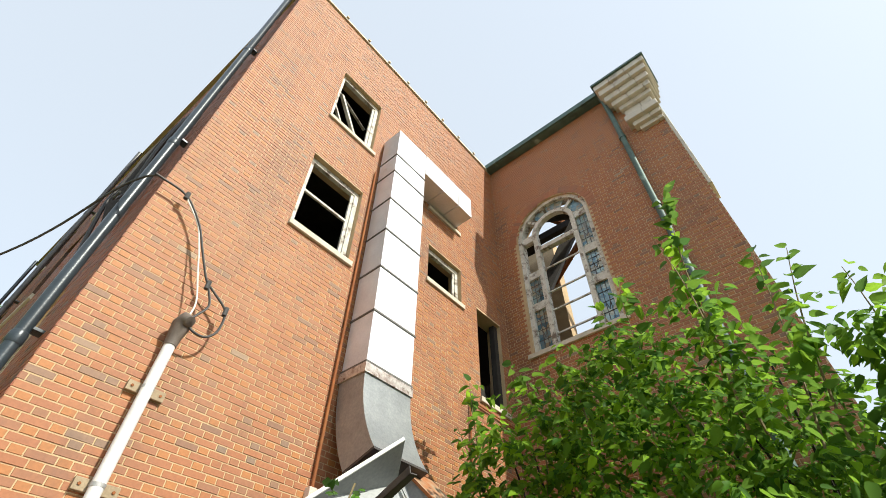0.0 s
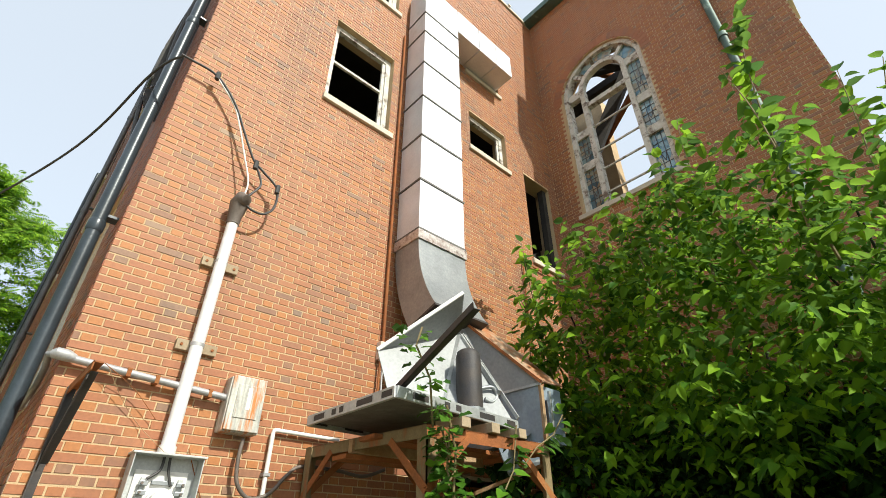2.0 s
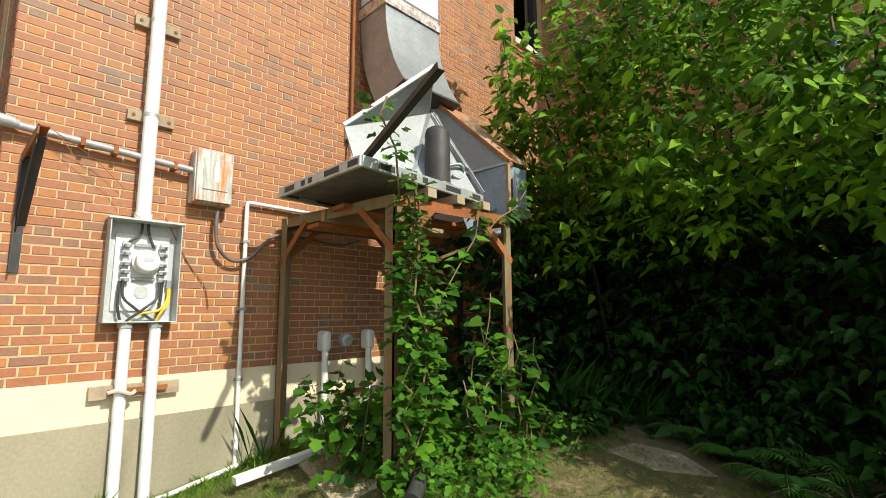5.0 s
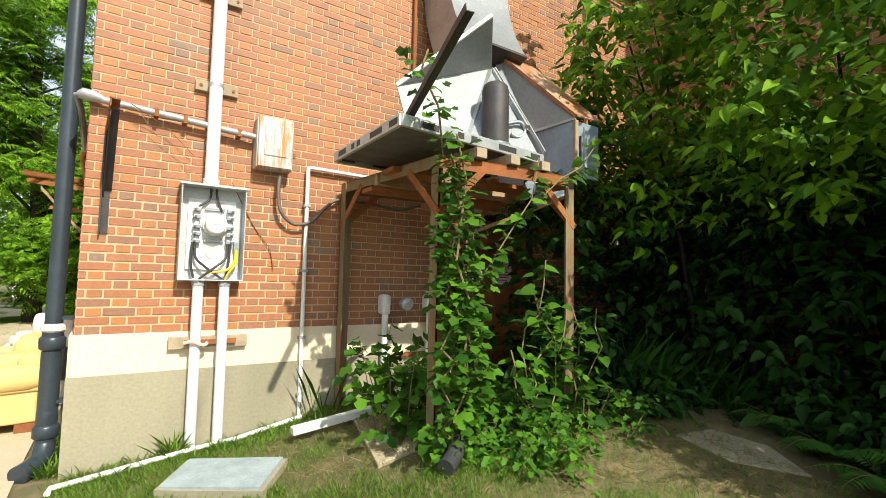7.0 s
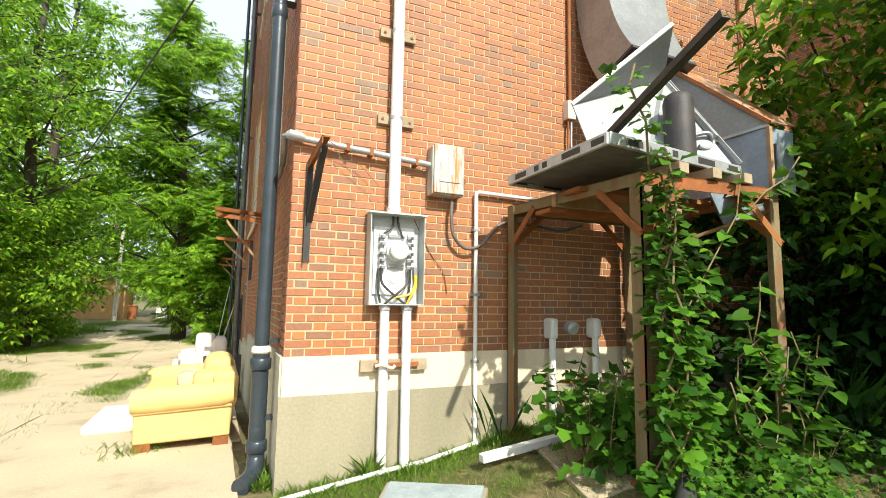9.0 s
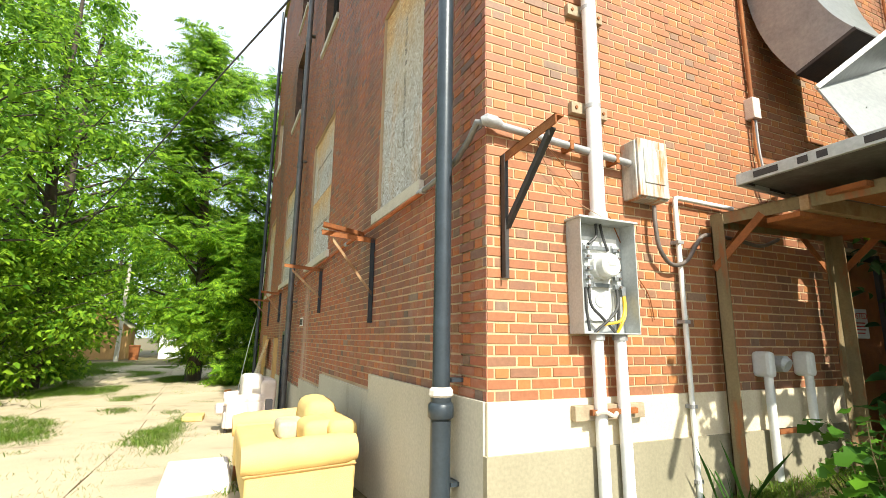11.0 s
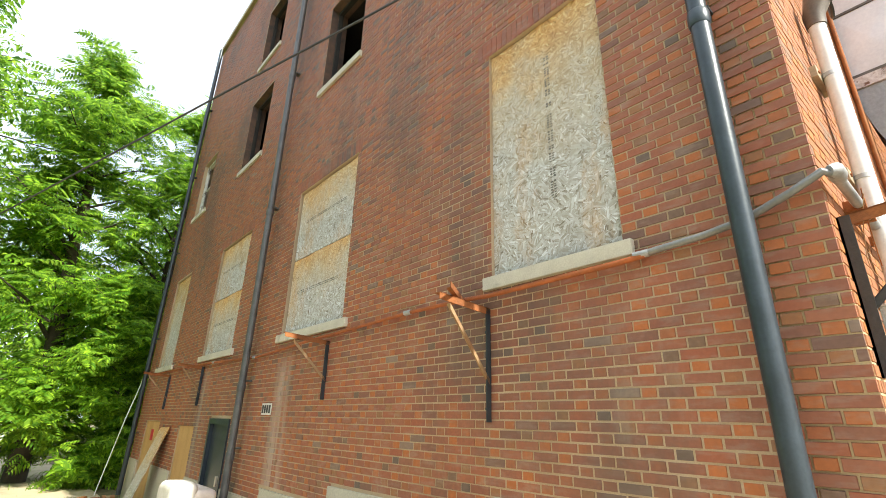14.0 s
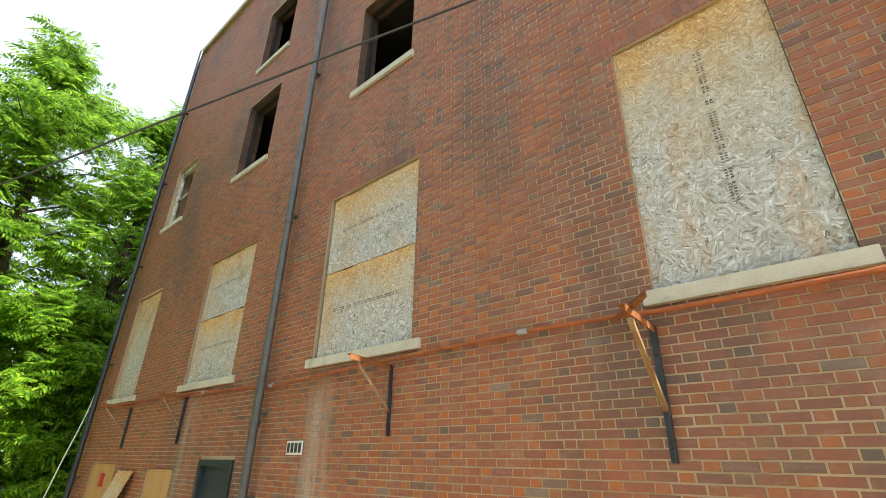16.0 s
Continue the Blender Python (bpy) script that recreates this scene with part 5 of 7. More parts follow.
for u, v in ((0.25, 0.5), (0.5, 0.3), (0.62, 0.62)):
    p = FL.lerp(FT, u).lerp(LB.lerp(CB, u), v)
    part("rivet", Shape().tube([p + Vector((0, -0.008, 0)), p + Vector((0, -0.014, 0))], 0.006, 6), M_RAIL, low)
part("divider", Shape().plate([D0, FR, CB], 0.012), M_PANEL, unit, "pale triangular inner panel")
part("stiffener", Shape().beam(D0 + Vector((0, -0.02, -0.02)), D0.lerp(FR, 0.72) + Vector((0.0, -0.03, 0.02)), 0.03, 0.04), M_RAIL, unit)
part("stiffener", Shape().beam(D0 + Vector((0.03, -0.02, 0.0)), FR + Vector((0.05, -0.01, 0.05)), 0.016, 0.03), M_RAIL, unit)
HA, HB, HC, HD = Vector((3.42, -0.60, 3.86)), Vector((3.63, -1.49, 2.955)), Vector((3.52, -1.02, 2.92)), Vector((3.30, -0.72, 3.3))
hood = part("hood", Shape().plate([HA, HB, HC], 0.008).plate([HA, HC, HD], 0.008), M_PANEL, unit, "shaded grey side sheet of the hood")
part("hood_seam", Shape().beam(HC, HB, 0.02, 0.025), M_RAIL, hood)
part("hood_top", Shape().plate([HA + Vector((0, 0, 0.012)), (4.0, -0.58, 3.86), (3.98, -1.5, 2.985), HB + Vector((-0.01, -0.015, 0.012))], 0.012), M_HOODTOP, unit, "rust-covered hood top")
part("hood_lip", Shape().beam(HA + Vector((-0.01, 0, 0.01)), HB + Vector((-0.02, -0.02, 0.01)), 0.02, 0.03), M_RUST, unit)
fb = Shape()
ring_pts = [(3.53, -0.98), (3.63, -1.48), (3.96, -1.48), (4.08, -0.5), (3.6, -0.45)]
nb = len(ring_pts)
fb.add([(x, y, 2.42) for x, y in ring_pts] + [(x, y, 2.94) for x, y in ring_pts], [tuple(range(nb)), tuple(range(nb, 2 * nb))] + [(k, (k + 1) % nb, (k + 1) % nb + nb, k + nb) for k in range(nb)])
part("fan_box", fb, M_FAN, unit, "blue-grey sheet fan box", bevel=0.006)
part("corner_trim", Shape().box(3.615, 3.655, -1.5, -1.47, 2.42, 2.94), M_RUSTPALE, unit)
part("corner_trim", Shape().box(3.74, 3.77, -1.5, -1.481, 2.45, 2.9), M_RAIL, unit)
part("latch", Shape().box(3.685, 3.70, -1.5, -1.481, 2.55, 2.8), M_BLACK, unit)
part("drip_tray", Shape().plate([(3.22, -1.22, 2.42), (3.70, -1.46, 2.42), (3.62, -1.38, 2.27), (3.35, -1.25, 2.13)], 0.03), M_FAN, unit)
part("tray_lip", Shape().beam((3.35, -1.26, 2.125), (3.64, -1.4, 2.265), 0.02, 0.05), M_GALV, unit)
cyl = Shape().tube([(2.87, -1.26, 2.62), (2.87, -1.26, 2.66), (2.885, -1.24, 3.10), (2.887, -1.24, 3.15), (2.888, -1.24, 3.17)], [0.118, 0.118, 0.118, 0.105, 0.08], 24)
motor = part("compressor", cyl, M_BLACK, unit, "black cylindrical compressor", smooth=True)
part("foot_ring", Shape().tube([(2.87, -1.26, 2.60), (2.87, -1.26, 2.625)], 0.135, 20), M_GALV, motor)
part("suction_line", Shape().tube(curve_pts([(2.97, -1.3, 2.82), (3.08, -1.35, 2.84), (3.12, -1.36, 2.76), (3.05, -1.36, 2.7), (2.98, -1.34, 2.72)]), 0.018, 8), M_GALV, motor, smooth=True)
bar = Shape().angle((1.86, -1.4, 2.50), (1.60, -2.56, 2.76), 0.045, 0.005, (0.97, -0.22, 0), (0.0, 0.2, 0.97))
part("loose_bar", bar, M_BLACK, unit, "dark perforated angle bar sticking up")

# ---- door below the stand ----
dr = thing("door_1", (4.08, 0.12, 0.2), "rusted steel door in shade with a posted notice", "door", kind="structure")
part("door_leaf", Shape().box(3.70, 4.48, 0.03, 0.08, 0.2, 2.18), M_RUST, dr)
part("door_frame", Shape().box(3.62, 3.70, -0.01, 0.12, 0.2, 2.25), M_BLACK, dr)
part("door_frame", Shape().box(4.48, 4.55, -0.01, 0.12, 0.2, 2.25), M_BLACK, dr)
sign = solid("notice_sign", Shape().box(3.92, 4.22, 0.018, 0.028, 1.42, 1.70), M_WHITE, "white notice with red POSTED lettering on the door", "sign")
M_RED = surface("red_print", (0.55, 0.03, 0.04), (0.45, 0.03, 0.03), 0.6, fine=60, coarse=8, bump=0.0)
tx = bpy.data.curves.new("lettering", "FONT")
tx.body, tx.size, tx.extrude = "POSTED", 0.082, 0.001
tx.align_x, tx.align_y = "CENTER", "CENTER"
tx.materials.append(M_RED)
to = new("lettering", tx)
to.location, to.rotation_euler = (4.07, 0.0165, 1.63), (radians(90), 0, 0)
under(to, sign)
s = Shape()
for k in range(4):
    s.box(3.97, 4.17 - 0.02 * (k % 2), 0.0165, 0.0178, 1.56 - k * 0.032, 1.572 - k * 0.032)
part("small_print", s, M_RED, sign)
# vents and stub pipes
for x, z0 in ((2.45, 0.35), (2.97, 0.7)):
    v = thing("vent_pipe", (x, -0.1, z0), "white vent pipe with rounded hood by the wall", "vent pipe", "vent pipes")
    part("pipe", Shape().tube([(x, -0.1, z0), (x, -0.1, 1.12)], 0.033, 12), M_WHITE, v, smooth=True)
    part("hood", Shape().box(x - 0.045, x + 0.045, -0.15, -0.0, 1.1, 1.3), M_WHITE, v, bevel=0.03)
v = thing("wall_vent", (2.72, -0.05, 1.2), "round grey vent cap on the wall", "vent")
part("cap", Shape().tube([(2.72, 0.0, 1.2), (2.72, -0.08, 1.2), (2.72, -0.1, 1.19)], [0.065, 0.065, 0.045], 16), M_GREYBOX, v)
part("bar", Shape().box(2.6, 3.0, -0.05, -0.023, 0.66, 0.70), M_RUST, v)

# ---- alley doors and leaning boards ----
dr = thing("door_2", (0.06, 8.8, -0.5), "dark metal door on the alley wall", "door", kind="structure")
part("door_leaf", Shape().box(0.04, 0.09, 8.33, 9.22, -0.5, 1.4), M_DARKPIPE, dr)
for y0, y1 in ((8.25, 8.33), (9.22, 9.3)):
    part("door_frame", Shape().box(-0.03, 0.12, y0, y1, -0.5, 1.49), M_DARKPIPE, dr)
part("door_frame", Shape().box(-0.03, 0.12, 8.33, 9.22, 1.4, 1.49), M_DARKPIPE, dr)
part("door_handle", Shape().box(-0.02, 0.04, 8.42, 8.5, 0.45, 0.6), M_PALE, dr)
for y0, y1, z1 in ((10.28, 11.33, 1.33), (13.07, 14.48, 1.38)):
    solid("plywood_panel", Shape().box(0.02, 0.045, y0, y1, -0.5, z1), M_PLY, "orange plywood sheet closing an opening", "board", "plywood sheets")
lb = Shape().plate([(-0.5, 12.35, -0.49), (-0.5, 13.0, -0.49), (-0.06, 12.6, 1.26), (-0.06, 11.85, 1.28)], 0.02)
solid("leaning_board", lb, M_OSB, "pale board leaning against the alley wall", "board")
solid("hydrant_notice", Shape().box(0.012, 0.019, 13.6, 13.85, 0.95, 1.2), M_RED, "small red notice on plywood", "sign")
pl = solid("number_plate", Shape().box(-0.022, -0.014, 6.62, 6.96, 1.56, 1.72), M_WHITE, "white plate with dark marks on the brick", "sign")
s = Shape()
for k in range(4):
    s.box(-0.026, -0.0225, 6.645 + 0.08 * k, 6.70 + 0.08 * k, 1.585, 1.695)
part("mark", s, M_RUBBER, pl)

# ---- discarded furniture ----
def cushion(x0, x1, y0, y1, z0, z1, r=0.07, puff=0.0):
    """A rounded upholstered block."""
    bm = bmesh.new()
    bmesh.ops.create_cube(bm, size=1.0)
    for v in bm.verts:
        v.co = Vector(((x0 + x1) / 2 + v.co.x * (x1 - x0), (y0 + y1) / 2 + v.co.y * (y1 - y0), (z0 + z1) / 2 + v.co.z * (z1 - z0)))
    bmesh.ops.bevel(bm, geom=bm.edges[:], offset=r, segments=4, profile=0.6, affect="EDGES")
    bmesh.ops.subdivide_edges(bm, edges=bm.edges[:], cuts=1)
    c = Vector(((x0 + x1) / 2, (y0 + y1) / 2, (z0 + z1) / 2))
    for v in bm.verts:
        n = noise.noise_vector(v.co * 4.0) * 0.02
        v.co += n + (v.co - c).normalized() * puff * (1 - min(1, (v.co - c).length / 0.8))
    s = Shape()
    bm.verts.ensure_lookup_table()
    s.add([v.co.copy() for v in bm.verts], [[v.index for v in f.verts] for f in bm.faces])
    bm.free()
    return s


def roll(p, q, r):
    return Shape().tube([Vector(p) + (Vector(q) - Vector(p)) * k / 8 for k in range(9)], [r * 0.82, r, r, r * 1.02, r, r * 1.02, r, r, r * 0.82], 18)


sofa = thing("sofa", (-0.75, 2.5, -0.1), "discarded yellow sofa with rolled arms beside the wall", "sofa")
part("base", cushion(-1.17, -0.3, 1.72, 3.46, 0.0, 0.3, 0.03), M_SOFA, sofa, smooth=True)
for y, e in ((1.80, -0.04), (3.38, 0.04)):
    part("arm", cushion(-1.19, -0.3, y - 0.11, y + 0.11, -0.005, 0.42, 0.03), M_SOFA, sofa, smooth=True)
    part("arm_roll", roll((-1.22, y + e, 0.39), (-0.29, y + e, 0.43), 0.132), M_SOFA, sofa, "rolled arm top", smooth=True)
    part("piping", Shape().tube([(-1.2, y + e * 3.0, 0.285), (-0.75, y + e * 3.05, 0.30), (-0.3, y + e * 3.0, 0.315)], 0.008, 6), M_PLY, sofa, smooth=True)
part("seat_cushion", cushion(-1.2, -0.55, 1.95, 3.22, 0.29, 0.42, 0.05), M_SOFA, sofa, smooth=True)
part("backrest", cushion(-0.5, -0.24, 1.85, 3.4, 0.25, 0.63, 0.1), M_SOFA, sofa, "backrest with torn lining", smooth=True)
part("back_cushion", cushion(-0.7, -0.36, 1.96, 2.47, 0.36, 0.62, 0.11), M_SOFA, sofa, smooth=True)
part("back_cushion", cushion(-0.62, -0.27, 2.45, 3.08, 0.38, 0.74, 0.15), M_SOFA, sofa, smooth=True)
part("loose_pillow", cushion(-0.86, -0.6, 2.35, 2.8, 0.40, 0.56, 0.07, 0.02), M_SOILED, sofa, "pale soiled pillow", smooth=True)
for x in (-1.10, -0.39):
    for y in (1.75, 3.42):
        part("foot", Shape().box(x - 0.075, x + 0.075, y - 0.04, y + 0.04, ground_z(x, y) + 0.004, 0.005), M_RUST, sofa, "reddish wooden foot")
chair = thing("armchair", (-0.85, 7.85, -0.41), "discarded pale armchair with crumpled cushion", "armchair")
g2 = ground_z(-1, 7.9)
part("base", cushion(-1.2, -0.42, 7.42, 8.32, g2 + 0.12, g2 + 0.4, 0.05), M_CHAIR, chair, smooth=True)
part("seat_cushion", cushion(-1.34, -0.6, 7.6, 8.14, g2 + 0.34, g2 + 0.5, 0.07), M_CHAIR, chair, smooth=True)
for y in (7.48, 8.26):
    part("arm", cushion(-1.16, -0.5, y - 0.1, y + 0.1, g2 + 0.12, g2 + 0.6, 0.06), M_CHAIR, chair, smooth=True)
    part("arm_roll", roll((-1.2, y, g2 + 0.6), (-0.48, y, g2 + 0.62), 0.1), M_CHAIR, chair, smooth=True)
part("backrest", cushion(-0.58, -0.3, 7.42, 8.3, g2 + 0.15, g2 + 0.98, 0.1), M_CHAIR, chair, smooth=True)
part("cushion", cushion(-0.9, -0.54, 7.5, 8.12, g2 + 0.5, g2 + 1.04, 0.1, 0.05), M_PAD, chair, "crumpled pale cushion", smooth=True)
for x in (-1.14, -0.42):
    for y in (7.48, 8.26):
        part("foot", Shape().tube([(x, y, g2 + 0.005), (x, y, g2 + 0.13)], [0.025, 0.04], 8), M_PLY if x > -1 else M_BLACK, chair, "turned wooden foot")
# upturned black frame between the seats
fr = thing("scrap_frame", (-0.4, 5.5, -0.3), "black broken recliner frame lying between sofa and armchair", "frame")
g3 = ground_z(-0.4, 5.5)
part("panel", Shape().plate([(-0.66, 5.42, g3 + 0.02), (-0.1, 5.52, g3 + 0.02), (-0.1, 5.5, g3 + 0.56), (-0.66, 5.4, g3 + 0.54)], 0.03), M_BLACK, fr)
for x in (-0.64, -0.13):
    part("post", Shape().box(x - 0.05, x + 0.05, 5.36, 5.46, g3 + 0.01, g3 + 0.72), M_BLACK, fr, bevel=0.008)
for y in (5.75, 6.1):
    part("crossbar", Shape().beam((-0.66, y, g3 + 0.3), (-0.1, y + 0.05, g3 + 0.34), 0.05, 0.06), M_BLACK, fr)
part("side_bar", Shape().beam((-0.66, 5.4, g3 + 0.3), (-0.66, 6.15, g3 + 0.32), 0.05, 0.1), M_BLACK, fr)
part("side_bar", Shape().beam((-0.12, 5.4, g3 + 0.3), (-0.12, 6.15, g3 + 0.32), 0.05, 0.1), M_BLACK, fr)
part("torn_strip", Shape().beam((-0.58, 5.38, g3 + 0.56), (-0.2, 5.46, g3 + 0.57), 0.012, 0.018), M_PAD, fr, "torn white lining")
solid("loose_board", Shape().beam((-1.75, 9.5, ground_z(-1.5, 9) + 0.07), (-1.7, 10.1, ground_z(-1.5, 9) + 0.07), 0.4, 0.1), M_SOFA, "yellow foam block lying on the alley", "foam block", bevel=0.01)
rr = random.Random(77)
for k in range(16):
    x, y = rr.uniform(-0.95, -0.2), rr.uniform(14.0, 15.6)
    b = solid("loose_brick", Shape().box(-0.1, 0.1, -0.048, 0.048, 0, 0.06), M_HDR_ONE if k % 3 else M_MORTAR, "broken red brick lying by the wall end", "brick", "loose bricks", bevel=0.006)
    b.matrix_world = pose(x, y, ground_z(x, y) - 0.012 + (0.05 if k % 4 == 0 else 0), rr.uniform(-10, 10), rr.uniform(-8, 8), rr.uniform(0, 180))
solid("mattress_pad", cushion(-1.85, -1.2, 2.9, 4.1, ground_z(-1, 3.5) + 0.015, ground_z(-1, 3.5) + 0.13, 0.04), M_PAD, "flat white padded cushion lying on the alley", "cushion", smooth=True)

# ---- things on the lawn ----
g = lambda x, y: ground_z(x, y)
TL, TR = Vector((1.43, -0.58, 0.255)), Vector((2.33, -0.55, 0.345))
solid("gutter_length", Shape().beam(TL, TR, 0.075, 0.06), M_WHITE, "loose white downspout length lying on grass", "downspout", bevel=0.006)
cov = thing("utility_cover", (0.9, -0.86, 0.1), "pale blue-grey concrete utility cover in the grass", "cover")
q = [(0.54, -0.82), (1.05, -1.25), (1.28, -0.91), (0.745, -0.465)]
part("cover", Shape().plate([(x, y, g(x, y) + 0.035) for x, y in q], 0.05), surface("pale_cover", (0.33, 0.385, 0.4), (0.24, 0.29, 0.3), 0.8, fine=60, coarse=7), cov)
part("rim", Shape().plate([(x + (x - 0.9) * 0.08, y + (y + 0.86) * 0.08, g(x, y) + 0.018) for x, y in q], 0.05), M_CONC, cov)
q = [(3.95, -2.2), (4.0, -2.6), (4.4, -2.95), (4.6, -2.6), (4.4, -2.25)]
solid("concrete_slab", Shape().plate([(x, y, g(x, y) - 0.05) for x, y in q], 0.09), M_CONC, "broken concrete slab under the bushes", "slab", bevel=0.01)
q = [(1.75, -1.45), (2.3, -1.5), (2.6, -0.6), (1.95, -0.55)]
solid("concrete_slab", Shape().plate([(x, y, g(x, y) - 0.03) for x, y in q], 0.08), M_SLAB, "old concrete pad under the stand", "slab", bevel=0.01)
solid("drain_hose", Shape().tube(curve_pts([(1.95, -1.95, 0.33), (2.1, -1.85, 0.38), (2.25, -1.7, 0.5), (2.33, -1.55, 0.6)]), 0.055, 10), M_RUBBER, "black corrugated drain hose at the stand's foot", "hose", smooth=True)


# ---- plants ----
LEAF_FORMS = {
    "ovate": ([(0, 0, 0), (-0.36, 0.06, 0.8), (-0.5, 0.3, 1), (-0.36, 0.62, 0.8), (0, 1, -0.6), (0.36, 0.62, 0.8), (0.5, 0.3, 1), (0.36, 0.06, 0.8)], [(0, 4, 3, 2, 1), (0, 7, 6, 5, 4)]),
    "heart": ([(0, 0, 0), (-0.3, -0.14, 0.6), (-0.54, 0.12, 1), (-0.4, 0.55, 0.8), (0, 1, -0.6), (0.4, 0.55, 0.8), (0.54, 0.12, 1), (0.3, -0.14, 0.6)], [(0, 4, 3, 2, 1), (0, 7, 6, 5, 4)]),
    "lobed": ([(0, 0, 0), (-0.55, 0.12, 0.9), (-0.28, 0.36, 0.6), (-0.42, 0.72, 0.8), (0, 1, -0.5), (0.42, 0.72, 0.8), (0.28, 0.36, 0.6), (0.55, 0.12, 0.9), (0, 0.5, 0)], [(0, 8, 2, 1), (8, 4, 3, 2), (0, 7, 6, 8), (8, 6, 5, 4)]),
    "blade": ([(-0.5, 0, 0), (0.5, 0, 0), (0.3, 0.6, 0), (0, 1, 0), (-0.3, 0.6, 0)], [(0, 1, 2, 3, 4)]),
    "leaflet": ([(0, 0, 0), (-0.5, 0.45, 0.8), (0, 1, 0), (0.5, 0.45, 0.8)], [(0, 2, 1), (0, 3, 2)]),
}


def leaf_mesh(name, pos, nrm, along, size, mat, wide=0.62, fold=0.22, curl=0.25, form="ovate"):
    """Folded pointed leaves at pos, facing nrm, pointing along."""
    pos, nrm, along = np.asarray(pos, float), np.asarray(nrm, float), np.asarray(along, float)
    along = along / (np.linalg.norm(along, axis=1)[:, None] + 1e-9)
    side = np.cross(nrm, along)
    side /= np.linalg.norm(side, axis=1)[:, None] + 1e-9
    up = np.cross(along, side)
    size = np.asarray(size, float)[:, None]
    outline, faces = LEAF_FORMS[form]
    m = len(outline)
    v = np.empty((len(pos), m, 3))
    for k, (s_, a_, u_) in enumerate(outline):
        v[:, k] = pos + size * (side * s_ * wide + along * a_ + up * (u_ * fold * 0.5 - curl * a_ * a_ * 0.6))
    n = len(pos)
    flat = [i for f in faces for i in f]
    lens = [len(f) for f in faces]
    starts = np.cumsum([0] + lens[:-1])
    me = bpy.data.meshes.new(name)
    me.vertices.add(n * m)
    me.vertices.foreach_set("co", v.ravel())
    me.loops.add(n * len(flat))
    me.loops.foreach_set("vertex_index", (np.arange(n)[:, None] * m + np.array(flat)).ravel())
    me.polygons.add(n * len(faces))
    me.polygons.foreach_set("loop_start", (np.arange(n)[:, None] * len(flat) + starts).ravel())
    me.polygons.foreach_set("loop_total", np.tile(lens, n))
    me.materials.append(mat)
    me.update(calc_edges=True)
    me.validate()
    return me


def pinnate(pos, nrm, along, size, pairs=6, slim=0.42):
    """Turns each leaf into a drooping row of paired leaflets."""
    pos, nrm, along = np.asarray(pos, float), np.asarray(nrm, float), np.asarray(along, float)
    along = along / (np.linalg.norm(along, axis=1)[:, None] + 1e-9)
    side = np.cross(nrm, along)
    side /= np.linalg.norm(side, axis=1)[:, None] + 1e-9
    size = np.asarray(size, float)
    P, N, A, S = [], [], [], []
    for k in range(pairs):
        t = (k + 0.7) / pairs
        c = pos + along * (size * t)[:, None] - np.array([0, 0, 1.0]) * (size * 0.16 * t * t)[:, None]
        ln = size * slim * math.sin(math.pi * (0.22 + 0.62 * t))
        for sg in (-1, 1):
            P.append(c)
            A.append(side * sg + along * 0.45 + np.array([0, 0, -0.3]))
            N.append(nrm)
            S.append(ln)
    return np.concatenate(P), np.concatenate(N), np.concatenate(A), np.concatenate(S)


def shoots(rg, base, tip, n_side, side_len, lean=0.5):
    """A leader with side twigs: returns lists of polylines."""
    base, tip = Vector(base), Vector(tip)
    L = (tip - base).length
    bend = Vector((rg.uniform(-1, 1), rg.uniform(-1, 1), 0)) * 0.08 * L
    lead = [base.lerp(tip, t) + bend * math.sin(t * math.pi) for t in (k / 7 for k in range(8))]
    lines = [lead]
    for k in range(n_side):
        t = rg.uniform(0.25, 0.97)
        p = base.lerp(tip, t) + bend * math.sin(t * math.pi)
        a = rg.uniform(0, 2 * math.pi)
        d = Vector((math.cos(a), math.sin(a), rg.uniform(0.0, 0.9))).normalized()
        l = side_len * rg.uniform(0.5, 1.1) * (1.15 - t * 0.6)
        lines.append([p, p + d * l * 0.5 + Vector((0, 0, 0.05 * l)), p + d * l + Vector((0, 0, -0.12 * l))])
    return lines


def leaves_on(rg, lines, step, size, spread=0.12, droop=0.35):
    pos, nrm, alo, siz = [], [], [], []
    for ln in lines:
        for p, q in zip(ln, ln[1:]):
            d = q - p
            m = max(1, int(d.length / step))
            for k in range(m):
                o = p + d * ((k + rg.random()) / m)
                a = rg.uniform(0, 2 * math.pi)
                out = Vector((math.cos(a), math.sin(a), rg.uniform(-0.5, 0.25)))
                pos.append(o + out * spread * rg.random())
                alo.append(out + d.normalized() * 0.5 + Vector((0, 0, -droop)))
                nrm.append(Vector((rg.gauss(-0.1, 0.45), rg.gauss(-0.4, 0.45), 1)))
                siz.append(size * rg.uniform(0.6, 1.25))
    return pos, nrm, alo, siz


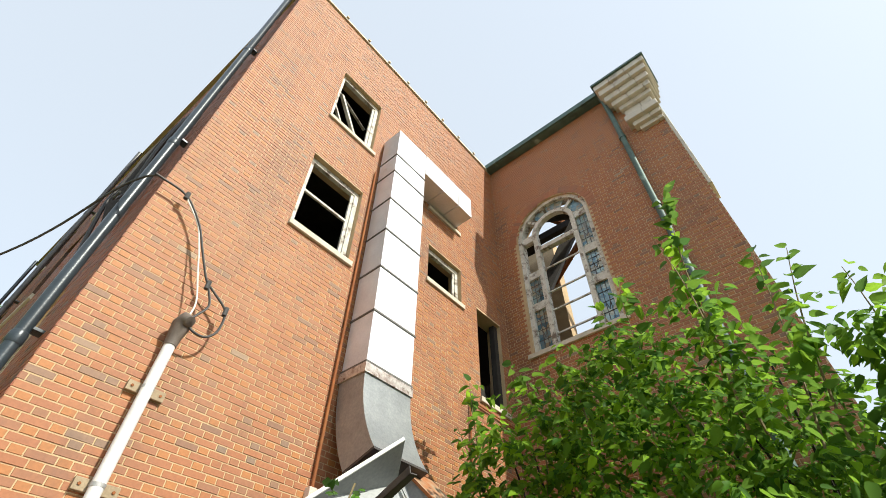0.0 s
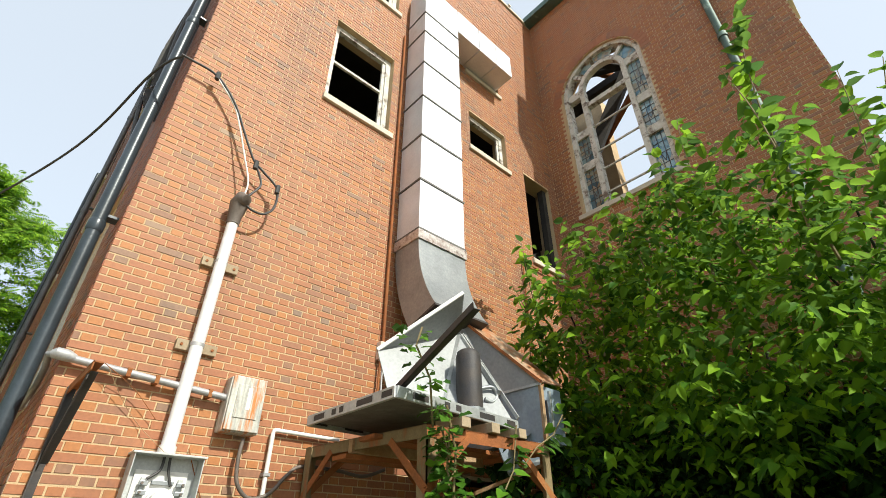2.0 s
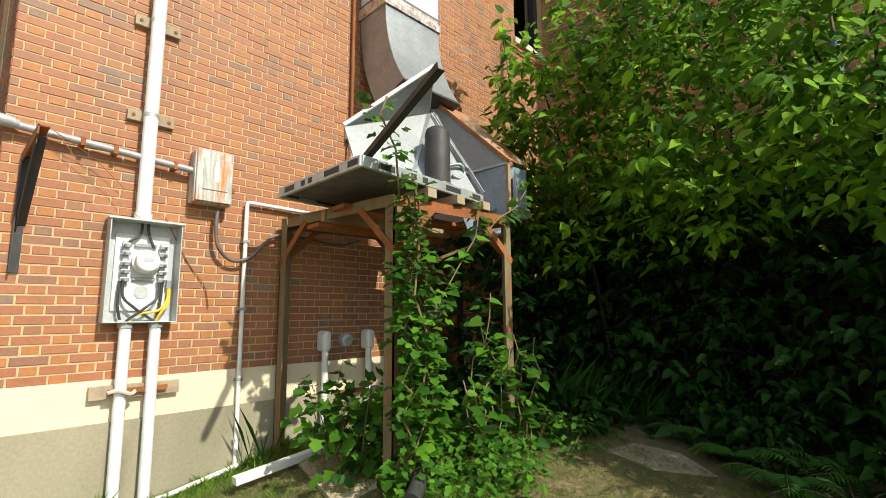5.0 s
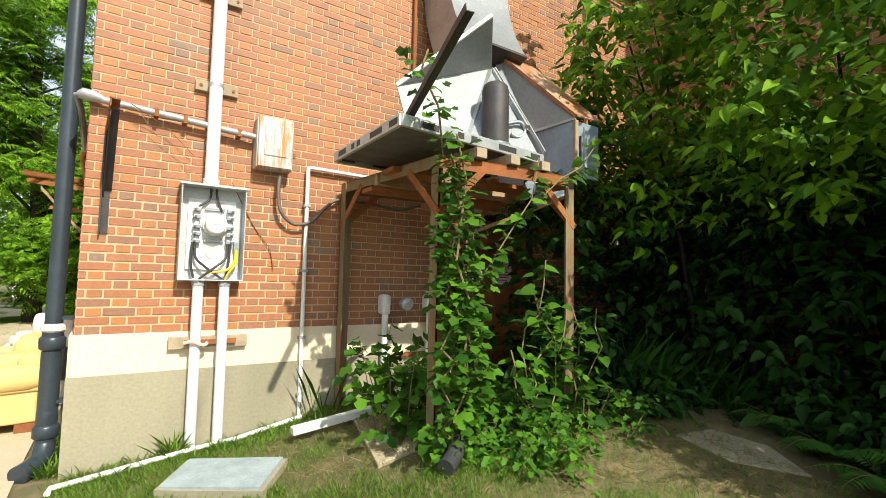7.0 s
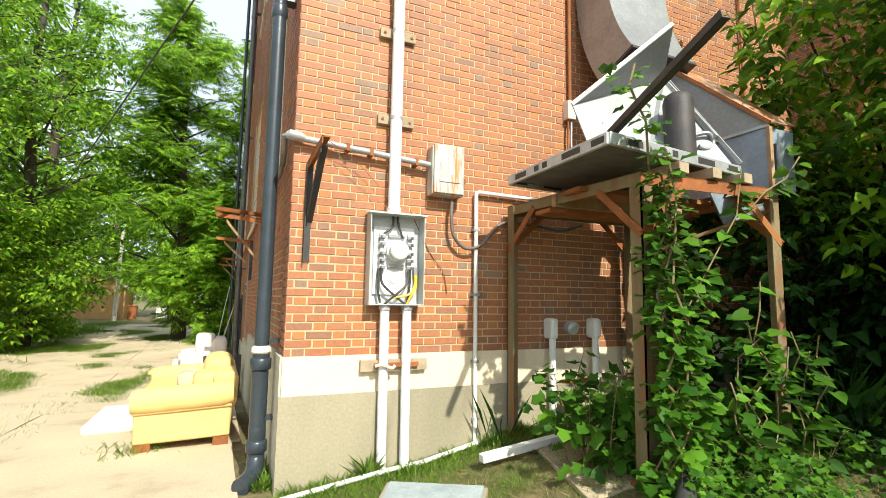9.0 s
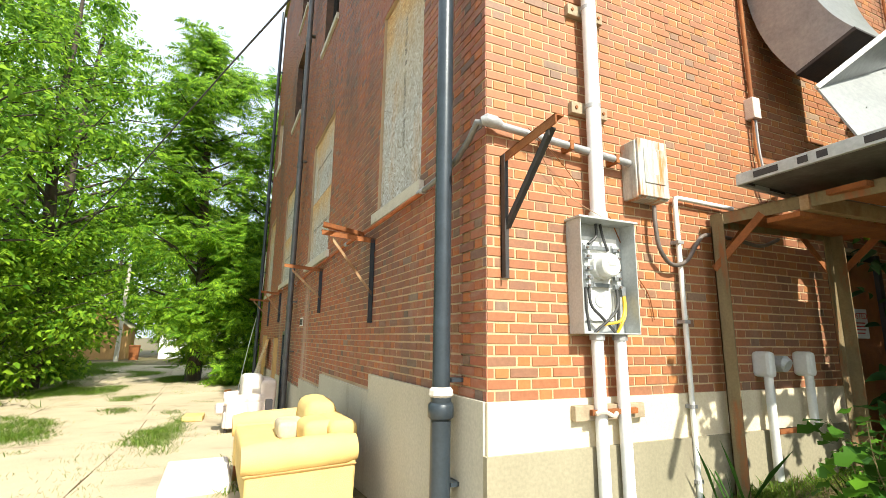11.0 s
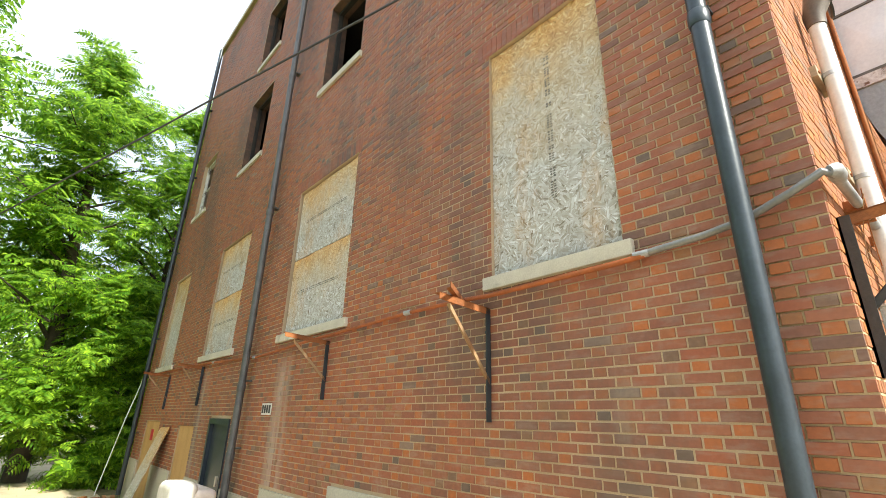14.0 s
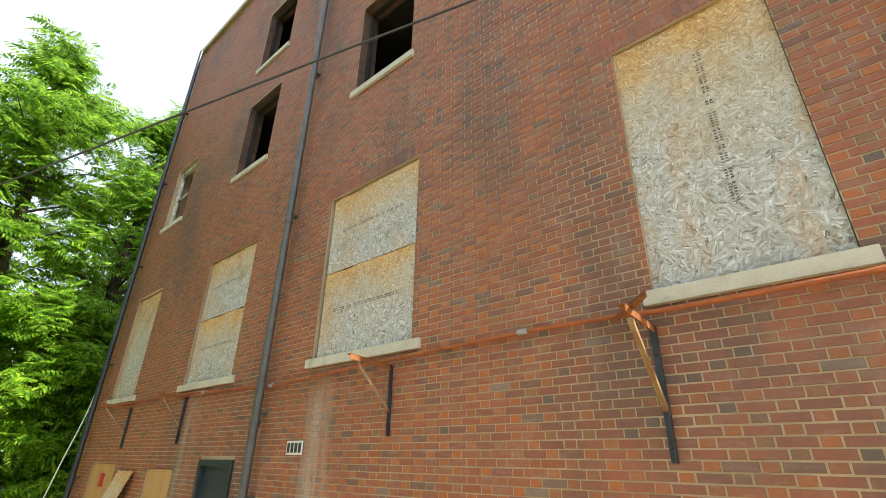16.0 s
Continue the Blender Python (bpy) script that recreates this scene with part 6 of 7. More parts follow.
def plant(name, at, label, category, leaders, rg, leaf_mat_, leaf_step, leaf_size, n_side, side_len, stem_r, group="", stem_mat=None, sub=0, form="ovate", wide=0.62):
    """A shrub or tree: tapered stems from leaders (base, tip, radius) and a crown of single leaves."""
    th = thing(name, at, label, category, group)
    stems, crown = Shape(), []
    for base, tip in leaders:
        lines = shoots(rg, base, tip, n_side, side_len)
        extra = []
        if sub:
            for ln in lines[1:]:
                for _ in range(sub):
                    t = rg.uniform(0.3, 1.0)
                    p = ln[0].lerp(ln[-1], t)
                    d = Vector((rg.gauss(0, 1), rg.gauss(0, 1), rg.gauss(0.2, 0.7))).normalized() * side_len * rg.uniform(0.25, 0.55)
                    extra.append([p, p + d])
        ll = lines[0]
        stems.tube(ll, [stem_r * (1 - 0.8 * k / (len(ll) - 1)) for k in range(len(ll))], 7)
        for ln in lines[1:]:
            stems.tube(ln, [stem_r * 0.28, stem_r * 0.2, stem_r * 0.1], 4, caps=False)
        half = ll[2:]
        crown += [half] + lines[1:] + extra
    part("trunk", stems, stem_mat or M_BARK, th, smooth=True)
    data = leaves_on(rg, crown, leaf_step, leaf_size)
    ob = new("crown", leaf_mesh("crown", *data, leaf_mat_, form=form, wide=wide))
    tagged(under(ob, th), kind="stuff")
    return th


# mulberry thicket beside the hall
def sprays(rg, n, inside, box, length, per):
    """Leafy twigs scattered where inside(p) holds."""
    lines = []
    while len(lines) < n:
        p = Vector([rg.uniform(a, b) for a, b in box])
        if not inside(p):
            continue
        a = rg.uniform(0, 2 * math.pi)
        d = Vector((math.cos(a) - 0.35, math.sin(a) - 0.15, rg.uniform(-0.3, 0.7))).normalized() * length * rg.uniform(0.6, 1.3)
        lines.append([p, p + d * 0.5 + Vector((0, 0, 0.03)), p + d + Vector((0, 0, -0.1 * length))])
    return lines


def canopy(p):
    """The thicket's leaf mass: a rough dome with an open, dark underside."""
    w = noise.noise(p * 0.7) * 0.55 + noise.noise(p * 1.9) * 0.3
    top = 4.9 - 0.25 * max(0, -3.0 - p.y) + w * 1.1 - 0.9 * max(0.0, p.x - 6.0)
    if p.y > -1.6:
        top -= 0.9 * (p.y + 1.6) + 0.3
    low = 1.95 + 0.75 * noise.noise(p * 0.9 + Vector((5, 0, 0))) + 0.3 * max(0.0, 4.6 - p.x)
    face = 3.95 + 0.5 * noise.noise(Vector((p.y * 1.1, p.z * 0.9, 2.0))) + (0.35 * (p.z - 3.2) ** 2 * 0.35) + 0.5 * max(0.0, p.y + 1.2)
    gap = -0.45 + 0.38 * max(0.0, min(1.0, (p.z - 2.6) / 1.4))
    return low < p.z < top and p.x > face and w > gap


rg = random.Random(21)
thicket = thing("mulberry_thicket", (5.0, -2.6, 0.1), "dense green mulberry thicket with tall leafy shoots", "bush")
for k in range(12):
    bx, by = rg.uniform(5.3, 6.5), rg.uniform(-5.0, -0.9)
    ln = shoots(rg, (bx, by, 0.05), (bx + rg.uniform(-0.7, 0.5), by + rg.uniform(-0.6, 0.6), rg.uniform(3.6, 5.0)), 0, 0)[0]
    part("stem", Shape().tube(ln, [0.032 - 0.003 * i for i in range(len(ln))], 6), M_SHADEBARK, thicket, smooth=True)
twigs = sprays(rg, 2900, canopy, ((3.3, 6.95), (-6.2, -0.4), (1.0, 6.0)), 0.45, 5)
# Unseen leaf mass to the south, added to darken the thicket's interior.
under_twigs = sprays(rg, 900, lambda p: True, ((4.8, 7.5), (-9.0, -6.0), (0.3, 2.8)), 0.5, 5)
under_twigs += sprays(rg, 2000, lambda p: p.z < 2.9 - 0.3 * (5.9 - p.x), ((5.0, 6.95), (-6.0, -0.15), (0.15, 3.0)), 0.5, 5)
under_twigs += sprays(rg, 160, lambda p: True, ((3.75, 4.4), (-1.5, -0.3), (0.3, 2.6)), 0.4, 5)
shoot_lines = []
for bx, by, tx_, ty_, z0, h in ((4.5, -4.0, 4.4, -4.2, 3.6, 6.75), (4.3, -3.9, 4.25, -3.85, 3.6, 6.0), (4.6, -4.5, 4.5, -4.95, 3.4, 5.3), (4.6, -4.8, 4.4, -5.2, 3.2, 4.8), (4.6, -3.4, 4.7, -3.2, 3.8, 6.1),
                               (4.7, -3.0, 4.8, -2.8, 3.8, 5.9), (4.6, -2.4, 4.5, -2.2, 3.6, 5.2), (4.6, -1.7, 4.5, -1.5, 3.4, 5.35), (4.6, -1.0, 4.5, -0.8, 3.2, 5.3), (4.5, -0.9, 4.45, -0.6, 3.0, 4.7), (4.8, -4.3, 5.1, -4.7, 3.4, 5.9)):
    lns = shoots(rg, (bx, by, z0), (tx_, ty_, h), 5, 0.45)
    shoot_lines += lns
    part("shoot", Shape().tube(lns[0], [0.014 - 0.0015 * i for i in range(len(lns[0]))], 5), M_TWIG, thicket, smooth=True)
data = [a + b for a, b in zip(leaves_on(rg, twigs, 0.06, 0.125, 0.08), leaves_on(rg, shoot_lines, 0.05, 0.17, 0.05))]
tagged(under(new("crown", leaf_mesh("crown", *data, M_LEAF)), thicket), kind="stuff")
# Lower leaves take the leaf colour with shade painted in.
tagged(under(new("lower_leaves", leaf_mesh("lower_leaves", *leaves_on(rg, under_twigs, 0.06, 0.14, 0.09), M_SHADELEAF)), thicket), "lower leaves with deep shade put into their colour", kind="stuff")
# vine on the stand
rg = random.Random(4)
vin = thing("climbing_vine", (2.1, -1.62, 0.1), "green vine climbing the front leg of the stand", "vine")
lines = []
for k in range(7):
    x, y = 2.08 + rg.uniform(-0.06, 0.1), -1.66 + rg.uniform(-0.08, 0.05)
    ln = [Vector((x + rg.uniform(-0.07, 0.09) + (0.3 - 0.27 * z / 2.6) * rg.uniform(-0.3, 1), y + rg.uniform(-0.12, 0.03), z)) for z in np.linspace(0.15, rg.uniform(1.5, 2.5), 9)]
    lines.append(ln)
lines.append([Vector((2.05, -1.7, 2.3)), Vector((1.95, -1.78, 2.6)), Vector((1.8, -1.8, 2.8)), Vector((1.85, -1.8, 2.95))])
st = Shape()
for ln in lines:
    st.tube(ln, 0.008, 5)
part("stem", st, M_TWIG, vin)
tagged(under(new("leaves", leaf_mesh("leaves", *leaves_on(rg, lines, 0.016, 0.085, 0.12), M_VINE, wide=0.95, form="lobed")), vin), kind="stuff")
# bindweed on the far front leg
rg = random.Random(9)
bw = thing("bindweed", (3.0, -1.72, 0.15), "heart-leaved bindweed climbing beside the stand's front leg", "vine")
lines = []
for k in range(9):
    x, y = 2.72 + 0.085 * k + rg.uniform(-0.06, 0.06), -1.74 + rg.uniform(-0.12, 0.1)
    top = rg.uniform(0.9, 1.35) + (0.42 if k in (3, 4) else 0.0)
    lines.append([Vector((x + 0.06 * math.sin(5 * z + k) + rg.uniform(-0.05, 0.05), y + rg.uniform(-0.06, 0.06), z)) for z in np.linspace(0.2, top, 8)])
lines.append([Vector((2.25, -1.66, 1.25)), Vector((2.45, -1.66, 1.5)), Vector((2.7, -1.68, 1.85)), Vector((2.9, -1.68, 2.1)), Vector((3.0, -1.66, 2.45))])
lines.append([Vector((3.0, -1.66, 2.1)), Vector((3.2, -1.7, 2.3)), Vector((3.42, -1.72, 2.42)), Vector((3.55, -1.75, 2.6))])
st = Shape()
for ln in lines:
    st.tube(ln, 0.006, 5)
part("stem", st, M_TWIG, bw, kind="stuff")
tagged(under(new("leaves", leaf_mesh("leaves", *leaves_on(rg, lines, 0.034, 0.1, 0.1), M_VINE, wide=0.85, form="heart")), bw), kind="stuff")
# low plants round the stand
rg = random.Random(14)
lead = []
for k in range(60):
    bx, by = rg.uniform(2.1, 3.95), rg.uniform(-2.1, -1.35)
    lead.append(((bx, by, 0.12), (bx + rg.uniform(-0.3, 0.3), by + rg.uniform(-0.35, 0.2), rg.uniform(0.3, 0.62))))
for k in range(24):
    bx, by = rg.uniform(2.3, 3.9), rg.uniform(-1.3, -0.5)
    lead.append(((bx, by, 0.2), (bx + rg.uniform(-0.2, 0.2), by + rg.uniform(-0.2, 0.2), rg.uniform(0.4, 0.8))))
plant("weed_patch", (2.9, -1.6, 0.15), "tangle of leafy weeds under the stand", "weeds", lead, rg, M_VINE, 0.026, 0.062, 7, 0.28, 0.005, stem_mat=M_TWIG, form="lobed", wide=0.8)
rg = random.Random(16)
lead = []
for k in range(11):
    bx, by = rg.uniform(2.0, 2.35), rg.uniform(-1.25, -0.85)
    lead.append(((bx, by, 0.2), (bx + rg.uniform(-0.38, 0.15), by + rg.uniform(-0.25, 0.15), rg.uniform(0.75, 1.12))))
plant("mallow_plant", (2.15, -1.05, 0.2), "broad-leaved green weed in front of the vents", "weed", lead, rg, M_VINE, 0.038, 0.1, 5, 0.26, 0.007, stem_mat=M_TWIG, form="lobed", wide=0.95)
rg = random.Random(17)
lead = []
for k in range(9):
    bx, by = rg.uniform(4.1, 4.6), rg.uniform(-1.75, -1.2)
    lead.append(((bx, by, 0.15), (bx + rg.uniform(-0.4, 0.2), by + rg.uniform(-0.3, 0.1), rg.uniform(0.45, 0.75))))
plant("mallow_plant", (4.3, -1.5, 0.15), "broad-leaved green weed at the thicket's edge", "weed", lead, rg, M_VINE, 0.05, 0.12, 5, 0.25, 0.006, stem_mat=M_TWIG, form="lobed", wide=0.95)
rg = random.Random(15)
lead = []
for k in range(170):
    bx, by = rg.uniform(4.0, 6.6), rg.uniform(-4.8, -1.4)
    if bx < 4.8 and by < -2.0:
        continue
    lead.append(((bx, by, 0.1), (bx + rg.uniform(-0.3, 0.3), by + rg.uniform(-0.3, 0.3), rg.uniform(0.3, 0.75))))
# Undergrowth leaves and stems both carry painted-in shade.
plant("undergrowth", (5.0, -2.8, 0.1), "undergrowth below the thicket, coloured dark for its shade", "undergrowth", lead, rg, M_SHADELEAF, 0.035, 0.1, 7, 0.35, 0.005, stem_mat=M_SHADEBARK)


def fern(x, y, n, length, seed):
    """A rosette of arching fronds with paired leaflets."""
    rg = random.Random(seed)
    z = ground_z(x, y)
    th = thing("fern", (x, y, z), "green fern with arching fronds below the thicket", "fern", "ferns")
    ribs, data = Shape(), [[], [], [], []]
    for k in range(n):
        a = 2 * math.pi * (k + rg.random() * 0.6) / n
        L = length * rg.uniform(0.8, 1.15)
        out = Vector((math.cos(a), math.sin(a), 0))
        pts = [Vector((x, y, z)) + out * L * t + Vector((0, 0, L * (0.95 * t - 0.75 * t * t))) for t in (i / 9 for i in range(10))]
        ribs.tube(pts, [0.005 - 0.0004 * i for i in range(10)], 4, caps=False)
        sd = Vector((-out.y, out.x, 0))
        for i in range(2, 20):
            t = i / 20
            p = Vector((x, y, z)) + out * L * t + Vector((0, 0, L * (0.95 * t - 0.75 * t * t)))
            for sg in (-1, 1):
                data[0].append(p)
                data[1].append((out.x * 0.3, out.y * 0.3, 1))
                data[2].append(sd * sg + out * 0.35 - Vector((0, 0, 0.2)))
                data[3].append(L * 0.26 * math.sin(math.pi * (0.18 + 0.78 * t)))
    part("rib", ribs, M_TWIG, th)
    tagged(under(new("fronds", leaf_mesh("fronds", *data, M_FERN, wide=0.24, form="leaflet")), th), kind="stuff")


for k, (x, y, n, L) in enumerate(((4.95, -2.95, 11, 0.6), (4.75, -3.35, 10, 0.6), (5.15, -2.5, 9, 0.55), (4.55, -3.8, 10, 0.55), (5.3, -3.3, 10, 0.6))):
    fern(x, y, n, L, 50 + k)


def tall_grass(x, y, n, h, seed, label):
    rg = random.Random(seed)
    d = [[], [], [], []]
    for _ in range(n):
        a = rg.uniform(0, 2 * math.pi)
        lean = rg.uniform(0.15, 0.75)
        d[0].append((x + rg.gauss(0, 0.07), y + rg.gauss(0, 0.07), ground_z(x, y) - 0.01))
        d[2].append((math.cos(a) * lean, math.sin(a) * lean, 1.0))
        d[1].append((math.cos(a), math.sin(a), -lean))
        d[3].append(h * rg.uniform(0.55, 1.2))
    tagged(new("tall_grass", leaf_mesh("tall_grass", *d, M_FERN, wide=0.022, fold=0.05, curl=-0.35, form="blade")), label, "grass", "tall grass clumps", kind="stuff")


for k, (x, y, n, h) in enumerate(((4.2, -1.45, 60, 0.8), (4.45, -1.6, 50, 0.7), (4.9, -1.85, 70, 0.55), (5.1, -2.05, 60, 0.5), (2.35, -0.75, 30, 0.35), (1.8, -0.2, 9, 0.5))):
    tall_grass(x, y, n, h, 90 + k, "clump of tall arching grass blades")

# grass
rg = random.Random(31)
pos, nrm, alo, siz = [], [], [], []


def tuft(x, y, n, h, sp):
    for _ in range(n):
        a = rg.uniform(0, 2 * math.pi)
        gx, gy = x + rg.gauss(0, sp), y + rg.gauss(0, sp)
        pos.append((gx, gy, ground_z(gx, gy) - 0.01))
        lean = rg.uniform(0.2, 1.1)
        alo.append((math.cos(a) * lean, math.sin(a) * lean, 1.0))
        nrm.append((math.cos(a), math.sin(a), -lean))
        siz.append(h * rg.uniform(0.5, 1.3))


straw = ([], [], [], [])


def bare(x, y):
    """How worn the lawn is: 0 thick grass, 1 dry litter."""
    worn = 0.5 + 0.9 * noise.noise((x * 0.9, y * 0.9, 7)) + 0.35 * noise.noise((x * 2.7, y * 2.7, 4))
    worn += 0.55 * max(0.0, 1 - math.hypot((x - 2.2) / 0.7, (y + 1.15) / 0.75)) + 0.6 * max(0.0, 1 - math.hypot((x - 3.1) / 0.9, (y + 2.3) / 0.6))
    return worn


for _ in range(26000):
    x, y = rg.uniform(-0.05, 4.4), rg.uniform(-3.4, -0.05)
    if y < -0.46 and abs((x - 0.905) * 0.78 + (y + 0.86) * 0.62) < 0.28 and abs(-(x - 0.905) * 0.62 + (y + 0.86) * 0.78) < 0.3 and rg.random() < 0.985:
        continue
    w = bare(x, y)
    if w < 0.66 or rg.random() < 0.3:
        tuft(x, y, 5, 0.05 if w < 0.5 else 0.035, 0.03)
    elif rg.random() < 0.6:
        a = rg.uniform(0, 2 * math.pi)
        straw[0].append((x, y, ground_z(x, y) + rg.uniform(-0.012, 0.012)))
        straw[1].append((rg.gauss(0, 0.4), rg.gauss(0, 0.4), 1))
        straw[2].append((math.cos(a), math.sin(a), rg.uniform(0, 0.5)))
        straw[3].append(rg.uniform(0.05, 0.13))
tagged(new("straw", leaf_mesh("straw", *straw, M_STRAW, wide=0.05, fold=0.05, curl=0.1, form="blade")), "dry straw and dead stalks on the worn lawn", "straw", kind="stuff")
for _ in range(200):
    x, y = rg.uniform(0.05, 3.5), rg.uniform(-0.3, -0.06)
    tuft(x, y, 5, 0.1, 0.03)
for _ in range(10):
    tuft(0.68 + rg.gauss(0, 0.04), -0.12, 6, 0.22, 0.03)
for _ in range(1700):
    j = rg.randrange(13)
    if rg.random() < 0.5:
        x, y = rg.uniform(-9, -0.5), -3.63 + j * 2.75
    else:
        x, y = -7.45 + rg.randrange(3) * 2.38 - 0.09 * max(0, j - 4), rg.uniform(-3, 30)
    if noise.noise((x * 0.5, y * 0.5, 1)) > 0.0:
        tuft(x, y, 14, 0.07, 0.16)
for _ in range(1400):
    tuft(-8.2 + rg.gauss(0, 0.7), rg.uniform(2, 34), 8, 0.2, 0.15)
for _ in range(120):
    tuft(rg.uniform(-0.14, -0.05), rg.uniform(0.05, 1.4), 4, 0.14, 0.03)
for _ in range(20000):
    x, y = rg.uniform(-8.2, -2.2), rg.uniform(3.2, 30)
    if noise.noise((x * 0.7, y * 0.33, 9)) + 0.25 * noise.noise((x * 2.5, y * 2.5, 3)) > 0.2 + 0.1 * max(0.0, x + 4.0):
        tuft(x, y, 16, 0.1, 0.12)
for _ in range(90):
    tuft(rg.gauss(-1.25, 0.12), rg.choice((1.75, 2.9, 4.4)) + rg.gauss(0, 0.14), 3, 0.12, 0.04)
for _ in range(420):
    tuft(-1.35 + rg.gauss(0, 0.35), rg.uniform(17.5, 20.5), 4, 0.3, 0.15)
gr = new("grass", leaf_mesh("grass", pos, nrm, alo, siz, M_GRASS, wide=0.075, fold=0.05, curl=-0.3, form="blade"))
tagged(gr, "patchy green and dry grass on the lawn and slab joints", "grass", kind="stuff")


# alley trees
def tree(at, h, r, seed, label, n=26, leaf=0.2, step=0.14, low=0.18, mat=None, feather=False):
    rg = random.Random(seed)
    x, y = at
    z = ground_z(x, y)
    th = thing("tree", (x, y, z), label, "tree", "alley trees")
    st = Shape()
    top = Vector((x + rg.uniform(-0.6, 0.6), y + rg.uniform(-0.6, 0.6), z + h))
    base = Vector((x, y, z - 0.1))
    st.tube([base.lerp(top, k / 8) + Vector((math.sin(k) * 0.12, math.cos(k * 1.7) * 0.12, 0)) for k in range(9)], [0.02 * h * (1 - 0.1 * k) for k in range(9)], 8)
    lines = []
    for k in range(n):
        t = low + (1 - low) * (k + rg.random()) / n
        p = base.lerp(top, t)
        a = rg.uniform(0, 2 * math.pi)
        reach = r * (0.35 + 0.75 * math.sin(math.pi * min(1, (t - low) / (1 - low) * 0.85 + 0.12))) * rg.uniform(0.55, 1.15)
        d = Vector((math.cos(a), math.sin(a), rg.uniform(0.15, 0.7)))
        limb = [p, p + d * reach * 0.5 + Vector((0, 0, 0.1 * reach)), p + d * reach]
        st.tube(limb, [0.006 * h * (1.1 - t), 0.004 * h * (1.1 - t), 0.01], 5, caps=False)
        for _ in range(13):
            q = limb[0].lerp(limb[2], rg.uniform(0.25, 1.0))
            e = Vector((rg.gauss(0, 1), rg.gauss(0, 1), rg.gauss(0.1, 0.6))).normalized() * rg.uniform(0.5, 1.2) * reach * 0.42
            tw = [q, q + e * 0.5, q + e + Vector((0, 0, -0.15))]
            lines.append(tw)
            for _ in range(3):
                w = q + e * rg.uniform(0.3, 1)
                f = Vector((rg.gauss(0, 1), rg.gauss(0, 1), rg.gauss(-0.1, 0.5))).normalized() * rg.uniform(0.4, 0.8)
                lines.append([w, w + f])
    part("trunk", st, M_BARK, th, smooth=True)
    data = leaves_on(rg, lines, step, leaf, 0.15, -0.05 if feather else 0.35)
    if feather:
        ob = new("crown", leaf_mesh("crown", *pinnate(*data), mat or M_TREE, wide=0.34, form="leaflet"))
    else:
        ob = new("crown", leaf_mesh("crown", *data, mat or M_TREE, wide=0.5, form="leaflet"))
    tagged(under(ob, th), kind="stuff")


tree((-2.1, 20.0), 15.5, 2.9, 1, "tall feathery green tree at the alley's end", 62, 0.55, 0.24, 0.04, feather=True)
tree((0.8, 21.5), 16, 2.9, 2, "tall green tree behind the building", 56, 0.55, 0.24, 0.05, feather=True)
tree((0.1, 18.6), 6.0, 1.9, 3, "bushy green tree beside the far wall end", 40, 0.5, 0.22, 0.03, feather=True)
tree((-6.9, 18.0), 14.5, 3.2, 4, "dense green tree on the alley's open side, out of view", 54, 0.24, 0.14, 0.02)
tree((-8.2, 13.0), 12, 3.2, 5, "dense green tree on the alley's open side, out of view", 54, 0.22, 0.14, 0.02)
tree((-8.6, 25.0), 18, 4.0, 6, "dense tall green tree on the alley's open side, out of view", 56, 0.3, 0.13, 0.03)
tree((-12.5, 19.0), 15, 4.2, 7, "dense green tree on the alley's open side, out of view", 44, 0.3, 0.15, 0.04)
tree((-12.0, 32.0), 18, 5.0, 8, "far green tree beyond the alley", 44, 0.42, 0.2, 0.03)
tree((-3.0, 50.0), 14, 6.0, 9, "far green tree beyond the alley", 60, 0.5, 0.2, 0.01)
tree((4.0, 38.0), 16, 6.0, 10, "far green tree beyond the alley", 44, 0.45, 0.22, 0.03)
tree((-13.0, 9.0), 13, 4.0, 12, "green tree on the alley's open side, out of view", 46, 0.26, 0.14, 0.03)
tree((-9.0, 46.0), 12, 5.0, 13, "far green tree beyond the alley", 50, 0.5, 0.2, 0.01)
tree((-7.2, 15.4), 4.5, 2.1, 17, "low leafy green shrub tree on the alley's open side", 44, 0.2, 0.12, 0.0)
tree((-7.3, 21.5), 6.5, 2.4, 15, "low leafy green shrub tree on the alley's open side", 40, 0.2, 0.12, 0.0)
tree((-8.4, 11.2), 4.6, 2.0, 16, "low leafy green shrub tree on the alley's open side", 40, 0.18, 0.12, 0.0)

# Unseen trees, added to hold sky light off the lower alley wall.
tree((-12.5, 2.5), 10, 3.6, 21, "green tree on the alley's open side, out of view", 40, 0.34, 0.22, 0.02)
tree((-12.0, -4.5), 10, 3.6, 22, "green tree on the alley's open side, out of view", 40, 0.34, 0.22, 0.02)


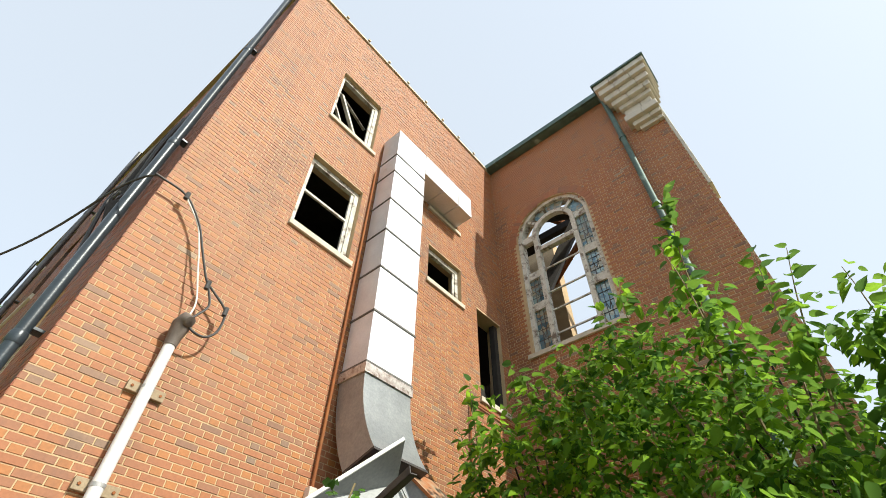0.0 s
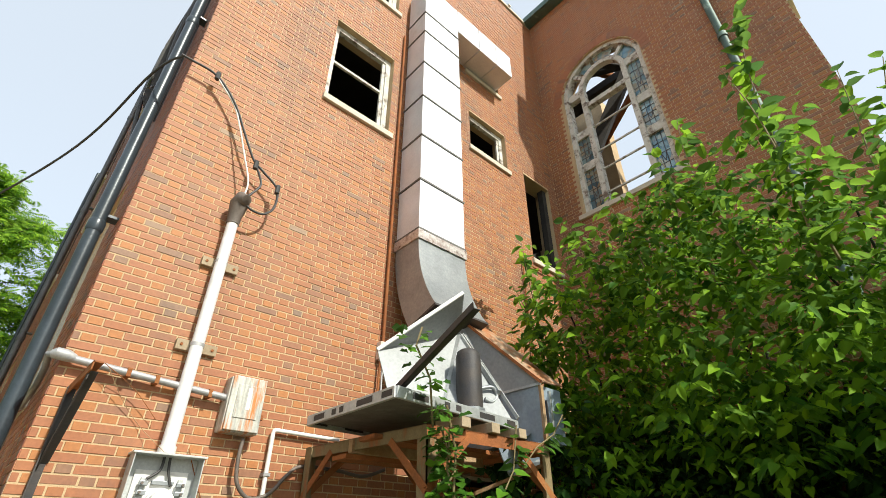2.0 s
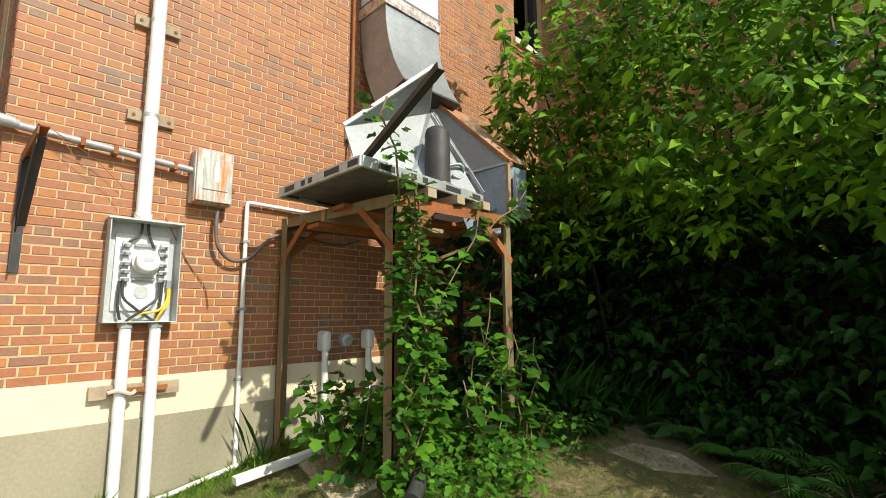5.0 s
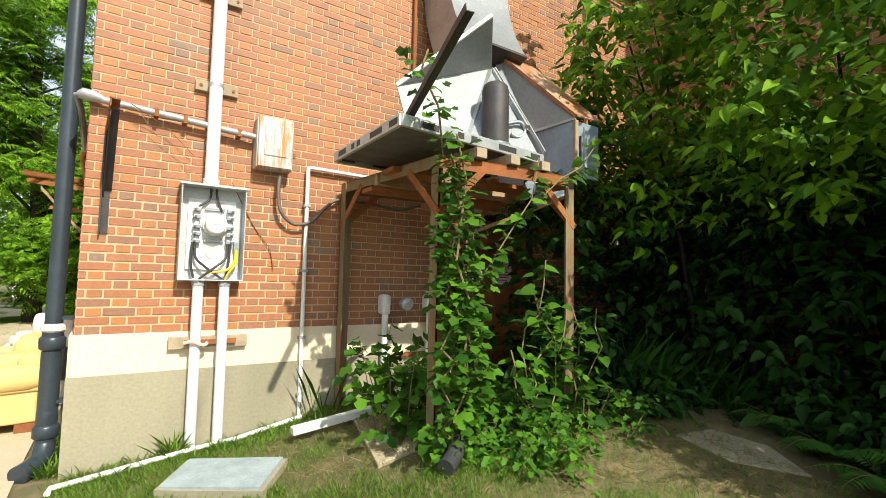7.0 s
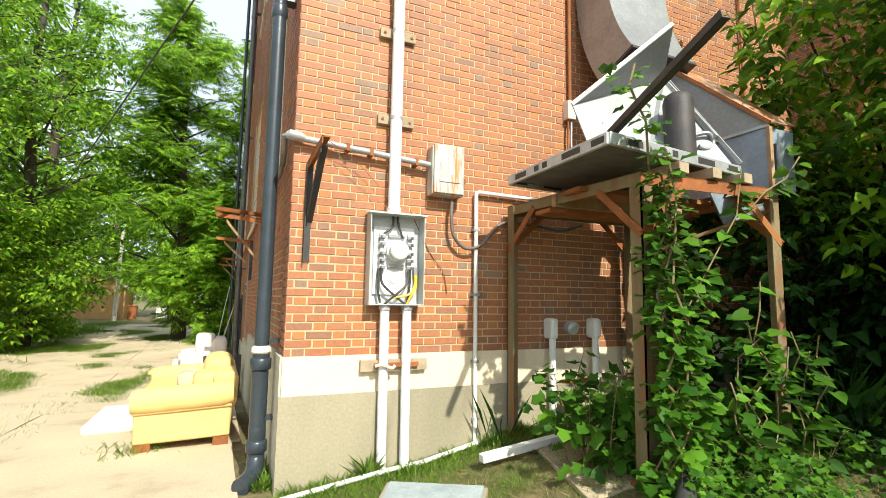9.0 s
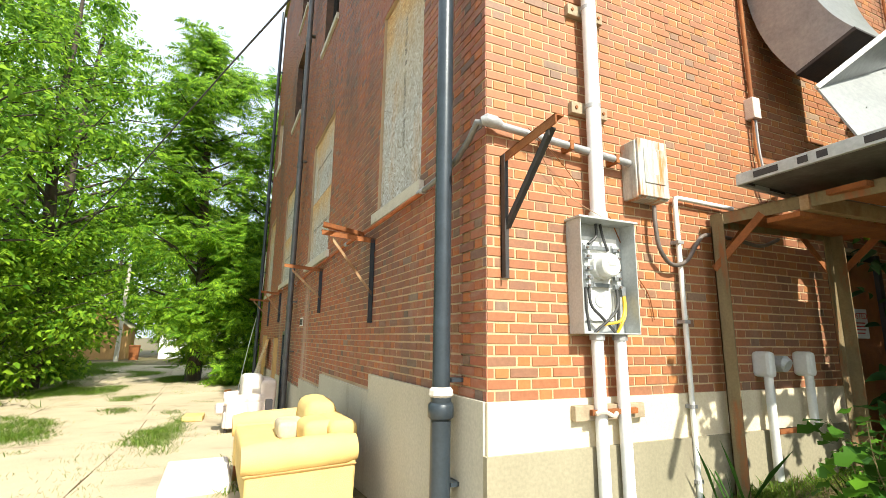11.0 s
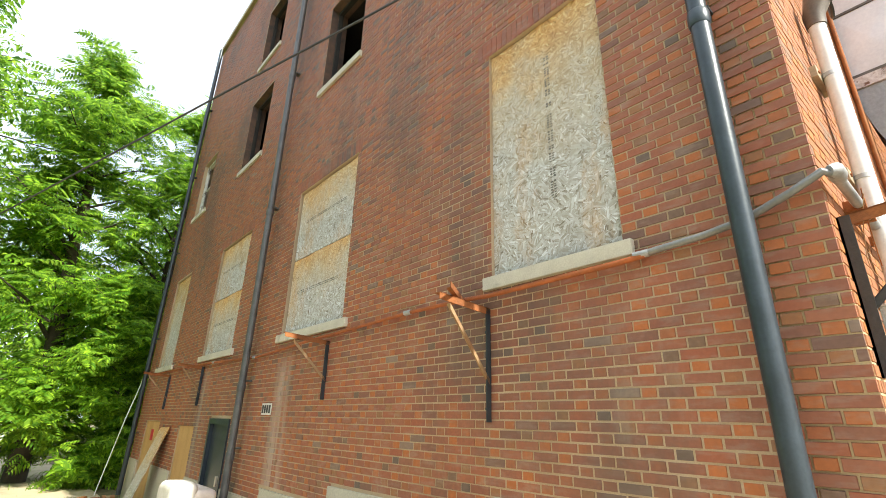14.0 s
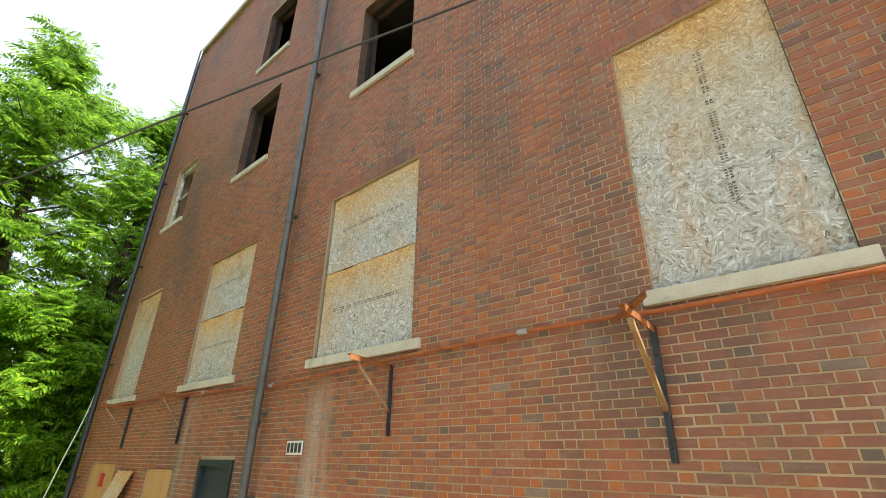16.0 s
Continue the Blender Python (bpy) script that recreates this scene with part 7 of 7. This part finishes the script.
# outbuildings and pole at the far end
def garage(x0, x1, y0, y1, zt, zr, mat, label, doors):
    """Gabled outbuilding with its front towards the alley and boarded doors."""
    gar = thing("garage", ((x0 + x1) / 2, y0, -0.55), label, "garage")
    xm = (x0 + x1) / 2
    body = Shape().box(x0, x1, y0, y1, -0.7, zt)
    body.add([(x0, y0, zt), (x1, y0, zt), (xm, y0, zr), (x0, y1, zt), (x1, y1, zt), (xm, y1, zr)], [(0, 1, 2), (5, 4, 3)])
    part("wall", body, mat, gar)
    for xa in (x0 - 0.25, x1 + 0.25):
        part("roof", Shape().plate([(xa, y0 - 0.3, zt - 0.08), (xa, y1 + 0.3, zt - 0.08), (xm, y1 + 0.3, zr + 0.06), (xm, y0 - 0.3, zr + 0.06)], 0.1), M_CONC, gar, "grey shingle roof slope")
    for a, b, m in doors:
        d = part("door", Shape().box(a, b, y0 - 0.05, y0 - 0.003, -0.6, 1.5), m, gar, bevel=0.01)
        for k in (1, 2, 3):
            part("rail", Shape().box(a + 0.03, b - 0.03, y0 - 0.075, y0 - 0.051, -0.6 + 0.5 * k, -0.5 + 0.5 * k), m, d)


garage(-5.3, -1.2, 42.0, 46.0, 1.6, 2.3, M_WHITE, "small white garage at the alley's end", [(-4.9, -2.0, M_WHITE)])
garage(-11.5, -7.4, 41.0, 45.0, 1.9, 3.4, M_PLY, "small orange-brown garage with grey roof", [(-9.9, -7.8, M_PLY)])
bin_ = thing("rubbish_bin", (-6.7, 40.0, -0.5), "red-brown wheeled rubbish bin by the garages", "bin")
part("body", Shape().tube([(-6.7, 40.0, -0.5), (-6.7, 40.0, 0.5)], [0.38, 0.48], 4), M_RUST, bin_)
part("lid", Shape().tube([(-6.7, 40.0, 0.5), (-6.7, 40.0, 0.58)], [0.52, 0.48], 4), M_RUST, bin_)
solid("utility_pole", Shape().tube([(-7.5, 38, -0.6), (-7.4, 38, 6.4)], [0.15, 0.11], 10), M_LIME, "pale weathered utility pole by the alley", "pole", smooth=True)

# ---- brick pieces ----
near_a = brick_wall(wall_a, face_a, brick_rows(0.0, CX, BASE_A, TOP, HOLES_A), lambda u, z: u < 1.75 and 1.0 <= z < 2.05)
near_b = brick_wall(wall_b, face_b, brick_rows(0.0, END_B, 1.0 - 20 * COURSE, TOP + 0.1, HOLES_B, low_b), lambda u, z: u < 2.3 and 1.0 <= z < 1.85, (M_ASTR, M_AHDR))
near_c = brick_wall(wall_c, face_c, brick_rows(0.0, -CY, 0.2, 14.2, [], None, in_arch), lambda u, z: u < 1.6 and 5.9 < z < 6.9)
single_bricks(wall_a, face_a, near_a)
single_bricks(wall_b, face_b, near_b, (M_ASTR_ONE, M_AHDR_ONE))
single_bricks(wall_c, face_c, near_c)

# the alley side is turned 2 degrees about the corner to fit the camera's view
SKEW = Matrix.Rotation(radians(2.0), 4, "Z")
for ob in list(scene.objects):
    if ob.parent or ob.type not in {"MESH", "EMPTY"}:
        continue
    at = ob.location.copy()
    if ob.type == "MESH":
        corners = [ob.matrix_basis @ Vector(p) for p in ob.bound_box]
        at = sum(corners, Vector()) / 8
    indoors = ob.name.split(".")[0] in {"ceiling", "floor"}
    if indoors or (at.y > 0.2 and at.x < 0.3 and not ob.name.startswith(("ground", "grass"))) or (at.y > 17 and at.x < 6):
        ob.matrix_basis = SKEW @ ob.matrix_basis
